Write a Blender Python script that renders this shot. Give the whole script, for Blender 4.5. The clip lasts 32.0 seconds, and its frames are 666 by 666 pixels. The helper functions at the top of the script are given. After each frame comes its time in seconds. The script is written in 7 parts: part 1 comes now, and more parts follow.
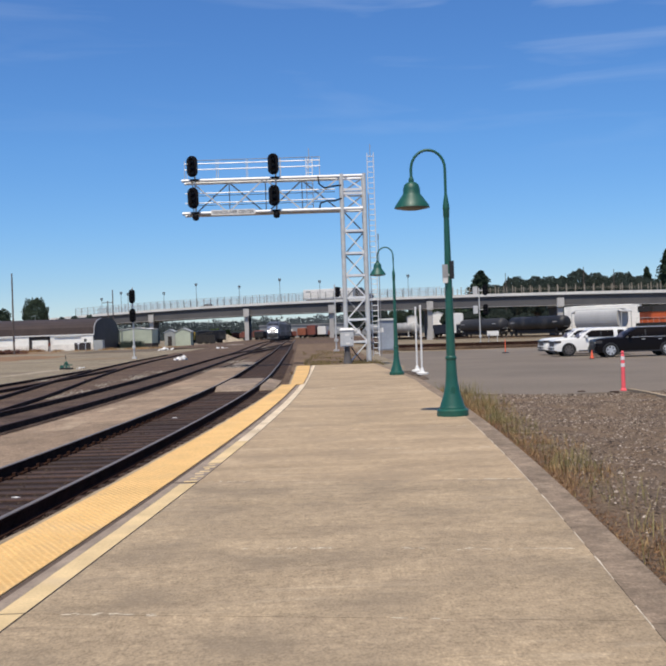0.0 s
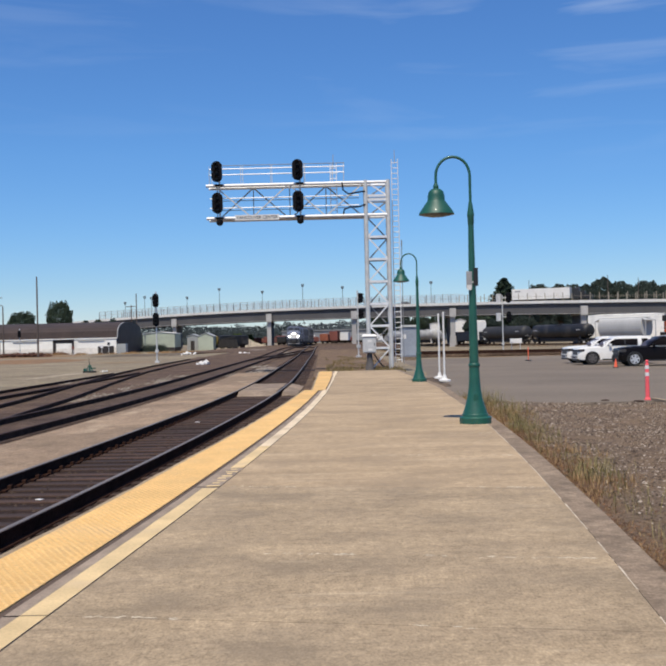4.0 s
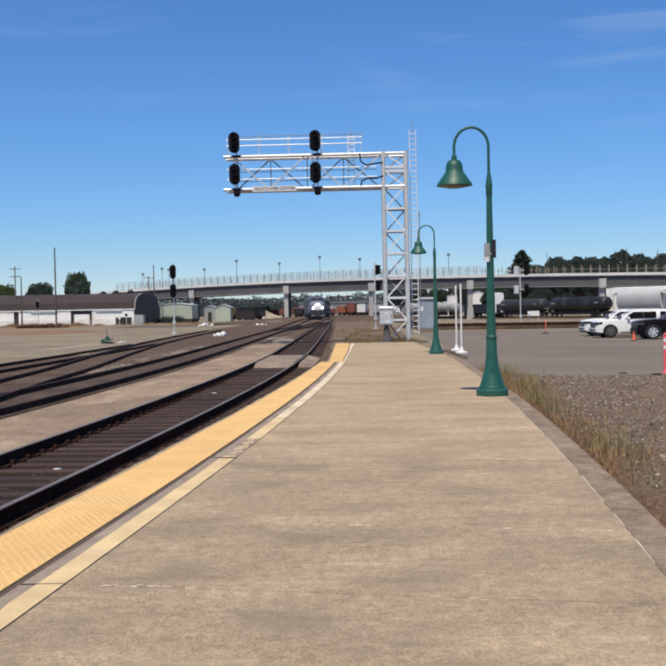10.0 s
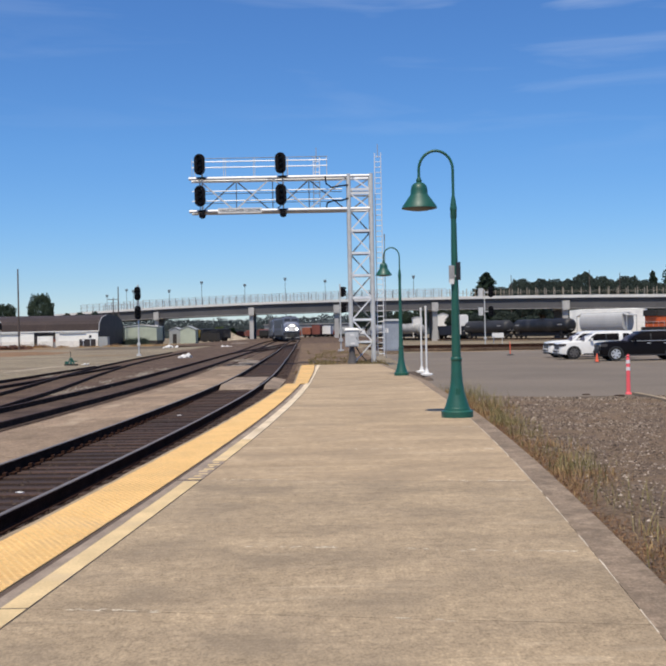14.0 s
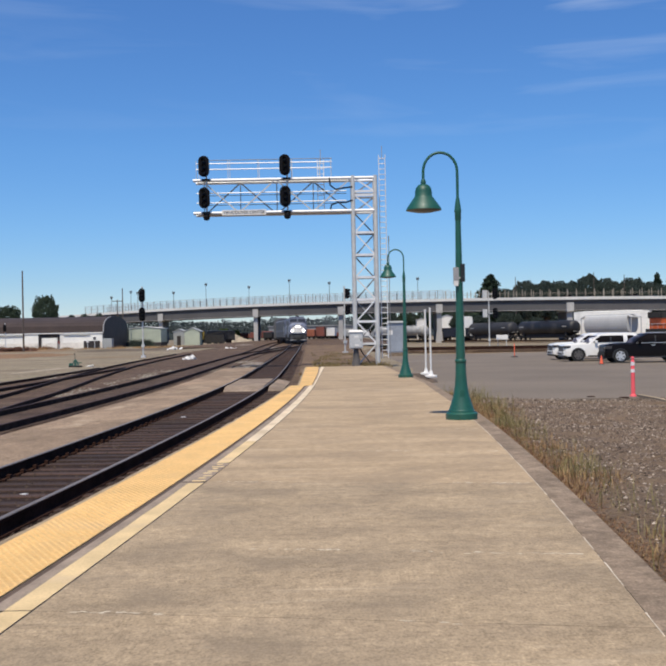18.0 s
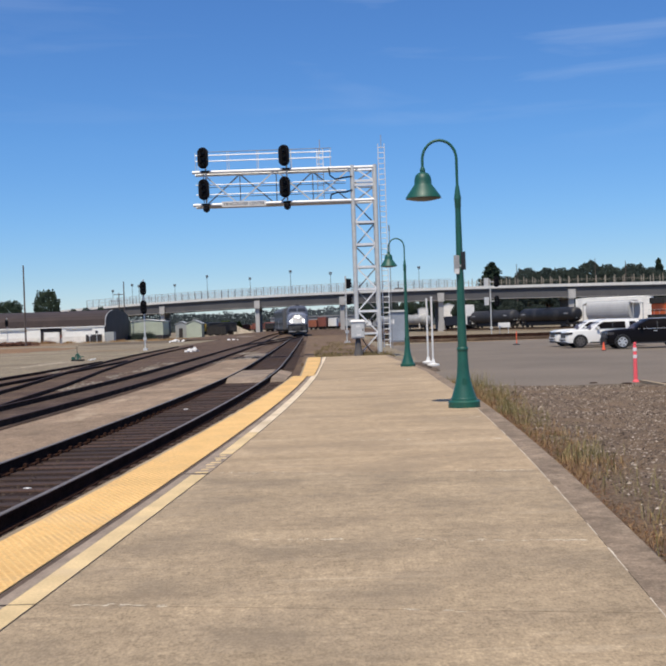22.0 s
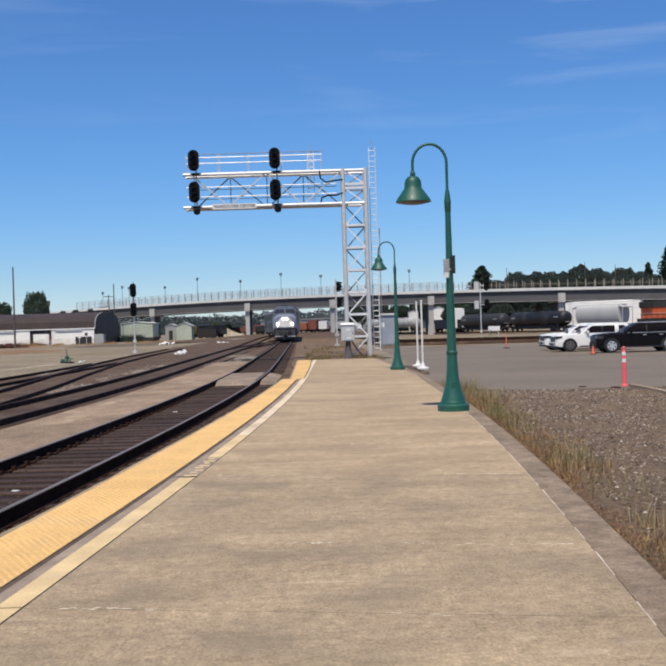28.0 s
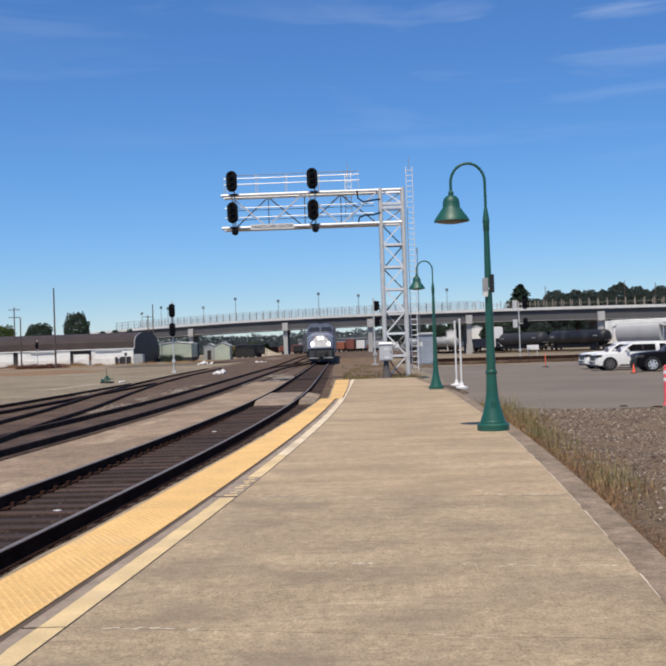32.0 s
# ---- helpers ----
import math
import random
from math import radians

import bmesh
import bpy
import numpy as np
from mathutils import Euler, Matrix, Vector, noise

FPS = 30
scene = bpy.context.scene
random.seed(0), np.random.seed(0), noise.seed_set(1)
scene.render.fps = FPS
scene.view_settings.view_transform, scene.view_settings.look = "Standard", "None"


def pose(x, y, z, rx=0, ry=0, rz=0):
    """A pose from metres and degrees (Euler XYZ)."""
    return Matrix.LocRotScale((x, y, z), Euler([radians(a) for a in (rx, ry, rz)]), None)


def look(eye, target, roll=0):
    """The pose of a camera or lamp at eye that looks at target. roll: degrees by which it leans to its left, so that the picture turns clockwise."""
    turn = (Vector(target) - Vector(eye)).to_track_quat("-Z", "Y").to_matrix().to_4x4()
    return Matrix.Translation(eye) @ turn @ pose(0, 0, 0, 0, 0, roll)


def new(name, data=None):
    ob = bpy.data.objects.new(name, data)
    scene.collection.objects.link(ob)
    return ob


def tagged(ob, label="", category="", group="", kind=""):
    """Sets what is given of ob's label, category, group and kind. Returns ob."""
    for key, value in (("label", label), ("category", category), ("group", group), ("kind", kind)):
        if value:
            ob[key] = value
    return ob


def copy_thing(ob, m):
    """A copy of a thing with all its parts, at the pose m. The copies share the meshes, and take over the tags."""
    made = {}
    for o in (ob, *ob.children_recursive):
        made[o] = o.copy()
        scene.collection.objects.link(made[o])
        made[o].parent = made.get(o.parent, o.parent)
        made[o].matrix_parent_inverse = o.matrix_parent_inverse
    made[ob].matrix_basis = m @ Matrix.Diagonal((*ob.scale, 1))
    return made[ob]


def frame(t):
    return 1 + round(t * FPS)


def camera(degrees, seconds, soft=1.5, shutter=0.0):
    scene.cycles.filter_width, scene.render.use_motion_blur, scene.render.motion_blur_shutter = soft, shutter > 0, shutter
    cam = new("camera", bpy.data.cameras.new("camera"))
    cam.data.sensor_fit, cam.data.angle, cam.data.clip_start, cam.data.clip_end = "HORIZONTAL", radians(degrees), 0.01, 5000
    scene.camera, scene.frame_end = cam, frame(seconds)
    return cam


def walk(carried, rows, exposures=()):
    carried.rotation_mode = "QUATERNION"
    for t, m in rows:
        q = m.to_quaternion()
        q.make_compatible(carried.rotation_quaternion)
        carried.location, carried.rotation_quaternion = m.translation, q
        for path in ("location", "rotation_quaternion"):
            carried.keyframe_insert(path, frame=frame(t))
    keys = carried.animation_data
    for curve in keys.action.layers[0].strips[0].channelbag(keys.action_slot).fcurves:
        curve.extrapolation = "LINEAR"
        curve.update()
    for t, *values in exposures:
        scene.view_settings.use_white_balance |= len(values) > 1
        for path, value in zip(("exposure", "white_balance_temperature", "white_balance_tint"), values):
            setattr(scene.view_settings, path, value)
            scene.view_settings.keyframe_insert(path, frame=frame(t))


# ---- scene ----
# camera: carried by hand at the end of a station platform
cam = camera(34.18, 32.0, 2.4)
PATH = [
    (0.0, pose(0.013, -0.026, 1.505, 89.986, 1.879, -0.189)),
    (0.5, pose(0.004, -0.028, 1.504, 90.293, 1.707, 0.117)),
    (1.0, pose(0.002, -0.023, 1.504, 90.623, 1.519, 0.471)),
    (1.5, pose(0.001, -0.035, 1.505, 91.138, 1.525, 0.884)),
    (2.0, pose(0.002, -0.038, 1.508, 91.368, 1.559, 1.332)),
    (2.5, pose(0.002, -0.038, 1.506, 91.108, 1.626, 1.538)),
    (3.0, pose(0.003, -0.032, 1.506, 90.626, 1.640, 1.439)),
    (3.5, pose(0.001, -0.029, 1.506, 90.631, 1.523, 1.134)),
    (5.5, pose(-0.002, -0.003, 1.505, 88.727, 0.983, 1.045)),
    (6.0, pose(0.001, 0.006, 1.498, 88.767, 1.319, 0.658)),
    (6.5, pose(0.006, -0.005, 1.503, 89.602, 1.482, -0.018)),
    (7.0, pose(0.001, -0.021, 1.508, 89.990, 1.378, 0.129)),
    (7.5, pose(-0.003, -0.010, 1.503, 89.344, 1.167, 0.388)),
    (8.0, pose(-0.005, -0.005, 1.500, 89.074, 0.898, 0.498)),
    (8.5, pose(-0.006, -0.013, 1.503, 89.459, 0.585, 0.728)),
    (9.0, pose(-0.000, -0.001, 1.498, 89.188, 0.455, 0.846)),
    (9.5, pose(0.001, -0.005, 1.499, 88.796, 0.790, 1.293)),
    (10.0, pose(0.001, 0.001, 1.499, 88.866, 1.100, 1.892)),
    (10.5, pose(0.000, -0.002, 1.498, 89.608, 1.064, 1.012)),
    (11.0, pose(0.004, -0.009, 1.499, 89.972, 1.269, 0.437)),
    (11.5, pose(0.001, -0.016, 1.502, 89.931, 1.302, 0.695)),
    (12.0, pose(0.001, -0.013, 1.502, 89.526, 1.262, 0.709)),
    (12.5, pose(0.000, -0.013, 1.501, 89.520, 1.139, 0.331)),
    (13.0, pose(-0.002, -0.019, 1.502, 89.979, 1.078, 0.215)),
    (13.5, pose(-0.001, -0.027, 1.505, 90.256, 1.122, 0.312)),
    (14.0, pose(-0.001, -0.016, 1.500, 89.984, 1.096, 0.062)),
    (14.5, pose(-0.000, -0.034, 1.507, 89.428, 1.121, -0.172)),
    (16.5, pose(-0.002, -0.014, 1.502, 89.630, 0.668, -1.069)),
    (17.0, pose(0.003, -0.007, 1.503, 89.399, 0.585, -0.888)),
    (17.5, pose(-0.001, 0.002, 1.499, 89.595, 0.697, -0.202)),
    (18.0, pose(-0.003, -0.004, 1.501, 90.085, 1.073, 0.281)),
    (18.5, pose(-0.005, -0.026, 1.505, 90.003, 1.184, 0.407)),
    (19.0, pose(-0.001, -0.002, 1.500, 89.550, 0.896, -0.008)),
    (19.5, pose(-0.004, 0.002, 1.503, 89.283, 0.780, -0.193)),
    (20.0, pose(-0.002, 0.016, 1.495, 89.451, 1.173, 0.343)),
    (20.5, pose(-0.005, -0.010, 1.499, 89.945, 1.336, 0.250)),
    (21.0, pose(-0.003, -0.022, 1.505, 90.116, 1.434, -0.203)),
    (21.5, pose(0.007, 0.027, 1.493, 89.749, 1.517, -0.031)),
    (22.0, pose(0.008, 0.019, 1.494, 89.571, 1.902, 0.382)),
    (22.5, pose(0.012, 0.019, 1.489, 90.010, 1.752, 0.125)),
    (23.0, pose(0.014, -0.010, 1.497, 90.679, 1.811, 0.300)),
    (23.5, pose(0.014, 0.013, 1.495, 90.322, 1.682, 0.291)),
    (24.0, pose(0.011, 0.007, 1.500, 89.843, 1.373, 0.290)),
    (24.5, pose(0.009, 0.011, 1.500, 89.714, 1.205, 0.773)),
    (25.0, pose(0.005, -0.012, 1.506, 90.035, 1.014, 0.898)),
    (25.5, pose(0.010, -0.007, 1.510, 90.334, 0.989, 0.672)),
    (26.0, pose(0.016, 0.022, 1.497, 90.161, 1.161, -0.073)),
    (26.5, pose(0.020, 0.012, 1.499, 90.132, 1.571, -0.320)),
    (28.5, pose(0.014, 0.015, 1.498, 89.639, 1.661, -0.087)),
    (29.0, pose(0.010, -0.010, 1.502, 90.213, 1.471, 0.178)),
    (29.5, pose(0.011, 0.002, 1.498, 90.541, 1.641, 0.510)),
    (30.0, pose(0.007, -0.019, 1.504, 90.499, 1.622, 0.909)),
    (30.5, pose(0.007, -0.001, 1.502, 90.381, 1.351, 1.356)),
    (31.0, pose(0.003, -0.029, 1.510, 90.421, 1.306, 1.620)),
    (31.5, pose(0.010, -0.013, 1.501, 90.115, 1.295, 1.779)),
    (32.0, pose(0.000, 0.001, 1.504, 90.795, 1.889, 1.859)),
]
walk(cam, PATH)

# ---------------------------------------------------------------- light
SUN_AZ, SUN_EL = radians(195.2), radians(63.5)   # azimuth from +Y, clockwise
sun_dir = Vector((math.sin(SUN_AZ) * math.cos(SUN_EL), math.cos(SUN_AZ) * math.cos(SUN_EL), math.sin(SUN_EL)))
world = bpy.data.worlds.new("sky")
scene.world = world
world.use_nodes = True
wt = world.node_tree
for n_ in list(wt.nodes):
    wt.nodes.remove(n_)
w_out = wt.nodes.new("ShaderNodeOutputWorld")
w_bg = wt.nodes.new("ShaderNodeBackground")
w_sky = wt.nodes.new("ShaderNodeTexSky")
w_sky.sky_type, w_sky.sun_disc = "NISHITA", False
w_sky.sun_elevation, w_sky.sun_rotation = SUN_EL, SUN_AZ
w_sky.altitude, w_sky.air_density, w_sky.dust_density, w_sky.ozone_density = 0, 0.75, 0.15, 4.0
w_bg.inputs["Strength"].default_value = 0.150
# thin cirrus, drawn out in streaks high in the sky
w_tc = wt.nodes.new("ShaderNodeTexCoord")
w_map = wt.nodes.new("ShaderNodeMapping")
w_map.inputs["Scale"].default_value = (2.2, 2.2, 16.0)
w_map.inputs["Rotation"].default_value = (0, radians(7), radians(20))
w_map.inputs["Location"].default_value = (-0.45, 0.3, 0.2)
w_noise = wt.nodes.new("ShaderNodeTexNoise")
w_noise.inputs["Scale"].default_value, w_noise.inputs["Detail"].default_value = 2.2, 7.0
w_noise.inputs["Distortion"].default_value = 0.6
w_ramp = wt.nodes.new("ShaderNodeValToRGB")
w_ramp.color_ramp.elements[0].position, w_ramp.color_ramp.elements[1].position = 0.50, 0.86
w_ramp.color_ramp.elements[1].color = (0.52, 0.52, 0.52, 1)
w_sep = wt.nodes.new("ShaderNodeSeparateXYZ")
w_high = wt.nodes.new("ShaderNodeMapRange")
w_high.inputs["From Min"].default_value, w_high.inputs["From Max"].default_value = 0.14, 0.33
w_mul = wt.nodes.new("ShaderNodeMath")
w_mul.operation = "MULTIPLY"
w_mix = wt.nodes.new("ShaderNodeMixRGB")
w_mix.inputs["Color2"].default_value = (5.2, 5.8, 6.6, 1)
w_hue = wt.nodes.new("ShaderNodeHueSaturation")
w_hue.inputs["Saturation"].default_value = 1.19
w_hue.inputs["Hue"].default_value = 0.503
w_tint = wt.nodes.new("ShaderNodeValToRGB")
for pos_, col_ in ((0.0, (0.68, 0.665, 0.73, 1)), (0.05, (0.64, 0.69, 0.745, 1)), (0.10, (0.665, 0.765, 0.83, 1)), (0.17, (0.735, 0.85, 0.91, 1)), (0.3, (0.845, 0.905, 0.985, 1))):
    el_ = w_tint.color_ramp.elements[0] if pos_ == 0 else w_tint.color_ramp.elements.new(pos_)
    el_.position, el_.color = pos_, col_
w_tint.color_ramp.elements[-1].color = (0.93, 0.93, 1.0, 1)
w_by = wt.nodes.new("ShaderNodeMixRGB")
w_by.blend_type, w_by.inputs["Fac"].default_value = "MULTIPLY", 1.0
wl = wt.links.new
wl(w_tc.outputs["Generated"], w_map.inputs["Vector"])
wl(w_map.outputs["Vector"], w_noise.inputs["Vector"])
wl(w_noise.outputs["Fac"], w_ramp.inputs["Fac"])
wl(w_tc.outputs["Generated"], w_sep.inputs["Vector"])
wl(w_sep.outputs["Z"], w_high.inputs["Value"])
wl(w_ramp.outputs["Color"], w_mul.inputs[0])
wl(w_high.outputs["Result"], w_mul.inputs[1])
w_side = wt.nodes.new("ShaderNodeMapRange")
w_side.inputs["From Min"].default_value, w_side.inputs["From Max"].default_value, w_side.inputs["To Min"].default_value = -0.12, 0.22, 0.3
w_mul2 = wt.nodes.new("ShaderNodeMath")
w_mul2.operation = "MULTIPLY"
wl(w_sep.outputs["X"], w_side.inputs["Value"])
wl(w_mul.outputs["Value"], w_mul2.inputs[0])
wl(w_side.outputs["Result"], w_mul2.inputs[1])
wl(w_mul2.outputs["Value"], w_mix.inputs["Fac"])
wl(w_sky.outputs["Color"], w_hue.inputs["Color"])
wl(w_sep.outputs["Z"], w_tint.inputs["Fac"])
wl(w_hue.outputs["Color"], w_by.inputs["Color1"])
wl(w_tint.outputs["Color"], w_by.inputs["Color2"])
wl(w_by.outputs["Color"], w_mix.inputs["Color1"])
wl(w_mix.outputs["Color"], w_bg.inputs["Color"])
wl(w_bg.outputs["Background"], w_out.inputs["Surface"])

sun_data = bpy.data.lights.new("sun", "SUN")
sun_data.energy, sun_data.angle, sun_data.color = 4.6, radians(0.55), (1.0, 0.91, 0.765)
sun = new("sun", sun_data)
sun.matrix_world = look(sun_dir * 100, (0, 0, 0))
scene.view_settings.exposure = 0.0

# ---------------------------------------------------------------- materials
def mat(name, col, rough=0.7, metal=0.0, vary=0.18, scale=3.0, fine=40.0, bump=0.15, stretch=(1, 1, 1), col2=None,
        spot=None, emit=0.0, each=0.0, coat=0.0, spec=0.5, bump_dist=0.01, iso=True, rough_noise=0.5, mid=None, streak=None):
    """Two scales of noise over a base colour, a bump, and a small change from piece to piece."""
    m = bpy.data.materials.new(name)
    m.use_nodes = True
    t = m.node_tree
    b = t.nodes["Principled BSDF"]
    link = t.links.new
    tc = t.nodes.new("ShaderNodeTexCoord")
    mp = t.nodes.new("ShaderNodeMapping")
    mp.inputs["Scale"].default_value = stretch
    link(tc.outputs["Object"], mp.inputs["Vector"])
    n1 = t.nodes.new("ShaderNodeTexNoise")
    n1.inputs["Scale"].default_value, n1.inputs["Detail"].default_value = scale, 4.0
    n2 = t.nodes.new("ShaderNodeTexNoise")
    n2.inputs["Scale"].default_value, n2.inputs["Detail"].default_value, n2.inputs["Roughness"].default_value = fine, 3.0 if rough_noise == 0.5 else 7.0, rough_noise
    link(mp.outputs["Vector"], n1.inputs["Vector"])
    link((tc if iso else mp).outputs["Object" if iso else "Vector"], n2.inputs["Vector"])
    r1 = t.nodes.new("ShaderNodeValToRGB")
    c2 = col2 or tuple(c * (1 - 1.6 * vary) for c in col)
    r1.color_ramp.elements[0].color, r1.color_ramp.elements[1].color = (*c2, 1), (*col, 1)
    r1.color_ramp.elements[0].position, r1.color_ramp.elements[1].position = 0.32, 0.66
    link(n1.outputs["Fac"], r1.inputs["Fac"])
    fm = t.nodes.new("ShaderNodeMapRange")
    fm.inputs["To Min"].default_value, fm.inputs["To Max"].default_value = 1 - vary * 1.3, 1 + vary * 1.3
    fm.inputs["From Min"].default_value, fm.inputs["From Max"].default_value = 0.25, 0.75
    link(n2.outputs["Fac"], fm.inputs["Value"])
    mx = t.nodes.new("ShaderNodeVectorMath")
    mx.operation = "SCALE"
    link(r1.outputs["Color"], mx.inputs[0])
    link(fm.outputs["Result"], mx.inputs["Scale"])
    out = mx.outputs["Vector"]
    for mscale, mamp, msy in (mid or ()):
        mm4 = t.nodes.new("ShaderNodeMapping")
        mm4.inputs["Scale"].default_value = (1, msy, 1)
        link(tc.outputs["Object"], mm4.inputs["Vector"])
        n4 = t.nodes.new("ShaderNodeTexNoise")
        n4.inputs["Scale"].default_value, n4.inputs["Detail"].default_value, n4.inputs["Roughness"].default_value = mscale, 9.0, 0.72
        link(mm4.outputs["Vector"], n4.inputs["Vector"])
        f4 = t.nodes.new("ShaderNodeMapRange")
        f4.inputs["From Min"].default_value, f4.inputs["From Max"].default_value = 0.3, 0.7
        f4.inputs["To Min"].default_value, f4.inputs["To Max"].default_value = 1 - mamp, 1 + mamp
        link(n4.outputs["Fac"], f4.inputs["Value"])
        s4 = t.nodes.new("ShaderNodeVectorMath")
        s4.operation = "SCALE"
        link(out, s4.inputs[0])
        link(f4.outputs["Result"], s4.inputs["Scale"])
        out = s4.outputs["Vector"]
    for scol, sx, sy, lo, hi in (streak or ()):
        mm5 = t.nodes.new("ShaderNodeMapping")
        mm5.inputs["Scale"].default_value = (sx, sy, 1)
        mm5.inputs["Location"].default_value = (sx * 3.7, sy, 0)
        link(tc.outputs["Object"], mm5.inputs["Vector"])
        n5 = t.nodes.new("ShaderNodeTexNoise")
        n5.inputs["Scale"].default_value, n5.inputs["Detail"].default_value, n5.inputs["Roughness"].default_value = 1.0, 7.0, 0.65
        link(mm5.outputs["Vector"], n5.inputs["Vector"])
        r5 = t.nodes.new("ShaderNodeMapRange")
        r5.inputs["From Min"].default_value, r5.inputs["From Max"].default_value, r5.inputs["To Max"].default_value = lo, hi, 0.6
        link(n5.outputs["Fac"], r5.inputs["Value"])
        m5 = t.nodes.new("ShaderNodeMixRGB")
        m5.inputs["Color2"].default_value = (*scol, 1)
        link(r5.outputs["Result"], m5.inputs["Fac"])
        link(out, m5.inputs["Color1"])
        out = m5.outputs["Color"]
    if spot:
        scol, sscale, lo, hi = spot
        n3 = t.nodes.new("ShaderNodeTexNoise")
        n3.inputs["Scale"].default_value, n3.inputs["Detail"].default_value = sscale, 5.0
        link(tc.outputs["Object"], n3.inputs["Vector"])
        r3 = t.nodes.new("ShaderNodeMapRange")
        r3.inputs["From Min"].default_value, r3.inputs["From Max"].default_value = lo, hi
        link(n3.outputs["Fac"], r3.inputs["Value"])
        mm = t.nodes.new("ShaderNodeMixRGB")
        mm.inputs["Color2"].default_value = (*scol, 1)
        link(r3.outputs["Result"], mm.inputs["Fac"])
        link(out, mm.inputs["Color1"])
        out = mm.outputs["Color"]
    if each:
        oi = t.nodes.new("ShaderNodeObjectInfo")
        em = t.nodes.new("ShaderNodeMapRange")
        em.inputs["To Min"].default_value, em.inputs["To Max"].default_value = 1 - each, 1 + each
        link(oi.outputs["Random"], em.inputs["Value"])
        ms = t.nodes.new("ShaderNodeVectorMath")
        ms.operation = "SCALE"
        link(out, ms.inputs[0])
        link(em.outputs["Result"], ms.inputs["Scale"])
        out = ms.outputs["Vector"]
    link(out, b.inputs["Base Color"])
    b.inputs["Roughness"].default_value, b.inputs["Metallic"].default_value = rough, metal
    b.inputs["Specular IOR Level"].default_value = spec
    b.inputs["Coat Weight"].default_value = coat
    if emit:
        b.inputs["Emission Color"].default_value = (1.0, 0.97, 0.9, 1)
        b.inputs["Emission Strength"].default_value = emit
    if bump:
        bp = t.nodes.new("ShaderNodeBump")
        bp.inputs["Strength"].default_value, bp.inputs["Distance"].default_value = bump, bump_dist
        link(n2.outputs["Fac"], bp.inputs["Height"])
        link(bp.outputs["Normal"], b.inputs["Normal"])
    return m


def island_mat(name, a, c, rough=0.9, mid=None):
    """Loose bits, each its own tone between two colours."""
    m = bpy.data.materials.new(name)
    m.use_nodes = True
    t = m.node_tree
    b = t.nodes["Principled BSDF"]
    g = t.nodes.new("ShaderNodeNewGeometry")
    r = t.nodes.new("ShaderNodeValToRGB")
    r.color_ramp.elements[0].color, r.color_ramp.elements[1].color = (*a, 1), (*c, 1)
    if mid:
        r.color_ramp.elements.new(mid[0]).color = (*mid[1], 1)
    t.links.new(g.outputs["Random Per Island"], r.inputs["Fac"])
    n = t.nodes.new("ShaderNodeTexNoise")
    n.inputs["Scale"].default_value = 60
    mm = t.nodes.new("ShaderNodeMixRGB")
    mm.blend_type, mm.inputs["Fac"].default_value = "MULTIPLY", 0.35
    t.links.new(r.outputs["Color"], mm.inputs["Color1"])
    t.links.new(n.outputs["Fac"], mm.inputs["Color2"])
    t.links.new(mm.outputs["Color"], b.inputs["Base Color"])
    b.inputs["Roughness"].default_value = rough
    b.inputs["Specular IOR Level"].default_value = 0.2
    return m


LIME, SOOT = (0.554, 0.445, 0.311), (0.21, 0.155, 0.101)
CONC = mat("platform_concrete", (0.425, 0.316, 0.20), 0.9, vary=0.12, scale=1.6, fine=90, rough_noise=0.8, bump=0.2, stretch=(0.13, 1.0, 1), mid=((58.0, 0.30, 0.4), (9.0, 0.24, 0.8), (1.1, 0.16, 1.3)),
           col2=(0.366, 0.272, 0.17), spot=((0.25, 0.191, 0.128), 0.7, 0.48, 0.84), streak=((LIME, 0.5, 5.0, 0.57, 0.74), (SOOT, 0.3, 2.6, 0.55, 0.76)), each=0.04, spec=0.2)
# greyer, darker tone for the slabs that start before y = 9
CONC_NEAR = mat("near_slab_concrete", (0.37, 0.28, 0.178), 0.9, vary=0.14, scale=1.6, fine=90, rough_noise=0.8, bump=0.25, stretch=(0.3, 1.0, 1), mid=((58.0, 0.42, 0.5), (12.0, 0.3, 0.8), (1.0, 0.2, 1.2)),
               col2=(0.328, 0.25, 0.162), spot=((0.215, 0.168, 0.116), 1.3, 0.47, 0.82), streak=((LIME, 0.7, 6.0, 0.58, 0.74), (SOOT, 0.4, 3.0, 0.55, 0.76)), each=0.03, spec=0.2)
SEAL = mat("joint_sealant", (0.70, 0.60, 0.46), 0.8, vary=0.25, scale=3, fine=20)
CONC2 = mat("apron_concrete", (0.378, 0.29, 0.189), 0.9, vary=0.2, scale=0.7, fine=30, bump=0.2, stretch=(1, 0.4, 1), each=0.08, spec=0.25, mid=((3.0, 0.25, 1),))
APRON = mat("yard_slab_concrete", (0.309, 0.222, 0.148), 0.9, vary=0.22, scale=0.8, fine=30, bump=0.2, stretch=(0.5, 0.35, 1), each=0.1, spec=0.2, mid=((2.2, 0.3, 0.5), (18.0, 0.22, 0.5)),
            streak=((LIME, 0.9, 0.35, 0.56, 0.72), (SOOT, 0.8, 0.4, 0.55, 0.72)))
PANELCONC = mat("crossing_panel_concrete", (0.31, 0.237, 0.175), 0.92, vary=0.25, scale=0.8, fine=20, mid=((3.0, 0.3, 1),), spec=0.2, each=0.12)
CONC_EDGE = mat("edge_concrete", (0.266, 0.199, 0.139), 0.92, vary=0.2, scale=1.2, fine=60, bump=0.15, mid=((5.0, 0.42, 1), (40.0, 0.25, 0.4)), streak=((LIME, 2.0, 1.2, 0.62, 0.76),), spec=0.2)
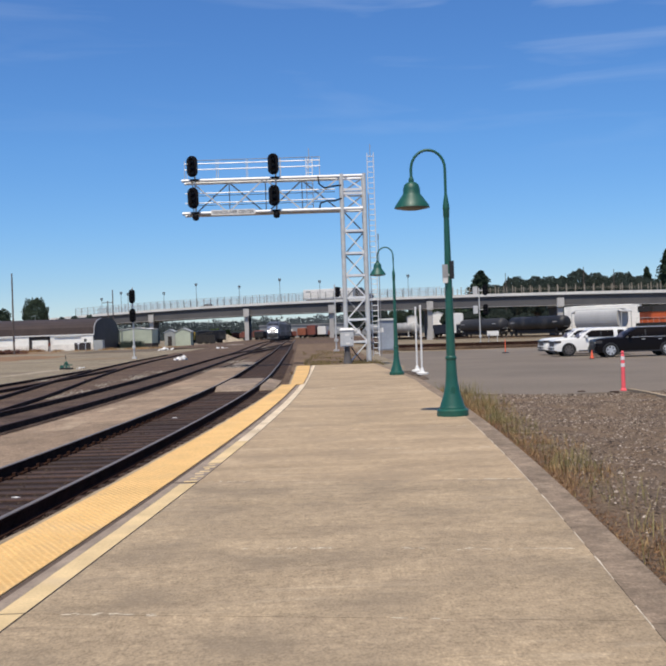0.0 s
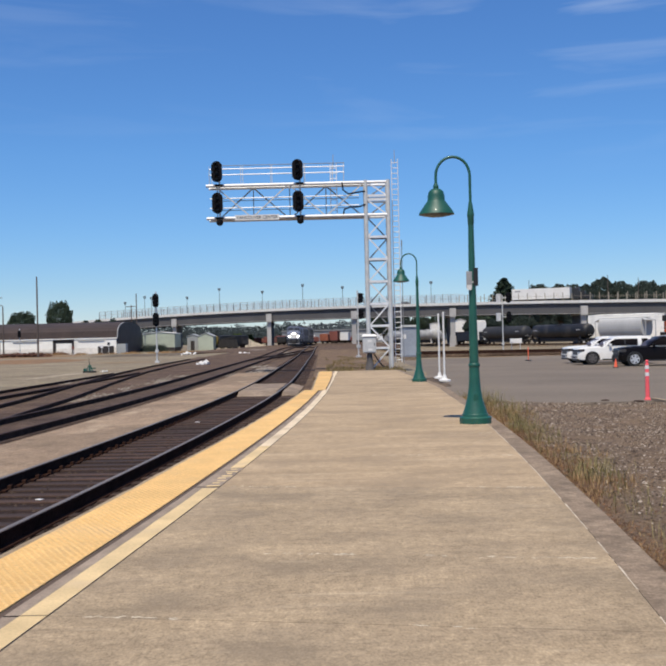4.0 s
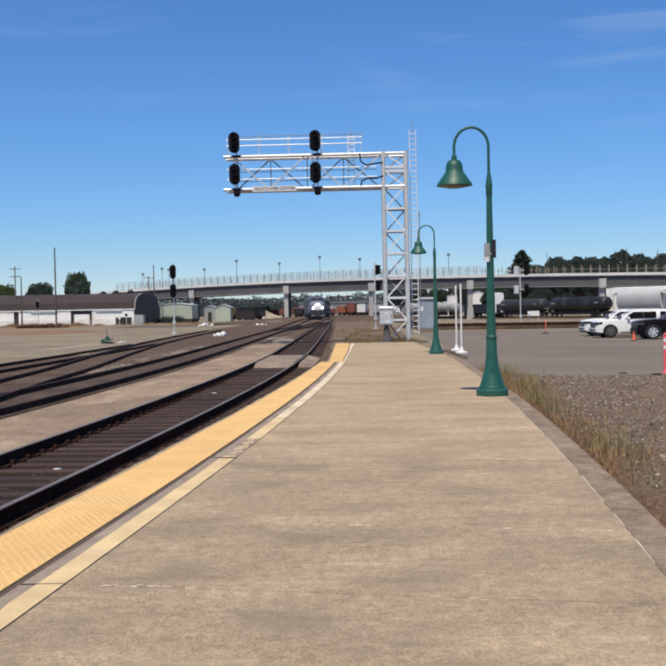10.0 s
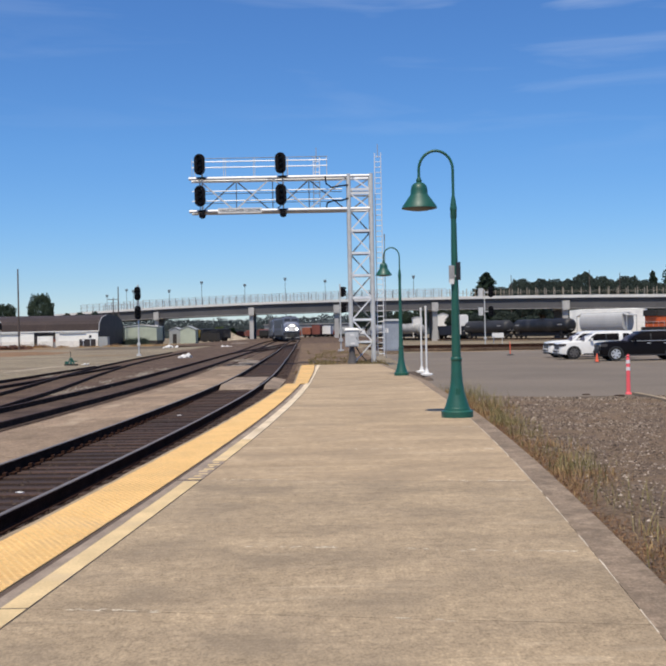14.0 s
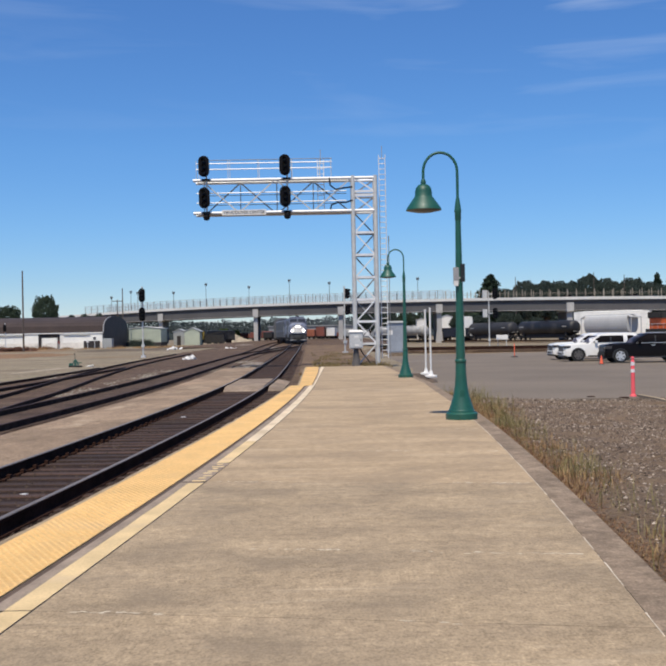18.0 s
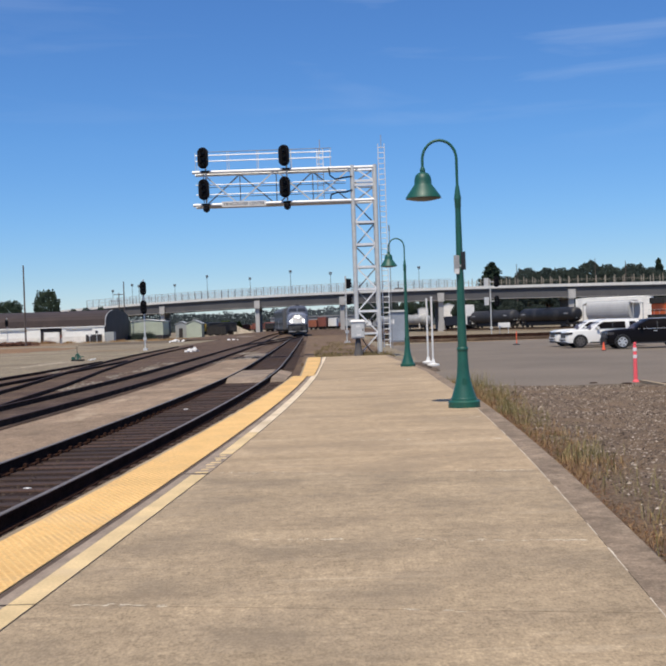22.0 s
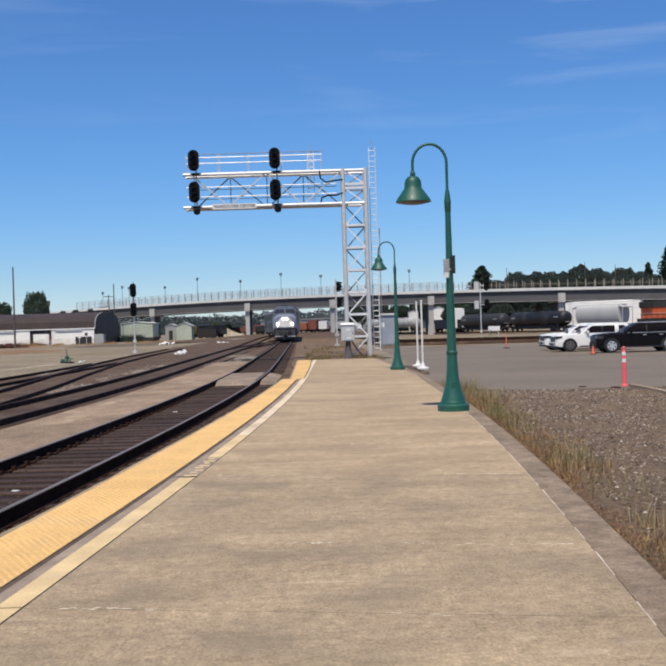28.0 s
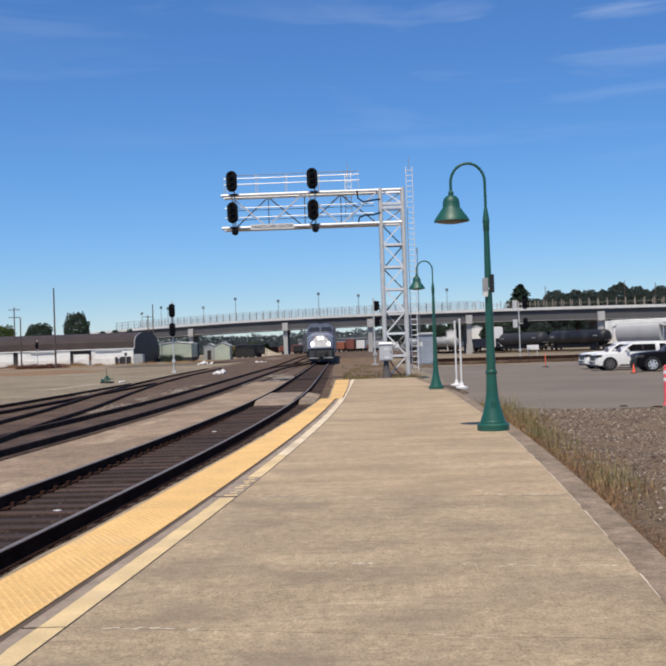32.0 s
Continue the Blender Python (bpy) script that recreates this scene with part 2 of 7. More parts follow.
YELLOW = mat("tactile_yellow", (0.706, 0.445, 0.172), 0.8, vary=0.12, scale=1.2, fine=30, bump=0.1, col2=(0.638, 0.395, 0.151),
             spot=((0.47, 0.336, 0.185), 1.3, 0.52, 0.8), each=0.06, spec=0.25, mid=((2.2, 0.12, 0.6),))
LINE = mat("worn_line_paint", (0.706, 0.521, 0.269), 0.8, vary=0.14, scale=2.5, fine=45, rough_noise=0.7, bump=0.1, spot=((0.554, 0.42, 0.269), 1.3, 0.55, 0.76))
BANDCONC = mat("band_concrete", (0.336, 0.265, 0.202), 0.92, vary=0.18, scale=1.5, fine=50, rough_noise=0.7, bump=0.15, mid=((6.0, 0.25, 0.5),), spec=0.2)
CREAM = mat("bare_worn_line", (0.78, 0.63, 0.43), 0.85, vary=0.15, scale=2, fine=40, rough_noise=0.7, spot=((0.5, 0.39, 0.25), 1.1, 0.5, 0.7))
JOINT = mat("dark_joint", (0.04, 0.028, 0.021), 0.95, vary=0.3, scale=4, fine=30)
DOME = mat("tactile_dome", (0.714, 0.462, 0.189), 0.75, vary=0.1, scale=2, fine=30)
GAP = mat("joint_filler", (0.11, 0.072, 0.05), 0.95, vary=0.2)
RUST = mat("rusty_steel", (0.046, 0.023, 0.016), 0.9, 0.0, spec=0.05, vary=0.3, scale=3, fine=30)
RUSTBROWN = mat("brown_rusty_steel", (0.052, 0.03, 0.023), 0.9, 0.0, spec=0.15, vary=0.35, scale=3, fine=30)
DULLTOP = mat("dull_rail_head", (0.075, 0.05, 0.045), 0.7, 0.15, spec=0.1, vary=0.2, scale=2, fine=60, bump=0.02)
RAILTOP = mat("rail_head_steel", (0.21, 0.185, 0.175), 0.6, 0.25, spec=0.2, vary=0.1, scale=2, fine=60, bump=0.02)
TIE = mat("creosoted_timber", (0.0611, 0.0314, 0.0197), 0.9, vary=0.3, scale=2.5, fine=25, stretch=(0.3, 3, 3), each=0.4, bump=0.5, col2=(0.028, 0.0168, 0.0117))
SIDING = mat("siding_grit", (0.122, 0.083, 0.0555), 0.95, vary=0.4, scale=0.5, fine=9, rough_noise=0.7, bump=0.8, col2=(0.0816, 0.0512, 0.0363), bump_dist=0.03, spec=0.2, mid=((0.6, 0.3, 0.5), (2.5, 0.4, 1), (12.0, 0.4, 1)))
BALLAST = mat("ballast", (0.144, 0.098, 0.0635), 0.95, mid=((0.8, 0.4, 0.6), (9.0, 0.45, 1.0)), vary=0.35, scale=0.9, fine=14, bump=0.9, col2=(0.0735, 0.0469, 0.0355), bump_dist=0.03, spec=0.2)
DARKBALLAST = mat("oily_ballast", (0.0309, 0.0179, 0.0126), 0.95, vary=0.35, scale=1.1, fine=16, bump=0.9, col2=(0.022, 0.0133, 0.01), bump_dist=0.03, spec=0.2)
TRACKFILL = mat("track_grit", (0.104, 0.07, 0.0502), 0.95, vary=0.4, scale=0.8, fine=12, rough_noise=0.7, bump=0.9, col2=(0.0588, 0.0388, 0.0296), bump_dist=0.03, spec=0.2, mid=((0.9, 0.3, 0.5), (4.0, 0.4, 1), (14.0, 0.45, 1)))
GROUND = mat("bare_ground", (0.253, 0.209, 0.14), 0.95, mid=((0.16, 0.22, 1.6), (1.1, 0.22, 1.0), (7.0, 0.3, 1.0)), vary=0.16, scale=0.12, fine=3.5, bump=0.3, col2=(0.189, 0.149, 0.102),
             spot=((0.227, 0.143, 0.068), 0.05, 0.55, 0.7), spec=0.2)
GRAVEL = mat("verge_gravel", (0.19, 0.131, 0.083), 0.95, vary=0.6, scale=1.6, fine=34, rough_noise=0.8, bump=0.9, col2=(0.151, 0.109, 0.0756), bump_dist=0.025, spec=0.2, mid=((16.0, 0.55, 1),))
ASPHALT = mat("old_asphalt", (0.197, 0.161, 0.124), 0.9, vary=0.14, scale=0.15, fine=18, bump=0.2, col2=(0.155, 0.126, 0.0974),
              spot=((0.118, 0.0966, 0.0798), 0.35, 0.62, 0.75), spec=0.25)
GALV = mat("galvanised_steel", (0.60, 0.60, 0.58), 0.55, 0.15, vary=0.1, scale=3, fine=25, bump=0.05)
# GALV dimmed for the gantry's shaded far side, and for dull small fittings
DIMGALV = mat("dim_galvanised_steel", (0.26, 0.265, 0.27), 0.65, 0.1, vary=0.15, scale=3, fine=25, bump=0.05)
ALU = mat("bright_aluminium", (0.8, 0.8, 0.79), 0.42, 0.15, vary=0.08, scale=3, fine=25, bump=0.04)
BLACK = mat("matt_black", (0.006, 0.006, 0.009), 0.8, vary=0.2, bump=0.05, spec=0.2)
LENS = mat("dark_lens", (0.006, 0.006, 0.007), 0.5, vary=0.1, bump=0)
GREEN = mat("green_enamel", (0.009, 0.093, 0.0625), 0.5, vary=0.12, scale=4, fine=40, bump=0.05, coat=0.2, spot=((0.0168, 0.084, 0.0588), 3, 0.6, 0.8))
SHADEIN = mat("lamp_inside", (0.08, 0.085, 0.08), 0.5, vary=0.1)
SIGNGREY = mat("sign_back", (0.42, 0.41, 0.40), 0.6, 0.2, vary=0.15)
WHITE = mat("white_paint", (0.78, 0.76, 0.72), 0.6, vary=0.05, scale=0.6, fine=8, bump=0.03, spot=((0.55, 0.5, 0.43), 0.7, 0.6, 0.9))
WALLWHITE = mat("white_siding", (0.90, 0.87, 0.80), 0.75, vary=0.06, scale=0.4, fine=6, stretch=(1, 1, 6), spot=((0.55, 0.52, 0.48), 0.3, 0.55, 0.8))
PLINTH = mat("grey_white_plinth", (0.80, 0.75, 0.67), 0.8, vary=0.1, scale=0.6, fine=8)
ROOF = mat("dark_roofing", (0.0546, 0.0378, 0.0336), 0.9, vary=0.25, scale=0.25, fine=5, bump=0.3, col2=(0.0378, 0.0269, 0.0252))
DARKWALL = mat("dark_metal_wall", (0.04, 0.031, 0.03), 0.7, vary=0.25, scale=0.4, fine=8)
PALEGREEN = mat("pale_green_siding", (0.46, 0.50, 0.39), 0.8, vary=0.1, scale=0.5, fine=8)
GREYWALL = mat("grey_siding", (0.36, 0.37, 0.36), 0.7, vary=0.12, scale=0.5, fine=8)
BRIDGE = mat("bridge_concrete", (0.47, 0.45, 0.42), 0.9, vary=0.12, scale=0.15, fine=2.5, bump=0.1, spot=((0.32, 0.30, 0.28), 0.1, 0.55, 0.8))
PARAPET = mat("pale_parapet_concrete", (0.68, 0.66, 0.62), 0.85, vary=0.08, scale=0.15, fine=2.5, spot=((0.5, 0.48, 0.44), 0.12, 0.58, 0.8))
# concrete darkened for the shade under the bridge, and for a dark pedestal
DARKCONC = mat("dark_or_shaded_concrete", (0.12, 0.11, 0.105), 0.9, vary=0.2, scale=0.3, fine=4)
MESHGREY = mat("pale_fence_mesh", (0.62, 0.63, 0.64), 0.5, 0.2, vary=0.1, scale=1, fine=8)
GIRDER = mat("girder_steel", (0.10, 0.095, 0.095), 0.75, 0.0, vary=0.12, scale=0.15, fine=3)
WOOD = mat("weathered_pole", (0.13, 0.10, 0.085), 0.9, vary=0.25, scale=2, fine=15, stretch=(1, 1, 0.15))
TYRE = mat("tyre_rubber", (0.02, 0.02, 0.02), 0.85, vary=0.2)
CHROME = mat("alloy_rim", (0.7, 0.7, 0.7), 0.35, 0.5, vary=0.08, bump=0.02)
CARWHITE = mat("white_car_paint", (0.80, 0.78, 0.73), 0.35, vary=0.03, bump=0, coat=0.35)
CARBLACK = mat("black_car_paint", (0.0065, 0.0045, 0.004), 0.35, vary=0.1, bump=0, coat=0.04, spec=0.12)
DIRT = mat("dry_dirt", (0.185, 0.122, 0.076), 0.95, vary=0.35, scale=0.4, fine=9, bump=0.6, col2=(0.105, 0.072, 0.05), spec=0.15, mid=((1.1, 0.3, 0.7), (6.0, 0.35, 1)), spot=((0.26, 0.185, 0.105), 0.5, 0.52, 0.72))
TRIM = mat("black_trim", (0.025, 0.025, 0.027), 0.5, vary=0.15, bump=0.03)
GLASS = mat("tinted_glass", (0.011, 0.009, 0.009), 0.3, vary=0.05, bump=0, spec=0.05)
SCREEN = mat("windscreen_glass", (0.085, 0.062, 0.056), 0.3, vary=0.1, bump=0, spec=0.06)
DARKRIM = mat("dark_alloy_rim", (0.13, 0.12, 0.115), 0.5, 0.2, vary=0.1, bump=0.02)
LAMPGLASS = mat("headlamp_glass", (0.055, 0.05, 0.05), 0.25, 0.1, vary=0.05, bump=0)
REDLENS = mat("red_lens", (0.5, 0.02, 0.015), 0.2, vary=0.1, bump=0)
TIMBER = mat("tan_fence_post", (0.36, 0.31, 0.24), 0.8, vary=0.15)
PINK = mat("fluorescent_plastic", (0.95, 0.12, 0.14), 0.6, vary=0.06, bump=0.05)
ORANGECONE = mat("orange_plastic", (0.9, 0.14, 0.06), 0.6, vary=0.08, bump=0.05)
BAND = mat("reflective_band", (0.85, 0.75, 0.74), 0.4, vary=0.05)
LOCOBLUE = mat("locomotive_blue", (0.085, 0.095, 0.125), 0.4, vary=0.15, scale=0.8, fine=10)
LOCOWHITE = mat("locomotive_nose_paint", (0.22, 0.24, 0.30), 0.4, vary=0.06, scale=1, fine=12)
LOCOGLASS = mat("cab_glass", (0.03, 0.033, 0.042), 0.25, vary=0.05, bump=0, spec=0.2)
STAINLESS = mat("stainless_coach", (0.125, 0.123, 0.122), 0.55, 0.1, vary=0.12, scale=0.5, fine=12, stretch=(1, 1, 4))
UNDER = mat("running_gear", (0.03, 0.027, 0.025), 0.85, vary=0.3)
HEADLIGHT = mat("lit_headlight", (1, 1, 1), 0.3, vary=0.01, bump=0, emit=30.0)
TANKBLACK = mat("tank_black", (0.013, 0.013, 0.015), 0.55, vary=0.25, scale=0.4, fine=4, spot=((0.06, 0.055, 0.05), 0.3, 0.55, 0.75))
TANKDARK = mat("tank_dark_grey", (0.03, 0.03, 0.033), 0.6, vary=0.2, scale=0.4, fine=4)
TANKGREY = mat("tank_grey", (0.40, 0.40, 0.39), 0.6, vary=0.15, scale=0.4, fine=4)
HOPPER = mat("hopper_grey", (0.50, 0.49, 0.47), 0.6, vary=0.06, scale=0.3, fine=3, stretch=(1, 1, 0.4))
ORANGE = mat("engine_orange", (0.72, 0.13, 0.03), 0.5, vary=0.12, scale=0.5, fine=8)
BOXRED = mat("boxcar_red", (0.22, 0.068, 0.048), 0.75, vary=0.2, scale=0.4, fine=6)
MACHYELLOW = mat("machine_yellow", (0.55, 0.36, 0.06), 0.6, vary=0.2)
LEAF = island_mat("leaves", (0.0286, 0.047, 0.0319), (0.0714, 0.0966, 0.0571))
# far leaf colours made bluish or paler to carry the haze of distance
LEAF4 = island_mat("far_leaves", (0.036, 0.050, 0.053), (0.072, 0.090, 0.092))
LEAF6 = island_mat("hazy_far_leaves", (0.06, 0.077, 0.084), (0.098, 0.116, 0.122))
# bluish tint puts haze into the trees beyond the bridge; also on scrub
LEAF5 = island_mat("bluish_dark_leaves", (0.034, 0.050, 0.043), (0.069, 0.088, 0.070))
LEAF2 = island_mat("dark_conifer", (0.0185, 0.0336, 0.0235), (0.0504, 0.0739, 0.0437))
LEAF3 = island_mat("yellow_green_leaves", (0.042, 0.0714, 0.0168), (0.109, 0.143, 0.042))
DRYGRASS = island_mat("dry_weeds", (0.235, 0.109, 0.0546), (0.504, 0.353, 0.168))
GREENWEED = island_mat("green_weeds", (0.14, 0.122, 0.045), (0.37, 0.305, 0.135))
LITTER = island_mat("dead_weeds", (0.126, 0.0546, 0.0294), (0.353, 0.202, 0.105))
STONE = island_mat("loose_stones", (0.05, 0.036, 0.028), (0.60, 0.50, 0.40), mid=(0.70, (0.21, 0.155, 0.115)))
DARKSTONE = island_mat("ballast_stones", (0.0336, 0.0218, 0.0168), (0.101, 0.0714, 0.0546))
BARK = mat("bark", (0.09, 0.065, 0.05), 0.9, vary=0.3, scale=3, fine=15)
INK = mat("black_lettering", (0.02, 0.02, 0.025), 0.6, vary=0.1, bump=0)


# ---------------------------------------------------------------- mesh tools
class M:
    """Collects vertices and faces of one mesh."""

    def __init__(self):
        self.v, self.f = [], []

    def add(self, vs, fs):
        k = len(self.v)
        self.v += [tuple(p) for p in vs]
        self.f += [tuple(i + k for i in f) for f in fs]
        return self

    def box(self, x0, y0, z0, x1, y1, z1, m=None, taper=0.0):
        """A box between two corners; taper draws in its top."""
        tx, ty = (x1 - x0) * taper / 2, (y1 - y0) * taper / 2
        vs = [(x0, y0, z0), (x1, y0, z0), (x1, y1, z0), (x0, y1, z0),
              (x0 + tx, y0 + ty, z1), (x1 - tx, y0 + ty, z1), (x1 - tx, y1 - ty, z1), (x0 + tx, y1 - ty, z1)]
        if m is not None:
            vs = [m @ Vector(p) for p in vs]
        return self.add(vs, [(0, 3, 2, 1), (4, 5, 6, 7), (0, 1, 5, 4), (1, 2, 6, 5), (2, 3, 7, 6), (3, 0, 4, 7)])

    def bar(self, p, q, r, r2=None, n=8, caps=True):
        """A round bar from p to q."""
        p, q = Vector(p), Vector(q)
        r2 = r if r2 is None else r2
        w = (q - p).normalized()
        u = w.orthogonal().normalized()
        s = w.cross(u)
        vs = []
        for c, rr in ((p, r), (q, r2)):
            for i in range(n):
                a = 2 * math.pi * i / n
                vs.append(c + (u * math.cos(a) + s * math.sin(a)) * rr)
        fs = [(i, (i + 1) % n, n + (i + 1) % n, n + i) for i in range(n)]
        if caps:
            fs += [tuple(reversed(range(n))), tuple(range(n, 2 * n))]
        return self.add(vs, fs)

    def flat(self, p, q, w, h, up=(0, 0, 1)):
        """A bar of oblong section from p to q, h along up."""
        p, q, up = Vector(p), Vector(q), Vector(up)
        d = (q - p).normalized()
        s = d.cross(up).normalized() * (w / 2)
        t = s.cross(d).normalized() * (h / 2)
        vs = [c + a * s + b * t for c in (p, q) for a, b in ((-1, -1), (1, -1), (1, 1), (-1, 1))]
        return self.add(vs, [(0, 1, 2, 3), (7, 6, 5, 4), (0, 4, 5, 1), (1, 5, 6, 2), (2, 6, 7, 3), (3, 7, 4, 0)])

    def lathe(self, prof, n=24, c=(0, 0, 0), caps=True):
        """A turned shape from (radius, height) pairs."""
        vs = [(c[0] + r * math.cos(2 * math.pi * i / n), c[1] + r * math.sin(2 * math.pi * i / n), c[2] + z) for r, z in prof for i in range(n)]
        fs = [(k * n + i, k * n + (i + 1) % n, (k + 1) * n + (i + 1) % n, (k + 1) * n + i) for k in range(len(prof) - 1) for i in range(n)]
        if caps:
            fs += [tuple(reversed(range(n))), tuple(range((len(prof) - 1) * n, len(prof) * n))]
        return self.add(vs, fs)

    def rings(self, rings, closed=True, caps=True):
        """Skin over rings of equal count."""
        n = len(rings[0])
        vs = [p for r in rings for p in r]
        m_ = n if closed else n - 1
        fs = [(k * n + i, k * n + (i + 1) % n, (k + 1) * n + (i + 1) % n, (k + 1) * n + i) for k in range(len(rings) - 1) for i in range(m_)]
        if caps and closed:
            fs += [tuple(reversed(range(n))), tuple(range((len(rings) - 1) * n, len(rings) * n))]
        return self.add(vs, fs)

    def tube(self, pts, r, n=10):
        """A round tube along points."""
        pts = [Vector(p) for p in pts]
        rs = r if isinstance(r, (list, tuple)) else [r] * len(pts)
        out, u = [], None
        for i, p in enumerate(pts):
            d = (pts[min(i + 1, len(pts) - 1)] - pts[max(i - 1, 0)]).normalized()
            u = d.orthogonal().normalized() if u is None else (u - d * u.dot(d)).normalized()
            s = d.cross(u)
            out.append([p + (u * math.cos(2 * math.pi * k / n) + s * math.sin(2 * math.pi * k / n)) * rs[i] for k in range(n)])
        return self.rings(out)

    def prism(self, poly, y0, y1, axis="y"):
        """A polygon of (a, z) drawn out along y, or of (a, z) along x."""
        n = len(poly)
        if axis == "y":
            vs = [(a, y, z) for y in (y0, y1) for a, z in poly]
        else:
            vs = [(x, a, z) for x in (y0, y1) for a, z in poly]
        fs = [(i, (i + 1) % n, n + (i + 1) % n, n + i) for i in range(n)] + [tuple(reversed(range(n))), tuple(range(n, 2 * n))]
        return self.add(vs, fs)

    def mesh(self, name, material, smooth=False):
        me = bpy.data.meshes.new(name)
        me.from_pydata([tuple(p) for p in self.v], [], self.f)
        bm = bmesh.new()
        bm.from_mesh(me)
        if len(bm.faces) < 20000:
            bmesh.ops.recalc_face_normals(bm, faces=bm.faces)
        bm.to_mesh(me)
        bm.free()
        me.materials.append(material)
        if smooth:
            me.polygons.foreach_set("use_smooth", [True] * len(me.polygons))
            me.set_sharp_from_angle(angle=radians(38))
        return me


def part(name, b, material, parent, label="", smooth=False, bevel=0.0):
    """One mesh object under a thing or a part. b: an M, or a ready mesh."""
    ob = new(name, b.mesh(name, material, smooth) if isinstance(b, M) else b)
    ob.parent = parent
    if label:
        ob["label"] = label
    if bevel:
        mod = ob.modifiers.new("edge", "BEVEL")
        mod.width, mod.segments, mod.limit_method = bevel, 2, "ANGLE"
    return ob


def thing(name, label, category, group="", m=None):
    ob = tagged(new(name), label, category, group)
    if m is not None:
        ob.matrix_basis = m
    return ob


def solid(name, b, material, label, category, group="", kind="", smooth=False, m=None, bevel=0.0):
    """A thing or piece of the setting that is one mesh."""
    ob = tagged(part(name, b, material, None, "", smooth, bevel), label, category, group, kind)
    if m is not None:
        ob.matrix_basis = m
    return ob




# ---------------------------------------------------------------- plan: the lines of tracks and platform
RAIL_Z, TIE_Z, GROUND_Z = -0.18, -0.35, -0.40


def ease(a, b, y):
    s = min(max((y - a) / (b - a), 0), 1)
    return s * s * (3 - 2 * s)


def c1(y):
    """Centre line of the platform track."""
    if y < 48:
        return -3.23 - 0.00108 * (y - 37) ** 2
    return -3.36 - 0.0238 * (y - 48) - .0025 * max(y - 60, 0)


def rise(y):
    """The yard climbs a little towards the bridge."""
    return 0.38 * ease(100, 185, y)


def c2(y):
    return c1(y) - 4.1


def along(y, pts):
    """A line through (y, x) pairs, straight between them."""
    for (a, xa), (b, xb) in zip(pts, pts[1:]):
        if y <= b:
            return xa + (xb - xa) * (y - a) / (b - a)
    return pts[-1][1]


TRAIN_WAY = ((165, -6.41), (172, -6.5), (180, -6.8), (190, -7.4), (199, -8.45), (207, -9.65), (215, -10.75), (223, -11.65), (234, -12.45), (247, -12.9), (258, -12.75), (268, -12.45), (290, -12.2), (310, -12.6), (400, -15.6), (480, -18.3))


def train_x(y):
    """The way of the passenger train: down the far straight, over the crossover, then the platform track."""
    return c1(y) if y < 165 else along(y, TRAIN_WAY)


SIDING_WAY = ((12, -8.25), (18, -8.3), (22, -8.65), (29, -9.4), (34.4, -9.85), (39.7, -10.45), (48, -11.45), (56, -12.3), (66, -13.3), (84, -14.6), (110, -15.95), (130, -16.9))


def c3(y):
    """Siding that leaves the second track."""
    return along(y, SIDING_WAY)


def c4(y):
    """Spur that joins the siding."""
    return along(y, ((20, -12.6), (40, -12.8), (50, -12.95), (58, -13.2), (66, -13.45)))


def c6(y):
    """Crossover from the second track to the platform track."""
    return c2(y) + 4.1 * ease(95, 165, y)


STEP_Y = 32.45   # here the tactile strip is set in by a hand's breadth


def band_l(y):
    """The line from which the concrete band beside the strip is set out."""
    return -1.02 - 0.00113 * (y - 36) ** 2 if y < 36 else -1.02 + 0.003 * (y - 36)


def strip_r(y):
    """Inner edge of the tactile strip."""
    return band_l(y) if y < STEP_Y else -0.825 - 0.0008 * max(0, y - 38) ** 2


def strip_l(y):
    """Outer edge of the tactile strip."""
    if y < STEP_Y:
        return -1.50 - 0.00112 * (y - 38) ** 2 + 0.0045 * max(0, y - 14)
    return -1.21 - 0.0185 * (y - STEP_Y)


def plat_r(y):
    """The edge of the platform on the car park side."""
    d = y - 6.17
    if d < 0:
        return 1.906 + 0.072 * d
    if y < 28:
        return 1.906 + 0.072 * d - 0.0016 * d * d
    return 2.716 + 0.02 * (y - 28) if y < 33 else 2.815 - 0.03 * (y - 33)


def kerb_w(y):
    """How broad the kerb beside the slabs is."""
    return 0.275 - 0.0008 * (y - 5)


PLAT_END = 51.0
BR_S = -0.45


def br_y(x):
    return 322 + BR_S * x


def br_z(x):
    """Top of the bridge's parapet kerb."""
    return 11.35 - (0.00027 if x < -10 else 0.00015) * (x + 10) ** 2


# ---------------------------------------------------------------- ground
def gz(x, y):
    """Height of the ground: it falls to the freight yard and climbs a little under the main tracks."""
    low = -1.0 * ease(140, 190, y) * ease(4, 22, x)
    low -= 0.28 * ease(2.6, 6, x) * ease(25, 45, y) * (1 - ease(140, 190, y))
    return GROUND_Z + low + rise(y) * ease(-30, -18, x) * (1 - ease(0, 10, x)) * 0.9


def ground_sheet():
    xs = [-3000, -800, -300, -150, -90, -60, -40, -30, -26, -22, -18, -12, -6, 0, 3, 6, 10, 14, 18, 22, 30, 40, 80, 160, 300, 800, 3000]
    ys = [-200, -40, -10, 0, 10, 25, 45, 70, 90, 100, 110, 120, 130, 140, 150, 160, 170, 180, 190, 220, 250, 330, 450, 700, 1200, 2200, 4200]
    b = M()
    vs = [(x, y, gz(x, y)) for y in ys for x in xs]
    n = len(xs)
    fs = [(j * n + i, j * n + i + 1, (j + 1) * n + i + 1, (j + 1) * n + i) for j in range(len(ys) - 1) for i in range(n - 1)]
    b.add(vs, fs)
    solid("ground", b, GROUND, "tan bare earth and gravel of the rail yard", "ground", kind="structure")


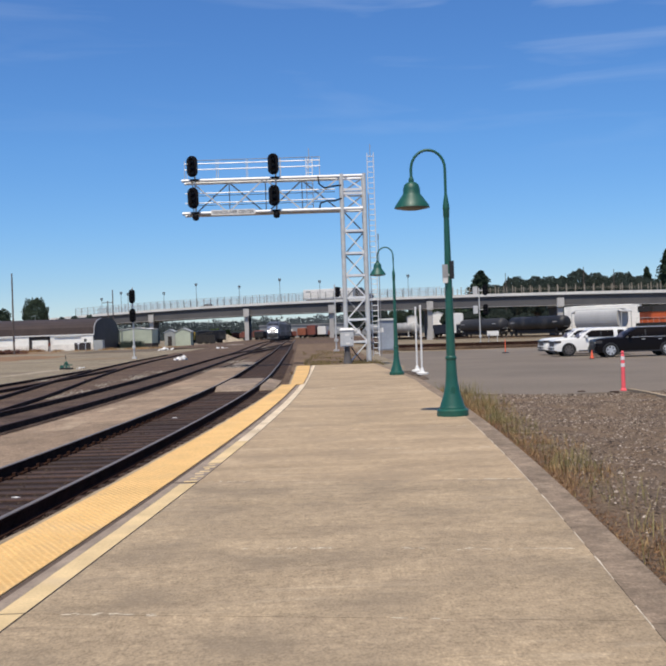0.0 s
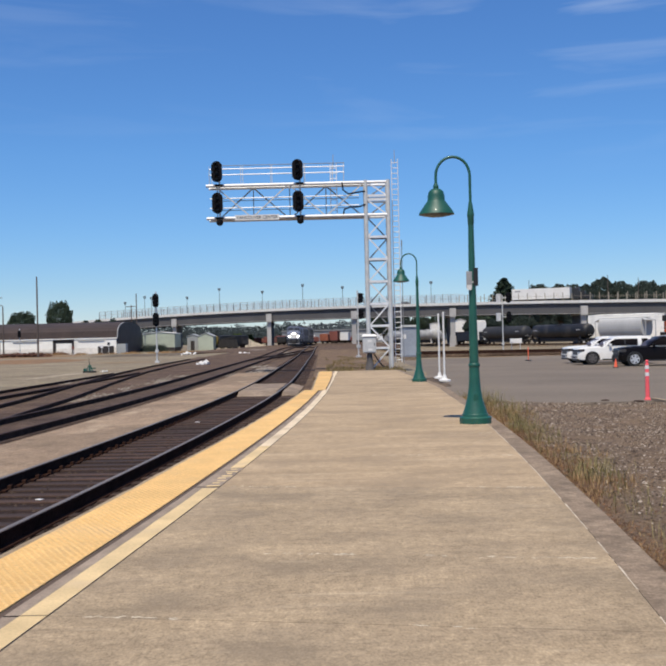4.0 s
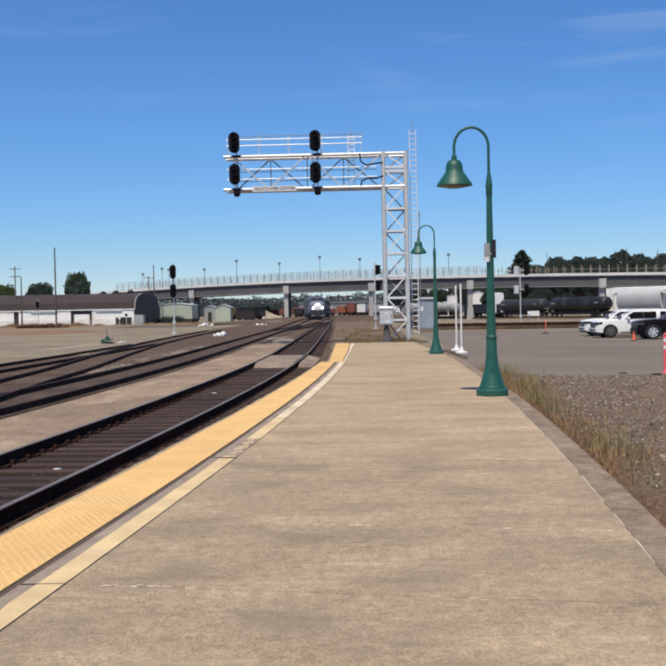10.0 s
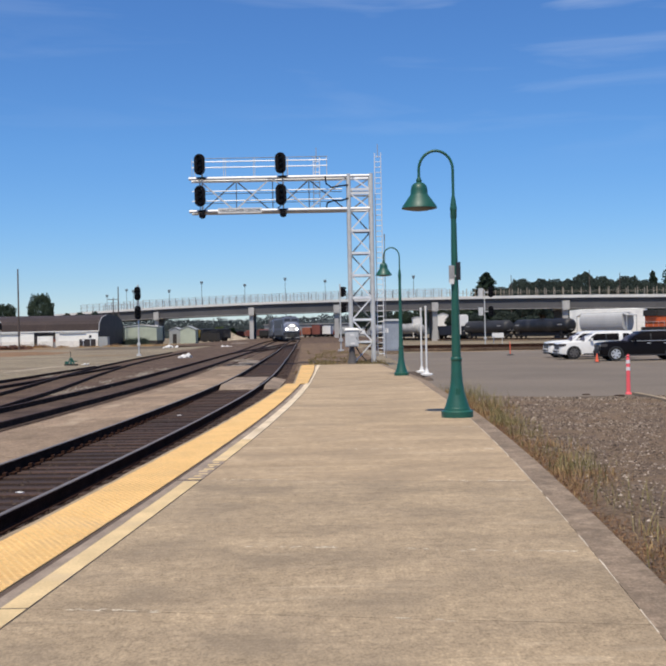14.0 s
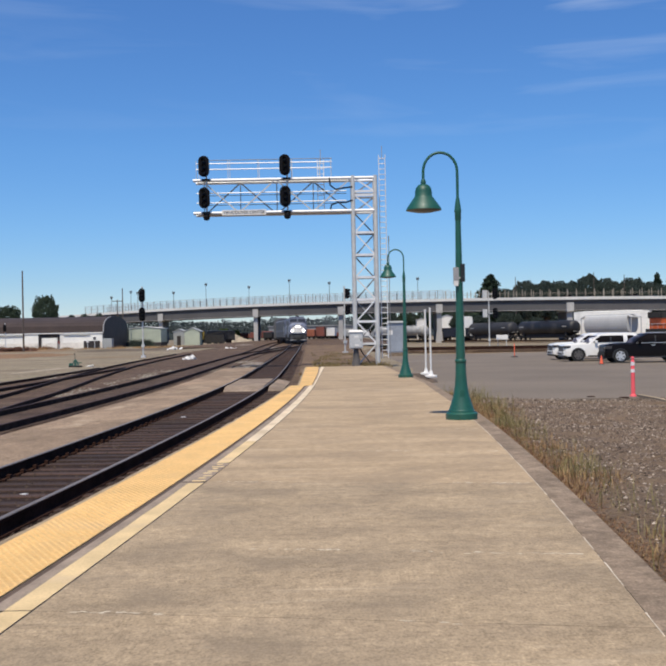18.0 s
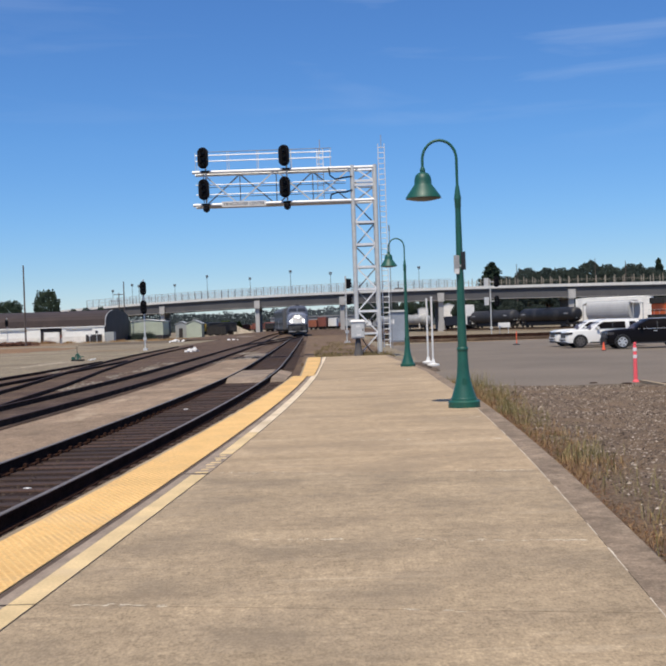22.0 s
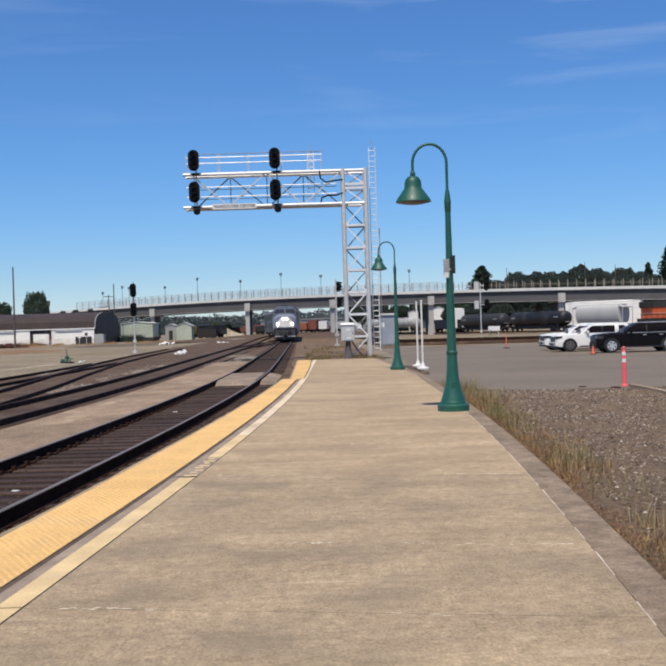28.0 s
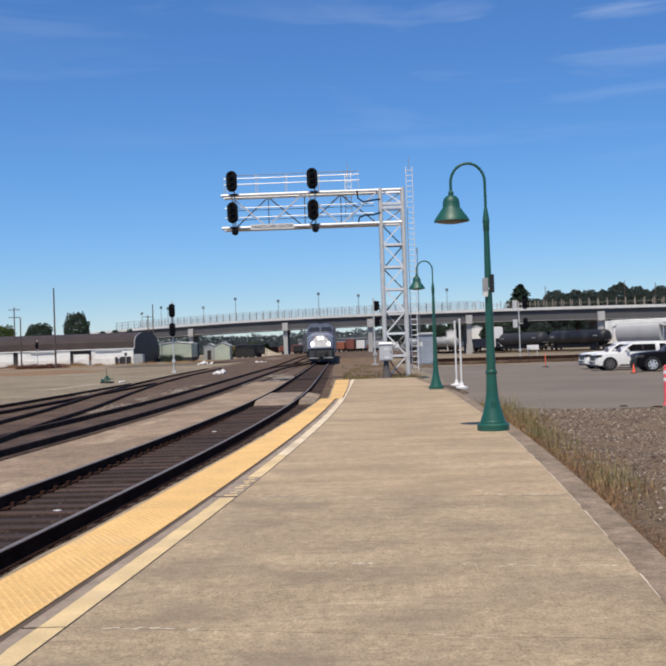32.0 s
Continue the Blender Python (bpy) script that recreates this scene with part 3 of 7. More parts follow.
def ribbon(name, left, right, y0, y1, z, material, label, category="ground", thick=0.05, step=2.0, tex=False):
    """A sheet with thickness between two lines."""
    b = M()
    n = max(int((y1 - y0) / step), 1)
    rings = []
    for i in range(n + 1):
        y = y0 + (y1 - y0) * i / n
        zz = z(y) if callable(z) else z
        rings.append([(left(y), y, zz - thick), (right(y), y, zz - thick), (right(y), y, zz), (left(y), y, zz)])
    b.rings(rings)
    return solid(name, b, material, label, category, kind="structure")


ground_sheet()


def lot_z(y):
    return -0.24 - 0.28 * ease(28, 64, y)


ribbon("car_park", lambda y: plat_r(y) + 0.02 if y < PLAT_END else 2.45 + 0.3 * ease(51, 60, y), lambda y: 90.0, 27.5, 101.0, lot_z, ASPHALT,
       "worn grey-brown asphalt car park", "car park", 0.2, 1.5)
ribbon("dirt_patch", lambda y: c1(y) + 1.55, lambda y: 2.43 + 0.3 * ease(51, 60, y), PLAT_END + 0.02, 160, lambda y: -0.27 - 0.07 * ease(51, 100, y) + rise(y), DIRT,
       "dry brown dirt with straw-coloured grass beyond the platform end", "dirt", 0.15, 2.0)


def verge():
    """Lumpy gravel between the platform and the asphalt."""
    b = M()
    xs = [0.0, 0.12, 0.3, 0.55, 0.9, 1.3, 1.8, 2.4, 3.1, 4.0, 5.0, 6.2, 7.6, 9.5, 12, 16]
    ys = [-6 + 0.5 * i for i in range(72)]
    vs = []
    for y in ys:
        for dx in xs:
            x = plat_r(y) + 0.01 + dx
            wob = noise.noise((x * 0.9, y * 0.9, 0.3)) * 0.05 + noise.noise((x * 3.1, y * 3.1, 4.0)) * 0.025
            edge = ease(26.2 + 0.8 * noise.noise((x * 0.9, 3, 0)), 29.0 + 1.3 * noise.noise((x * 0.7, 0, 0)), y)
            vs.append((x, y, -0.11 - 0.04 * min(dx, 3) + wob * min(dx * 3, 1) - 0.22 * edge))
    n = len(xs)
    fs = [(j * n + i, j * n + i + 1, (j + 1) * n + i + 1, (j + 1) * n + i) for j in range(len(ys) - 1) for i in range(n - 1)]
    b.add(vs, fs)
    solid("gravel_verge", b, GRAVEL, "brown gravel and dirt verge with weeds", "verge", kind="structure", smooth=True)
    # loose stones
    s = M()
    r = random.Random(3)
    for _ in range(60000):
        y = 3 + 25.8 * r.random() ** 0.85
        dx = 0.3 + r.random() * 8
        x = plat_r(y) + dx
        k = r.uniform(0.007, 0.02) * (1.8 if r.random() < 0.06 else 1)
        z = -0.11 - 0.04 * min(dx, 3) + (noise.noise((x * 0.9, y * 0.9, 0.3)) * 0.05 + noise.noise((x * 3.1, y * 3.1, 4.0)) * 0.025) - 0.22 * ease(26.5, 29.2, y) + 0.006
        a = r.random() * 6.3
        c, sn = math.cos(a), math.sin(a)
        e = [(k * r.uniform(.8, 1.4), 0), (0, k * r.uniform(.6, 1.1)), (-k * r.uniform(.8, 1.4), 0), (0, -k * r.uniform(.6, 1.1))]
        vs = [(x + c * p - sn * q, y + sn * p + c * q, z) for p, q in e] + [(x + r.uniform(-.4, .4) * k, y + r.uniform(-.4, .4) * k, z + k * r.uniform(.5, 1))]
        s.add(vs, [(0, 1, 4), (1, 2, 4), (2, 3, 4), (3, 0, 4)])
    tagged(part("loose_stones", s, STONE, None), "scattered pale and brown loose stones", "stones", kind="stuff")


verge()


def weeds():
    """Dry and green blades along the platform's edge."""
    r = random.Random(11)
    for name, material, count, hmax, spread, off, label in (("dry_weeds", DRYGRASS, 12500, 0.17, .33, .03, "dry straw-brown weeds along the platform edge"),
                                                            ("green_weeds", GREENWEED, 3300, 0.36, .3, .2, "thin green weeds growing in tufts in the gravel verge")):
        b = M()
        clumps = []
        while len(clumps) < 260:
            y = 3.5 + 27 * r.random() ** 0.75
            if name == "green_weeds" and noise.noise((y * .55, 6, 0)) < -.12 and r.random() < .8:
                continue
            clumps.append((y, off + abs(r.gauss(0, spread)), r.uniform(0.3, 1) ** 1.3))
        for _ in range(count):
            cy, cx, ch = r.choice(clumps)
            y, dx = cy + r.gauss(0, 0.13), max(cx + r.gauss(0, 0.1), 0.02)
            x = plat_r(y) + dx
            z = -0.14 - 0.04 * min(dx, 3) - 0.2 * ease(26.5, 29.2, y)
            h = hmax * ch * r.uniform(0.3, 1) * (1 + .6 * ease(17, 22, y))
            a, lean = r.random() * 6.28, r.uniform(0.05, .75) * h
            w = r.uniform(0.0015, 0.0038)
            u = (math.cos(a + 1.57) * w, math.sin(a + 1.57) * w)
            mx, my = x + math.cos(a) * lean * 0.35, y + math.sin(a) * lean * 0.35
            tx, ty = x + math.cos(a) * lean, y + math.sin(a) * lean
            b.add([(x - u[0], y - u[1], z), (x + u[0], y + u[1], z), (mx + u[0], my + u[1], z + h * .6), (mx - u[0], my - u[1], z + h * .6), (tx, ty, z + h)],
                  [(0, 1, 2, 3), (3, 2, 4)])
        tagged(part(name, b, material, None), label, "weeds", kind="stuff")


weeds()


def weed_litter():
    """Reddish dead leaves and stalks that lie along the platform's foot."""
    r = random.Random(41)
    b = M()
    for _ in range(20000):
        y = 3 + 27 * r.random() ** .8
        dx = .01 + abs(r.gauss(0, .2))
        x = plat_r(y) + dx
        z = -0.10 - 0.04 * min(dx, 3) - 0.2 * ease(26.5, 29.2, y) + r.uniform(-.015, .012)
        a, k = r.random() * 6.28, r.uniform(.008, .03)
        c, s = math.cos(a) * k, math.sin(a) * k
        b.add([(x - c, y - s, z), (x + s * .25, y - c * .25, z + .004), (x + c, y + s, z + r.uniform(0, .02))], [(0, 1, 2)])
    tagged(part("weed_litter", b, LITTER, None), "reddish-brown dead weeds lying along the platform edge", "dead weeds", kind="stuff")


weed_litter()


def ground_patch(label, cx, cy, rx, ry, turn, material, seed, z=None):
    """A thin spread of other earth or grit with a ragged edge."""
    b = M()
    n = 40
    m_ = Matrix.Rotation(radians(turn), 3, "Z")
    vs = []
    for k in (.0, .35, .7, 1.0):
        for i in range(n):
            a = 2 * math.pi * i / n
            q = k * (1 + .35 * noise.noise((math.cos(a) * 1.6 + seed, math.sin(a) * 1.6, seed)) + .2 * noise.noise((math.cos(a) * 6, math.sin(a) * 6, seed)))
            p = m_ @ Vector((rx * q * math.cos(a), ry * q * math.sin(a), 0))
            vs.append((cx + p.x, cy + p.y, (gz(cx + p.x, cy + p.y) if z is None else z + rise(cy + p.y)) + (.012 if k < .9 else -.01)))
    b.add(vs, [(k * n + i, k * n + (i + 1) % n, (k + 1) * n + (i + 1) % n, (k + 1) * n + i) for k in range(3) for i in range(n)])
    solid("ground_patch", b, material, label, "ground", kind="structure")


ORANGEDIRT = mat("orange_dirt", (0.255, 0.155, 0.085), 0.95, vary=0.25, scale=0.25, fine=4, bump=0.5, col2=(0.18, 0.112, 0.065), spec=0.15, mid=((0.8, 0.25, 1), (5.0, 0.25, 1)))
PALEGRIT = mat("pale_grit", (0.40, 0.335, 0.25), 0.95, vary=0.25, scale=0.8, fine=8, bump=0.6, spec=0.15, mid=((2.0, 0.25, 1), (9.0, 0.3, 1)))
GREYGRIT = mat("grey_grit", (0.27, 0.22, 0.175), 0.95, vary=0.3, scale=0.8, fine=8, bump=0.6, spec=0.15, mid=((1.5, 0.35, 1), (9.0, 0.35, 1)))
DARKDIRT = mat("packed_dark_dirt", (0.15, 0.118, 0.085), 0.95, vary=0.25, scale=0.3, fine=5, bump=0.5, spec=0.15, mid=((1.0, 0.3, 1), (6.0, 0.3, 1)))
ground_patch("orange-brown bare dirt round the poles", -41.5, 136, 8.5, 22, 14, ORANGEDIRT, 2.0)
ground_patch("orange-brown bare dirt before the long shed", -56, 186, 11, 17, 0, ORANGEDIRT, 5.0)
ground_patch("dark packed dirt beside the far tracks", -32, 178, 13, 26, 10, DARKDIRT, 8.0)
ground_patch("pale spilt grit beside the outer spur", -18.5, 70, .6, 9, -2, PALEGRIT, 3.0)
ground_patch("pale grit between the diverging tracks", -8.9, 143, 1.3, 14, 7, GREYGRIT, 11.0, -.362)
ground_patch("pale grit between the two main tracks", -5.65, 71.5, .75, 5, 2, GREYGRIT, 13.0, -.335)
ground_patch("pale grit between the diverging tracks", -16.6, 188, 1.5, 14, 5, GREYGRIT, 17.0, -.362)


STRAW = island_mat("straw_grass", (0.109, 0.0924, 0.0336), (0.302, 0.218, 0.101))


def dirt_grass():
    """Straw-coloured tufts beyond the platform's end."""
    r = random.Random(23)
    b = M()
    for _ in range(5200):
        y = 51.3 + 60 * r.random() ** 2.6
        x = c1(y) + 2.2 + r.random() * 4.0
        if noise.noise((x * .8, y * .15, 2)) < -.05:
            continue
        h, a = r.uniform(.05, .2) * (1.9 if x > -1 and y < 62 else 1), r.random() * 6.28
        w = .012
        z = -0.27 - 0.07 * ease(51, 100, y) + rise(y)
        b.add([(x - w, y, z), (x + w, y, z), (x + math.cos(a) * h * .5, y + math.sin(a) * h * .5, z + h)], [(0, 1, 2)])
    tagged(part("straw_grass", b, STRAW, None), "straw-coloured dry grass on the dirt", "grass", kind="stuff")


dirt_grass()

def outer_l(y):
    """Where the grit of the sidings ends on the side of the bare ground."""
    x = c4(y) if y < 66 else c3(y)
    return x - 1.25 - .25 * noise.noise((y * .5, 3, 0)) - .12 * noise.noise((y * 2.1, 7, 0))


# beds of ballast under the tracks and the pads of concrete
ribbon("ballast_bed", lambda y: outer_l(min(y, 128)) + .2, lambda y: strip_l(y) - 0.02 if y < PLAT_END else c1(y) + 1.5, -6, 165, lambda y: -0.375 + rise(y), BALLAST,
       "brown stone ballast between the tracks", "ballast", 0.04, 3.0)
ribbon("oily_ballast", lambda y: c1(y) - 1.1, lambda y: c1(y) + 0.98, -6, 36.0, -0.362, DARKBALLAST, "dark oil-stained ballast in the platform track", "ballast", 0.012, 2.0)
ribbon("oily_ballast", lambda y: c1(y) - 1.1, lambda y: c1(y) + 0.98, 43, 150.0, lambda y: -0.362 + rise(y), DARKBALLAST, "dark oil-stained ballast in the platform track", "ballast", 0.012, 3.0)
ribbon("oily_ballast", lambda y: c2(y) - 1.0, lambda y: c2(y) + 0.95, -6, 150.0, lambda y: -0.318 + rise(y), TRACKFILL, "grey-brown gritty ballast that covers the ties of the second track", "ballast", 0.012, 3.0)
ribbon("yard_ballast", lambda y: outer_l(y) + .1, lambda y: c1(y) - 2.6, -6, 120, lambda y: -0.330 + rise(y), SIDING, "brown gritty ballast almost up to the rails of the sidings", "ballast", 0.05, 3.0)
ribbon("siding_ballast", lambda y: outer_l(y), lambda y: c2(y) - 1.15, -6, 125, lambda y: -0.300 + rise(y), SIDING, "brown gritty ballast round the sidings", "ballast", 0.04, 0.8)
ribbon("far_ballast", lambda y: -26.0, lambda y: 9.0, 162, 420, lambda y: -0.37 + rise(y), BALLAST, "brown ballast of the yard throat", "ballast", 0.03, 15.0)


def apron():
    """Concrete pads between the two tracks."""
    top = tagged(new("apron"), "pale tan concrete pads between two tracks", "concrete apron", kind="structure")
    y, k = -6.0, 0
    while y < 54:
        y1 = y + 5.4
        b = M()
        rings = []
        for i in range(4):
            yy = y + 0.009 + (y1 - y - 0.018) * i / 3
            l, r_ = c1(yy) - 2.58, c1(yy) - 0.845
            rings.append([(l, yy, -0.39), (r_, yy, -0.39), (r_, yy, -0.21), (l, yy, -0.21)])
        b.rings(rings)
        part("slab", b, APRON, top)
        y, k = y1, k + 1


apron()


JOINT_LEAN = -0.168   # the cross joints run a little askew


def platform():
    top = tagged(new("platform"), "tan broom-finished concrete station platform with stains and joints", "platform", kind="structure")
    cuts = [-7.6, -0.1, 5.70, 11.0, 17.12, 23.35, 29.2, 35.1, 41.0, 46.4, PLAT_END]

    def lean(x, y):
        return y + (JOINT_LEAN * x if y < PLAT_END - .5 else 0)

    for a, e in zip(cuts, cuts[1:]):
        b = M()
        rings = []
        for i in range(6):
            y = a + 0.004 + (e - a - 0.008) * i / 5
            l, r_ = band_l(y) + 0.314, plat_r(y) - kerb_w(y) - 0.004
            yl, yr = lean(l, y), lean(r_, y)
            l, r_ = band_l(yl) + 0.314, plat_r(yr) - kerb_w(yr) - 0.004
            rings.append([(l, yl, -0.45), (r_, yr, -0.45), (r_, yr, -0.003), (r_ - 0.003, yr, 0), (l, yl, 0)])
        b.rings(rings)
        part("slab", b, CONC_NEAR if a < 9 else CONC, top)
        b = M()
        rings = []
        for i in range(6):
            y = a + 0.004 + (e - a - 0.008) * i / 5
            y = lean(plat_r(y), y)
            rings.append([(plat_r(y) - kerb_w(y), y, -0.45), (plat_r(y), y, -0.45), (plat_r(y), y, -0.02), (plat_r(y) - 0.02, y, -0.003), (plat_r(y) - kerb_w(y), y, -0.003)])
        b.rings(rings)
        part("kerb", b, CONC_EDGE, top)
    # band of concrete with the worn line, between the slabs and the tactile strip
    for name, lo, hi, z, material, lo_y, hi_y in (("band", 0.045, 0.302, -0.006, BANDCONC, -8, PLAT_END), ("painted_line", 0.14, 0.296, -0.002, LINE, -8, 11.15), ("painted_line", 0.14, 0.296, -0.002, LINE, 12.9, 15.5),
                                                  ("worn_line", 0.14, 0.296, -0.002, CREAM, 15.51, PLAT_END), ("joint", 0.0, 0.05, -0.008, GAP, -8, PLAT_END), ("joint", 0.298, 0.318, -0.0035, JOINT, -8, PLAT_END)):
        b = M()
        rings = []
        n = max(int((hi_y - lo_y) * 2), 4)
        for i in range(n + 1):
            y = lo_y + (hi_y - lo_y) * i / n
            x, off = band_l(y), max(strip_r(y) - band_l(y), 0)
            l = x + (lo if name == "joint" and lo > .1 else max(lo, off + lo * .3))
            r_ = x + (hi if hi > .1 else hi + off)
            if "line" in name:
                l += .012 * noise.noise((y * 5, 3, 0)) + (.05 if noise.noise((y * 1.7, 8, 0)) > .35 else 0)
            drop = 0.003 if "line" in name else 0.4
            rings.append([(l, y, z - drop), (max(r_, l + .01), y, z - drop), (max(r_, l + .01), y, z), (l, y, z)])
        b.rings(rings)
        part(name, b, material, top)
    b = M()
    rings = []
    for i in range(520):
        y = -4 + (PLAT_END + 3.9) * i / 519
        x = plat_r(y) - kerb_w(y) - 0.005
        w = 0.002 + max(0.014 * noise.noise((y * 2.7, 4, 0)), 0)
        zt = .0012 if noise.noise((y * 1.9, 9, 0)) + .6 * noise.noise((y * 6.1, 5, 0)) > -.12 - .25 * ease(7, 12, y) + .35 * ease(16, 22, y) else -.02
        rings.append([(x - .004, y, -0.2), (x + w, y, -0.2), (x + w, y, zt), (x - .004, y, zt)])
    b.rings(rings)
    part("joint_sealant", b, SEAL, top)
    # filler that shows in the joints
    b = M()
    b.rings([[(band_l(y) + .32, y, -.4), (plat_r(y) - kerb_w(y) + .002, y, -.4), (plat_r(y) - kerb_w(y) + .002, y, -.0045), (band_l(y) + .32, y, -.0045)] for y in [-8 + i * (PLAT_END + 7.9) / 40 for i in range(41)]])
    part("joint_filler", b, JOINT, top)
    # pale lime in flakes along the cross joints and along two old cracks
    r = random.Random(61)
    for a in cuts[2:8] + [7.52, 13.95]:
        b = M()
        for _ in range(90):
            x = band_l(a) + .4 + (plat_r(a) - kerb_w(a) - band_l(a) - .5) * r.random()
            if noise.noise((x * 1.1, a * 3.3, 2)) < (-.05 if x > .3 else .12):
                continue
            y, k = lean(x, a) + r.gauss(.012, .018), r.uniform(.006, .045)
            w = r.uniform(.003, .009)
            b.add([(x - k, y, .001), (x - k * .2, y - w, .001), (x + k, y + JOINT_LEAN * k, .001), (x + k * .3, y + w, .001), (x, y, .003)], [(0, 1, 4), (1, 2, 4), (2, 3, 4), (3, 0, 4)])
        if b.f:
            tagged(part("lime_flakes", b, SEAL, top), kind="stuff")
    # the cross joints run on through the band
    for a in cuts[1:-1]:
        y = lean(band_l(a) + .2, a)
        x = band_l(y)
        off = max(strip_r(y) - x, 0)
        part("band_joint", M().box(x + .052 + off, y - .006, -.01, x + .3, y + .006, -.0012), JOINT, top)
    # worn stencil bars where the line is broken
    for k in range(8):
        y = 11.3 + .2 * k + .03 * (k % 2)
        x = band_l(y)
        part("stencil_bar", M().box(x + .15 + .02 * (k % 3), y, -.0059, x + .285 - .04 * (k % 2), y + .085, -.003), LINE, top)
    # the body under the tactile strip
    b = M()
    rings = []
    ys = sorted([-8 + (PLAT_END + 8) * i / 119 for i in range(120)] + [STEP_Y - .01, STEP_Y + .01])
    for y in ys:
        w = 0.055 + 0.025 * noise.noise((y * 2.1, 7, 0)) + 0.015 * noise.noise((y * 6.3, 2, 0))
        rings.append([(strip_l(y) - w, y, -0.45), (strip_r(y) - 0.001, y, -0.45), (strip_r(y) - 0.001, y, -0.024), (strip_l(y) - .002, y, -0.024), (strip_l(y) - .004, y, -0.006), (strip_l(y) - w, y, -0.006)])
    b.rings(rings)
    part("edge_beam", b, CONC2, top)


platform()


def tactile():
    top = tagged(new("tactile_paving"), "yellow tactile warning strip with rows of domes", "tactile paving", kind="structure")
    y = -7.8
    while y < PLAT_END - 0.02:
        y1 = min(y + 1.219, PLAT_END)
        if y < STEP_Y - .02 < y1:
            y1 = STEP_Y
        b = M()
        rings = []
        for i in range(3):
            yy = y + 0.0035 + (y1 - y - 0.007) * i / 2
            rings.append([(strip_l(yy), yy, -0.022), (strip_r(yy) - 0.004, yy, -0.022), (strip_r(yy) - 0.004, yy, 0.0), (strip_l(yy), yy, 0.0)])
        b.rings(rings)
        part("tile", b, YELLOW, top)
        y = y1
    d = M()
    for j in range(400):
        y = 5.0 + j * 0.05
        for i in range(11):
            x = strip_r(y) - 0.05 - i * 0.058 + (.029 if j % 2 else 0)
            if x < strip_l(y) + 0.03:
                continue
            d.lathe([(0.017, -0.001), (0.009, 0.006)], 6, (x, y, 0))
    tagged(part("domes", d, DOME, top), kind="stuff")


tactile()


# ---------------------------------------------------------------- tracks
def rail_mesh(line, off, y0, y1, step):
    """A rail: foot, web and head along a line; off is to the side."""
    w, h = M(), M()
    r1, r2 = [], []
    n = max(int((y1 - y0) / step), 2)
    for i in range(n + 1):
        y = y0 + (y1 - y0) * i / n
        x = line(y) + off
        z = RAIL_Z + rise(y)
        r1.append([(x - .07, y, z - .17), (x + .07, y, z - .17), (x + .065, y, z - .155), (x + .012, y, z - .14), (x + .012, y, z - .05), (x + .036, y, z - .035),
                   (x + .036, y, z - .008), (x - .036, y, z - .008), (x - .036, y, z - .035), (x - .012, y, z - .05), (x - .012, y, z - .14), (x - .065, y, z - .155)])
        r2.append([(x - .03, y, z - .009), (x + .03, y, z - .009), (x + .022, y, z), (x - .022, y, z)])
    w.rings(r1)
    h.rings(r2)
    return w, h


def box_mesh(name, sx, sy, sz, material, chamfer=0.012):
    b = M()
    b.box(-sx / 2, -sy / 2, -sz, sx / 2, sy / 2, -chamfer)
    b.box(-sx / 2, -sy / 2, -chamfer, sx / 2, sy / 2, 0, taper=min(0.06, 2 * chamfer / min(sx, sy)))
    return b.mesh(name, material)


TIE_ME = box_mesh("tie", 2.59, 0.23, 0.15, TIE)
PLATE_ME = box_mesh("tie_plate", 0.19, 0.34, 0.03, RUST, 0.004)
SPIKE_ME = box_mesh("anchor", 0.05, 0.10, 0.07, RUST, 0.01)


def track(name, label, line, y0, y1, step, ties=True, tie_to=None, plates=0, head=None):
    top = tagged(new(name), label, "railway track", kind="structure")
    for off in (-0.7525, 0.7525):
        w, h = rail_mesh(line, off, y0, y1, step)
        rail = part("rail", w, RUST if head is None else RUSTBROWN, top)
        part("rail_head", h, head or RAILTOP, rail)
    y = y0 + 0.3
    r = random.Random(5)
    while ties and y < (tie_to or y1):
        ob = part("tie", TIE_ME, TIE, top)
        x = line(y)
        sl = (line(y + 0.5) - line(y - 0.5))
        ob.matrix_basis = Matrix.Translation((x + r.uniform(-.04, .04), y + r.uniform(-.03, .03), TIE_Z + rise(y) + r.uniform(-.012, .012))) @ Matrix.Rotation(-sl + r.gauss(0, .012), 4, "Z")
        if y < plates:
            for off in (-0.7525,):
                pl = part("tie_plate", PLATE_ME, RUST, top)
                pl.matrix_basis = pose(x + off, y, TIE_Z + 0.022)
                for sgn in (1,):
                    an = part("anchor", SPIKE_ME, RUST, top)
                    an.matrix_basis = pose(x + off + sgn * 0.085, y + 0.06 * sgn, TIE_Z + 0.06)
        y += 0.53 if y < 70 else 0.8
    return top


track("track_1", "platform track with shiny rails on dark timber ties", c1, -6, 300, 1.5, tie_to=125, plates=30)
track("track_2", "second track with rusty sided rails on timber ties", c2, -6, 300, 2.0, tie_to=100, head=DULLTOP)
track("track_3", "siding that curves away from the second track", c3, 14, 112, 2.0, tie_to=85, head=DULLTOP)
track("track_4", "outer spur with worn rails that joins the siding", c4, 22, 64, 3.0, tie_to=64, head=DULLTOP)
track("track_6", "crossover from the second track to the platform track", c6, 99, 161, 2.0, tie_to=130, head=DULLTOP)
track("track_5", "yard track that the train comes down before the crossover", train_x, 160, 480, 4.0, ties=False)


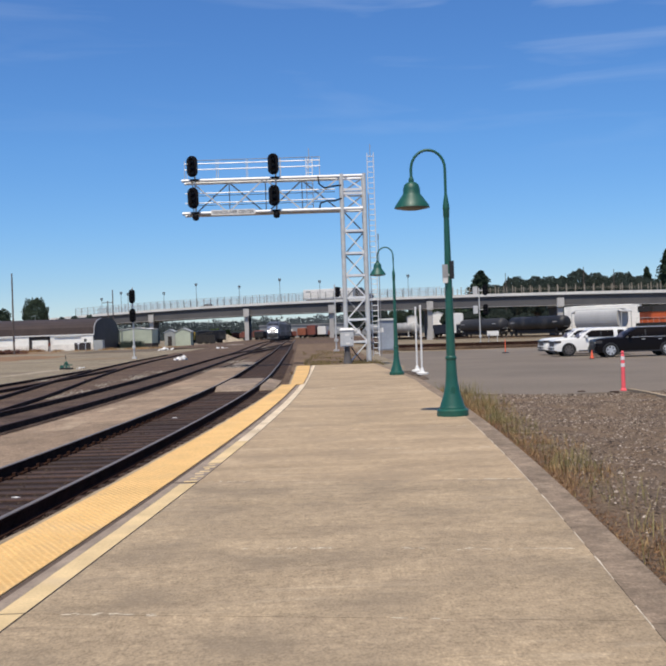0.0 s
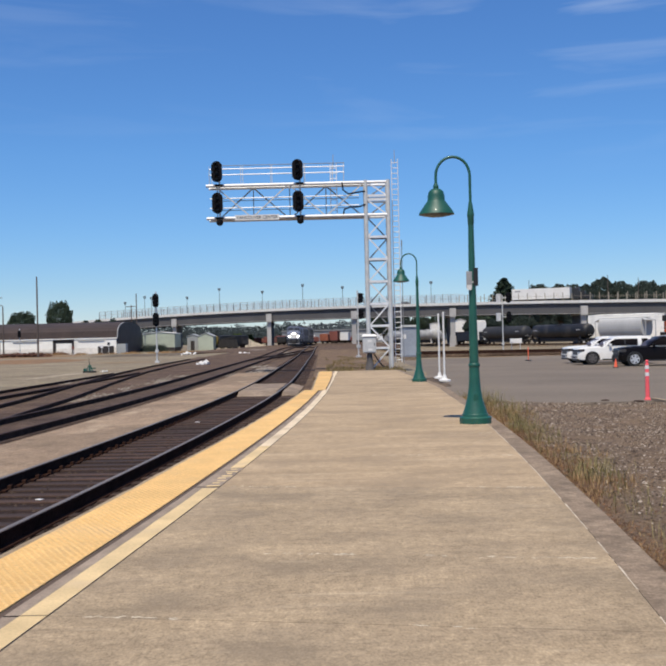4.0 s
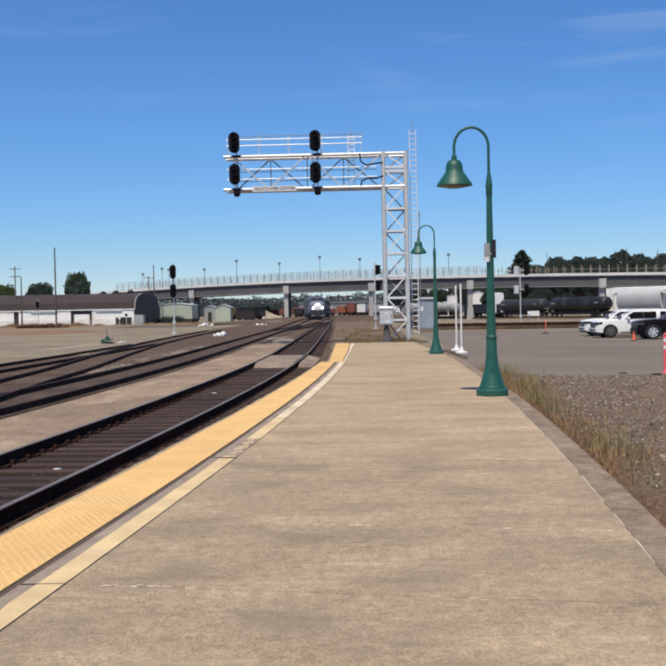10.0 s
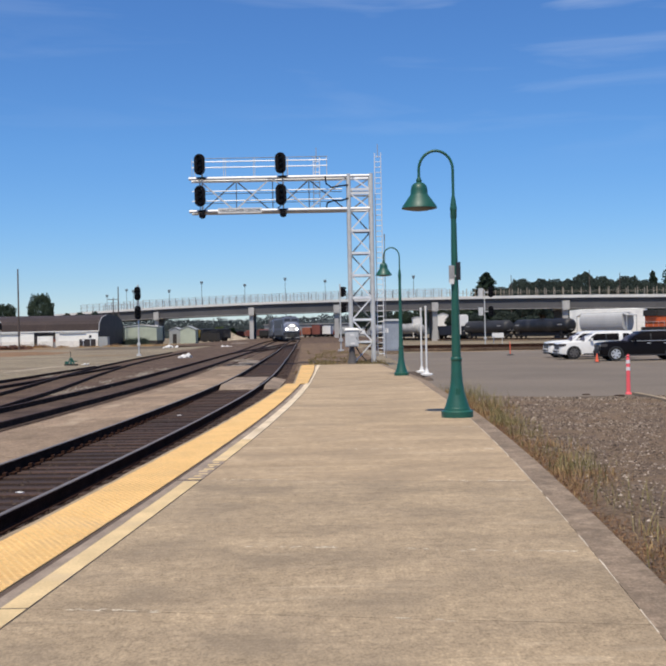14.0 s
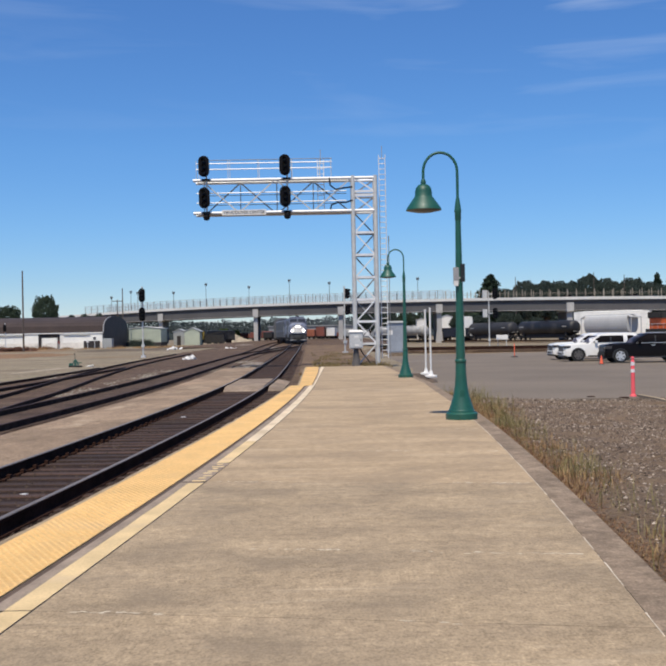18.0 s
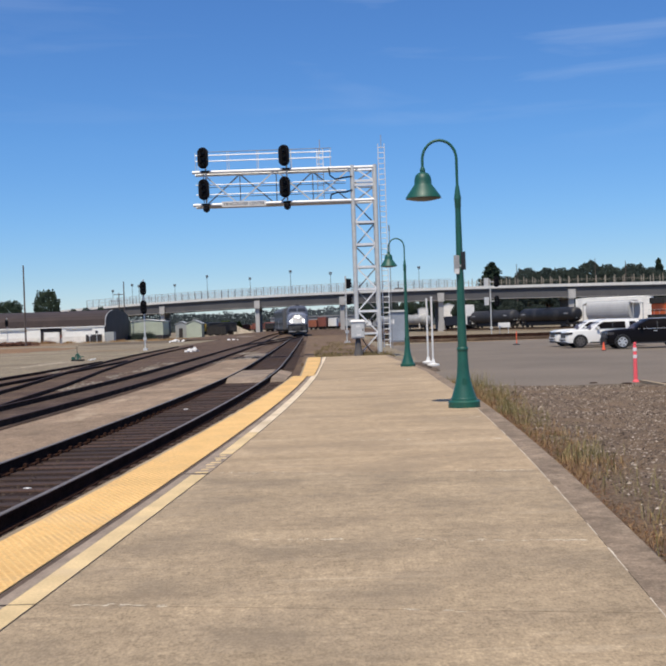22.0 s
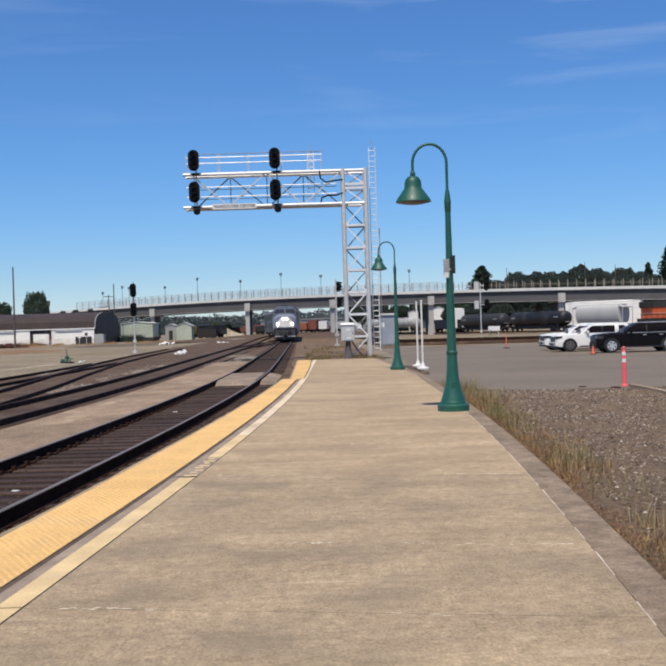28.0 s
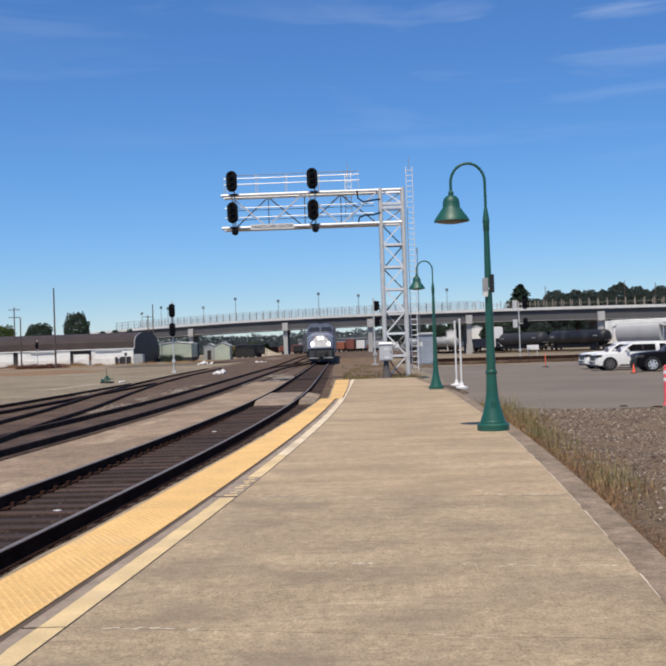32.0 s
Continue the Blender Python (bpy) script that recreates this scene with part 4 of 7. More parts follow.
def crossing():
    """Concrete panels laid between and beside the rails."""
    top = tagged(new("track_crossing"), "concrete crossing panels between the rails", "crossing panels", kind="structure")
    for lo, hi in ((-0.66, 0.66), (0.84, 1.33)):
        for y in (36.2, 39.6):
            b = M()
            b.rings([[(c1(yy) + lo, yy, -0.36), (c1(yy) + hi, yy, -0.36), (c1(yy) + hi, yy, zt if hi < 1 else min(zt, -.325)), (c1(yy) + lo, yy, zt if hi < 1 else min(zt, -.215))] for yy, zt in ((y, -.195 if y > 37 else -.34), (y + .7, -.195), (y + 1.7, -.195), (y + 3.38, -.195))])
            part("panel", b, PANELCONC, top)


crossing()


def ballast_stones():
    b = M()
    r = random.Random(9)
    for _ in range(3500):
        y = 8 + 45 * r.random() ** 1.4
        x = c1(y) + r.choice((r.uniform(-0.66, 0.66), r.uniform(0.85, 1.15), r.uniform(-3.3, -2.62)))
        if 36 < y < 43:
            continue
        k = r.uniform(0.018, 0.04)
        z = -0.362
        vs = [(x + k, y, z), (x, y + k, z), (x - k, y, z), (x, y - k, z), (x + r.uniform(-.3, .3) * k, y, z + k * r.uniform(.5, 1.1))]
        b.add(vs, [(0, 1, 4), (1, 2, 4), (2, 3, 4), (3, 0, 4)])
    tagged(part("ballast_stones", b, DARKSTONE, None), "dark brown crushed stones between the ties", "ballast stones", kind="stuff")


ballast_stones()


def pale_stones():
    """Spilt pale stone between the tracks and along the sidings."""
    b = M()
    r = random.Random(19)
    for _ in range(3400):
        kind = r.random()
        if kind < .5:
            y = 56 + 24 * r.random()
            x = c1(y) - 2.0 + r.gauss(0, .42) - .6 * math.sin(y * .35)
        elif kind < .8:
            y = 34 + 26 * r.random()
            x = c2(y) - 1.5 + r.gauss(0, .3)
        else:
            y = 48 + 26 * r.random()
            x = c3(y) - 1.9 + r.gauss(0, .35)
        k = r.uniform(.02, .055)
        z = -.300 if kind >= .5 else -.330
        if noise.noise((x * 1.3, y * .4, 5)) < -.05:
            continue
        b.add([(x + k, y, z), (x, y + k, z), (x - k, y, z), (x, y - k, z), (x, y, z + k * r.uniform(.4, .9))], [(0, 1, 4), (1, 2, 4), (2, 3, 4), (3, 0, 4)])
    tagged(part("pale_stones", b, PALESTONE, None), "spilt pale crushed stone between the tracks", "stones", kind="stuff")


PALESTONE = island_mat("pale_stones", (0.168, 0.139, 0.109), (0.386, 0.336, 0.277))
pale_stones()


# ---------------------------------------------------------------- lamps on the platform
def platform_lamp(m):
    top = thing("platform_lamp", "green painted gooseneck platform lamp with a bell shade", "lamp post", "platform lamps", m)
    b = M().lathe([(.285, 0), (.285, .10), (.27, .115), (.235, .13), (.235, .16), (.225, .175)], 28)
    part("base_ring", b, GREEN, top, smooth=True)
    b = M().lathe([(.222, .17), (.208, .22), (.175, .32), (.138, .45), (.115, .60), (.1, .78), (.092, 1.0)], 28)
    part("flared_base", b, GREEN, top, smooth=True)
    b = M().lathe([(.095, 1.0), (.104, 1.02), (.104, 1.05), (.09, 1.07)], 24)
    part("collar", b, GREEN, top, smooth=True)
    b = M().lathe([(.084, 1.06), (.074, 1.7), (.062, 2.6), (.05, 3.55)], 20)
    part("column", b, GREEN, top, smooth=True)
    b = M().lathe([(.05, 3.54), (.057, 3.56), (.057, 3.68), (.064, 3.7), (.062, 3.73), (.045, 3.85), (.032, 3.94)], 20)
    part("sleeve", b, GREEN, top, smooth=True)
    pts = [(0, 0, 3.9), (0, 0, 4.2), (0, 0, 4.42)]
    for i in range(1, 15):
        a = math.pi * i / 14
        pts.append((-0.305 + 0.305 * math.cos(a), 0, 4.42 + 0.34 * math.sin(a)))
    pts += [(-0.61, 0, 4.3), (-0.61, 0, 4.2)]
    part("gooseneck", M().tube(pts, 0.026, 10), GREEN, top, smooth=True)
    b = M().lathe([(.03, 4.29), (.05, 4.24), (.05, 4.22), (.045, 4.2), (.09, 4.185), (.132, 4.14), (.152, 4.07), (.156, 3.985), (.168, 3.968), (.235, 3.875), (.308, 3.772), (.32, 3.735),
                   (.30, 3.745), (.2, 3.84), (.13, 3.93), (.05, 4.0)], 32, (-0.61, 0, 0))
    shade = part("shade", b, GREEN, top, smooth=True)
    b = M().lathe([(.295, 3.742), (.28, 3.725), (.15, 3.70), (.02, 3.695)], 24, (-0.61, 0, 0))
    part("diffuser", b, SHADEIN, shade, "clouded glass under the shade", smooth=True)
    return top


lamp1 = platform_lamp(pose(2.105, 18.75, 0))
lamp1.scale = (0.965, 0.965, 0.97)
hatch = M().box(-.04, -.15, .38, .04, -.118, .52)
part("access_cover", hatch, GREEN, lamp1)
b_ = M().box(-.12, -.006, 2.40, -.015, .006, 2.70, pose(-0.0, -0.075, 0, 0, 0, 18))
part("sign", b_, SIGNGREY, lamp1, "weathered grey sign plate strapped to the column")
part("sticker", M().box(-.115, -.014, 2.37, -.03, -.008, 2.46, pose(-0.0, -0.075, 0, 0, 0, 18)), WHITE, lamp1, "torn white sticker")
part("sign", M().box(.0, -.006, 2.44, .10, .006, 2.76, pose(0.02, -0.07, 0, 0, 0, -48)), TRIM, lamp1, "dark sign plate seen edge on")
part("strap", M().lathe([(.07, 2.5), (.07, 2.53)], 20), GALV, lamp1)
lamp2 = platform_lamp(pose(2.265, 36.9, 0))
lamp2.scale = (0.885, 0.885, 0.916)


# ---------------------------------------------------------------- signal gantry
def signal_head(top, x, z, y, w=0.62, h=1.2):
    """Oval black target with three hooded lenses."""
    head = M()
    rings = []
    for yy, k in ((-0.05, 0.97), (-0.02, 1.0), (0.02, 1.0)):
        ring = []
        for i in range(32):
            a = 2 * math.pi * i / 32
            cx, sz = math.cos(a), math.sin(a)
            ring.append((x + cx * w / 2 * k, y + yy, z + (h / 2 - w / 2) * (1 if sz > 0 else -1) * k + sz * w / 2 * k))
        rings.append(ring)
    head.rings(rings)
    hd = part("signal_head", head, BLACK, top, "black oval signal target with hooded lenses")
    for dz in (-0.34, 0, 0.34):
        hood = M()
        ring0, ring1 = [], []
        for i in range(13):
            a = math.pi * (-0.1 + 1.2 * i / 12)
            ring0.append((x + 0.125 * math.cos(a), y - 0.04, z + dz + 0.125 * math.sin(a)))
            ring1.append((x + 0.12 * math.cos(a), y - 0.36, z + dz - 0.02 + 0.12 * math.sin(a)))
        hood.rings([ring0, ring1], closed=False)
        part("hood", hood, BLACK, hd)
        part("lens", M().bar((x, y - 0.05, z + dz), (x, y - 0.07, z + dz), 0.105, n=16), LENS, hd)
    part("housing", M().box(x - .13, y + .02, z - .5, x + .13, y + .3, z + .5), BLACK, hd)
    return hd


def gantry():
    top = thing("signal_gantry", "galvanised steel cantilever signal gantry with four black signal heads", "signal gantry", m=pose(0, 62, 0))
    z0, z1, zt = -0.38, 8.51, 10.37
    legs = [(0.97, -0.6), (2.24, -0.6), (0.97, 0.6), (2.24, 0.6)]
    for x, y in legs:
        part("leg", M().bar((x, y, z0), (x, y, zt + 0.12), 0.122, n=12), GALV, top, smooth=True)
        part("base_plate", M().box(x - .22, y - .22, z0 - .02, x + .22, y + .22, z0 + .04), GALV, top)
    part("footing", M().box(0.55, -1.0, -0.42, 2.66, 1.0, -0.37), CONC_EDGE, top)
    # near members bright, far ones in the dimmed steel that carries their shade
    hs = [0.95, 2.21, 3.46, 4.72, 5.99, 7.26, z1, 9.38, 9.6, zt]
    for k, z in enumerate(hs):
        for y in (-0.6, 0.6):
            part("cross_tie", M().flat((0.97, y, z), (2.24, y, z), 0.09, 0.13 if y < 0 else .09), ALU if y < 0 else DIMGALV, top)
        for x in (0.97, 2.24):
            part("cross_tie", M().flat((x, -0.6, z), (x, 0.6, z), 0.07, 0.07), GALV, top)
    for k in range(len(hs) - 1):
        a, c = hs[k], hs[k + 1]
        if c - a < 0.4:
            continue
        if k == 0:
            part("brace", M().flat((1.03, -.6, -0.3), (2.18, -.6, a), 0.05, 0.07), ALU, top)
        for y, up in ((-0.6, k % 2), (0.6, 1 - k % 2)):
            p, q = ((1.03, y, a), (2.18, y, c)) if up else ((1.03, y, c), (2.18, y, a))
            part("brace", M().flat(p, q, 0.05, 0.075), ALU if y < 0 else DIMGALV, top)
    # boom
    for y in (-0.6, 0.6):
        for z in (z1, zt):
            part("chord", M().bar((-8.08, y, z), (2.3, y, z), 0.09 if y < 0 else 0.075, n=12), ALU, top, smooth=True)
    xs = [-7.6, -5.5, -3.4, -1.3, 0.9]
    for k in range(len(xs) - 1):
        for y, fl in ((-0.6, k % 2), (0.6, 1 - k % 2)):
            a, c = (z1, zt) if fl else (zt, z1)
            part("brace", M().flat((xs[k], y, a), (xs[k + 1], y, c), 0.05, 0.07), GALV if y < 0 else DIMGALV, top)
        part("boom_post", M().bar((xs[k], 0.6, z1), (xs[k], 0.6, zt), 0.03, n=6), DIMGALV, top)
        part("boom_post", M().bar((xs[k], -0.6, z1), (xs[k], 0.6, z1), 0.03, n=6), GALV, top)
    # walkway with its grating and the handrails on two levels
    part("walkway", M().box(-8.0, -0.5, z1 + 0.06, 0.9, 0.5, z1 + 0.11), GALV, top)
    part("walkway", M().box(-8.0, -0.5, zt + 0.06, 0.9, 0.5, zt + 0.11), GALV, top)
    for y in (-0.55, 0.58):
        for z in (9.1, 9.65):
            part("handrail", M().bar((-7.9, y, z), (0.6, y, z), 0.03 if y < 0 else .02, n=8), ALU if y < 0 else DIMGALV, top)
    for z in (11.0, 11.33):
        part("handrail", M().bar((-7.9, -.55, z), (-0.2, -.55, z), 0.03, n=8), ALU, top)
    part("handrail", M().bar((-7.9, .58, 11.7), (-0.2, .58, 11.7), 0.022, n=8), DIMGALV, top)
    for x in (-7.9, -6.1, -4.4, -2.5, -0.9, -0.25):
        part("stanchion", M().bar((x, -.55, zt), (x, -.55, 11.5), 0.018, n=6), GALV, top)
        part("stanchion", M().bar((x, .58, zt), (x, .58, 11.7), 0.018, n=6), GALV, top)
    # name board under the heads
    board = part("name_board", M().box(-6.45, -0.78, 8.36, -3.95, -0.745, 8.66), WHITE, top, "white name board with black capitals")
    cu = bpy.data.curves.new("lettering", "FONT")
    cu.body, cu.size, cu.align_x, cu.align_y, cu.extrude = "VANCOUVER CENTER", 0.235, "CENTER", "CENTER", 0.004
    cu.materials.append(INK)
    tx = new("lettering", cu)
    tx.parent = board
    tx.matrix_basis = pose(-5.2, -0.79, 8.51, 90, 0, 0)
    # heads on brackets
    for x in (-7.42, -2.85):
        for z in (11.29, 9.51):
            signal_head(top, x, z - .16, -0.95)
        part("head_mast", M().bar((x + .12, -0.78, 8.4), (x + .12, -0.78, 11.6), 0.05, n=8), GALV, top)
        part("junction_box", M().lathe([(.05, 8.08), (.17, 8.14), (.2, 8.3), (.16, 8.42)], 12, (x + .1, -.8, 0)), BLACK, top)
        for z in (8.55, 10.42):
            part("bracket", M().box(x - .12, -0.95, z - .09, x + .3, -0.6, z + .0), BLACK, top)
    # ladder beside the tower with its rungs, and a short ladder above the boom
    for (lx, ly, a, c, wd) in ((2.67, 0.0, 0.1, 11.75, 0.36), (-0.85, 0.62, z1, 11.7, 0.36)):
        lad = part("ladder", M().bar((lx - wd / 2, ly, a), (lx - wd / 2, ly, c), 0.025, n=6).bar((lx + wd / 2, ly, a), (lx + wd / 2, ly, c), 0.025, n=6), ALU, top)
        z = a + 0.15
        while z < c:
            part("rung", M().bar((lx - wd / 2, ly, z), (lx + wd / 2, ly, z), 0.022, n=6), ALU, lad)
            z += 0.305
        part("lightning_rod", M().bar((lx, ly, c - 0.3), (lx, ly, c + 0.5), 0.02, n=6), SIGNGREY, top)
    part("conduit", M().bar((2.98, 0.1, 0.0), (2.98, 0.1, 6.75), 0.022, n=6).bar((2.98, 0.1, 6.75), (2.98, 0.1, 7.1), 0.035, n=6), DIMGALV, top)
    # cables that sag from the tower to the boom
    part("cable", M().tube([(0.95, -0.7, 9.85), (0.5, -0.72, 9.8), (0.0, -0.72, 9.72), (-0.3, -0.7, 9.95), (-0.35, -0.65, 10.4)], 0.045, 8), BLACK, top)
    part("cable", M().tube([(0.95, -0.7, 9.1), (0.6, -0.72, 8.98), (0.1, -0.72, 8.97), (-0.25, -0.7, 8.85), (-0.3, -0.65, 8.6)], 0.045, 8), BLACK, top)


gantry()


def relay_box():
    top = thing("relay_box", "white steel relay box on a dark flared pedestal by the gantry", "electrical box", m=pose(0.98, 60.6, 0))
    part("pedestal", M().lathe([(.30, -.40), (.27, -.28), (.17, .25), (.13, .72)], 12), DARKCONC, top, smooth=True)
    body = part("box", M().box(-.37, -.28, .7, .37, .28, 1.62), GALV, top, bevel=0.02)
    part("door", M().box(-.32, -.305, .76, .32, -.282, 1.56), GALV, body)
    part("label_plate", M().box(-.1, -.315, 1.3, .14, -.307, 1.42), WHITE, body)
    part("label_plate", M().box(-.08, -.315, .82, .17, -.307, .94), WHITE, body)
    part("latch", M().box(.25, -.325, 1.1, .29, -.307, 1.24), TRIM, body)
    part("lid", M().box(-.44, -.35, 1.62, .44, .35, 1.74, taper=0.25), WHITE, top)
    part("conduit", M().tube([(.2, .1, .72), (.45, .2, .3), (1.0, .4, -.38)], .035, 6), TRIM, top)
    part("conduit", M().tube([(-.1, .2, .72), (-.14, .3, .2), (-.2, .3, -.38)], .035, 6), GALV, top)


relay_box()


BLUEGREY = mat("blue_grey_steel", (0.34, 0.37, 0.41), 0.55, 0.15, vary=0.1, scale=0.8, fine=10)


def cabinet():
    top = thing("signal_cabinet", "grey steel signal cabinet on the edge of the car park", "cabinet", m=pose(5.12, 97, 0))
    part("plinth", M().box(-.82, -.8, -.75, .82, .8, -.2), CONC_EDGE, top)
    body = part("body", M().box(-.77, -.75, -.2, .77, .75, 2.45), BLUEGREY, top, bevel=0.02)
    part("roof", M().box(-.87, -.9, 2.45, .87, .9, 2.62, taper=0.3), GREYWALL, top)
    part("door", M().box(.08, -.78, -.1, .72, -.752, 2.3), BLUEGREY, body)
    part("door", M().box(-.72, -.78, -.1, .04, -.752, 2.3), BLUEGREY, body)
    part("label_plate", M().box(-.6, -.79, 1.4, -.3, -.782, 1.8), WHITE, body)


cabinet()


def white_post(x, y):
    top = thing("post", "white steel post on a round base plate", "post", "white posts at the platform corner", pose(x, y, -0.03))
    part("base", M().lathe([(.24, -.16), (.24, -.10), (.2, -.085), (.09, -.06), (.05, .1)], 16), WHITE, top, smooth=True)
    part("pole", M().bar((0, 0, -.05), (0, 0, 2.43), 0.036, n=12), WHITE, top, smooth=True)
    part("cap", M().lathe([(.047, 2.43), (.045, 2.46), (.01, 2.48)], 12), WHITE, top)


def dirt_mound():
    """Dark earth heaped against the platform's corner."""
    b = M()
    n, k = 26, 12
    vs = []
    for j in range(n + 1):
        y = 37.4 + 9.5 * j / n
        for i in range(k + 1):
            u = i / k
            x = plat_r(y) + .012 + 1.15 * u * (1 + .35 * noise.noise((y * .8, 2, 0)))
            edge = min(1, 2.6 * (1 - u), 3.2 * j / n + .05, 3.2 * (1 - j / n) + .05) * (.9 + .3 * noise.noise((x * 1.7, y * 1.1, 6)))
            z = -.60 + (.47 + .05 * noise.noise((x * 3, y * 2.2, 1))) * ease(0, 1, edge) + .02 * noise.noise((x * 9, y * 7, 4))
            vs.append((x, y, z))
    b.add(vs, [(j * (k + 1) + i, j * (k + 1) + i + 1, (j + 1) * (k + 1) + i + 1, (j + 1) * (k + 1) + i) for j in range(n) for i in range(k)])
    solid("dirt_mound", b, MOUND, "low mound of dark earth against the platform corner", "dirt", kind="structure", smooth=True)


MOUND = mat("dark_earth", (0.13, 0.096, 0.07), 0.95, vary=0.35, scale=1.2, fine=14, rough_noise=0.7, bump=0.9, bump_dist=0.03, spec=0.2, mid=((5.0, 0.4, 1),))
dirt_mound()
white_post(3.53, 44.0)
white_post(3.50, 41.3)


def channelizer(x, y, s=1.0, material=None):
    top = thing("channelizer_post", "fluorescent pink-orange tubular traffic post with white bands", "traffic post", m=pose(x, y, lot_z(y)))
    material = material or PINK
    part("base", M().lathe([(.085 * s, 0), (.085 * s, .03), (.06 * s, .06)], 8), material, top)
    tube = part("tube", M().lathe([(.055 * s, .06), (.05 * s, .5 * s), (.046 * s, .92 * s), (.036 * s, .95 * s)], 16), material, top, smooth=True)
    for z in (.62, .80):
        part("band", M().lathe([(.0525 * s, z * s), (.0505 * s, (z + .09) * s)], 16, caps=False), BAND, tube)
    part("handle", M().lathe([(.03 * s, .95 * s), (.045 * s, 1.0 * s), (.02 * s, 1.03 * s)], 10), material, top)


channelizer(7.58, 28.0)
edge_ = M()
edge_.rings([[(7.62 + .02 * k - .0045 * k * k, 27.8 - .55 * k, -.2 - .3), (7.74 + .02 * k - .0045 * k * k, 27.8 - .55 * k, -.2 - .3), (7.74 + .02 * k - .0045 * k * k, 27.8 - .55 * k, -.175), (7.62 + .02 * k - .0045 * k * k, 27.8 - .55 * k, -.175)] for k in range(16)])
solid("kerb_edge", edge_, CONC2, "pale concrete edging half sunk in the gravel", "kerb", kind="structure")


def cone(x, y, s=1.0):
    top = thing("traffic_cone", "orange traffic cone with a black foot", "traffic cone", "traffic cones", pose(x, y, lot_z(y)))
    part("foot", M().box(-.19 * s, -.19 * s, 0, .19 * s, .19 * s, .04), TRIM, top)
    part("cone", M().lathe([(.15 * s, .04), (.03 * s, .72 * s), (.022 * s, .74 * s)], 16), ORANGECONE, top, smooth=True)


cone(15.3, 63.2, .7)


def delineator(x, y):
    top = thing("delineator_post", "tall slim orange delineator post on a black foot", "traffic post", m=pose(x, y, lot_z(y)))
    part("foot", M().lathe([(.28, 0), (.28, .05), (.1, .09)], 8), TRIM, top)
    part("post", M().lathe([(.032, .08), (.028, 1.05), (.018, 1.08)], 12), ORANGECONE, top, smooth=True)


delineator(13.7, 84.5)


# ---------------------------------------------------------------- parked vehicles
def wheel(parent, x, y, r=0.42, w=0.27, rim=None):
    wh = part("wheel", M().bar((x - w / 2, y, r), (x + w / 2, y, r), r, n=24), TYRE, parent, smooth=True)
    s = 1 if x > 0 else -1
    part("rim", M().bar((x + s * (w / 2 - .01), y, r), (x + s * (w / 2 + .008), y, r), r * 0.64, r * 0.62, n=20), TRIM, wh, "dark wheel behind the spokes")
    hub = M()
    for k in range(6):
        a = math.pi * k / 3 + .3
        hub.flat((x + s * (w / 2 + .018), y, r), (x + s * (w / 2 + .018), y + math.cos(a) * r * .6, r + math.sin(a) * r * .6), .115, .02, up=(1, 0, 0))
    hub.bar((x + s * (w / 2), y, r), (x + s * (w / 2 + .03), y, r), r * .2, n=12)
    hub.rings([[(x + s * (w / 2 + o), y + q * r * math.cos(math.pi * k / 10), r + q * r * math.sin(math.pi * k / 10)) for k in range(20)] for o, q in ((.005, .68), (.025, .66), (.025, .6), (.005, .59))], caps=False)
    part("spokes", hub, rim or CHROME, wh)


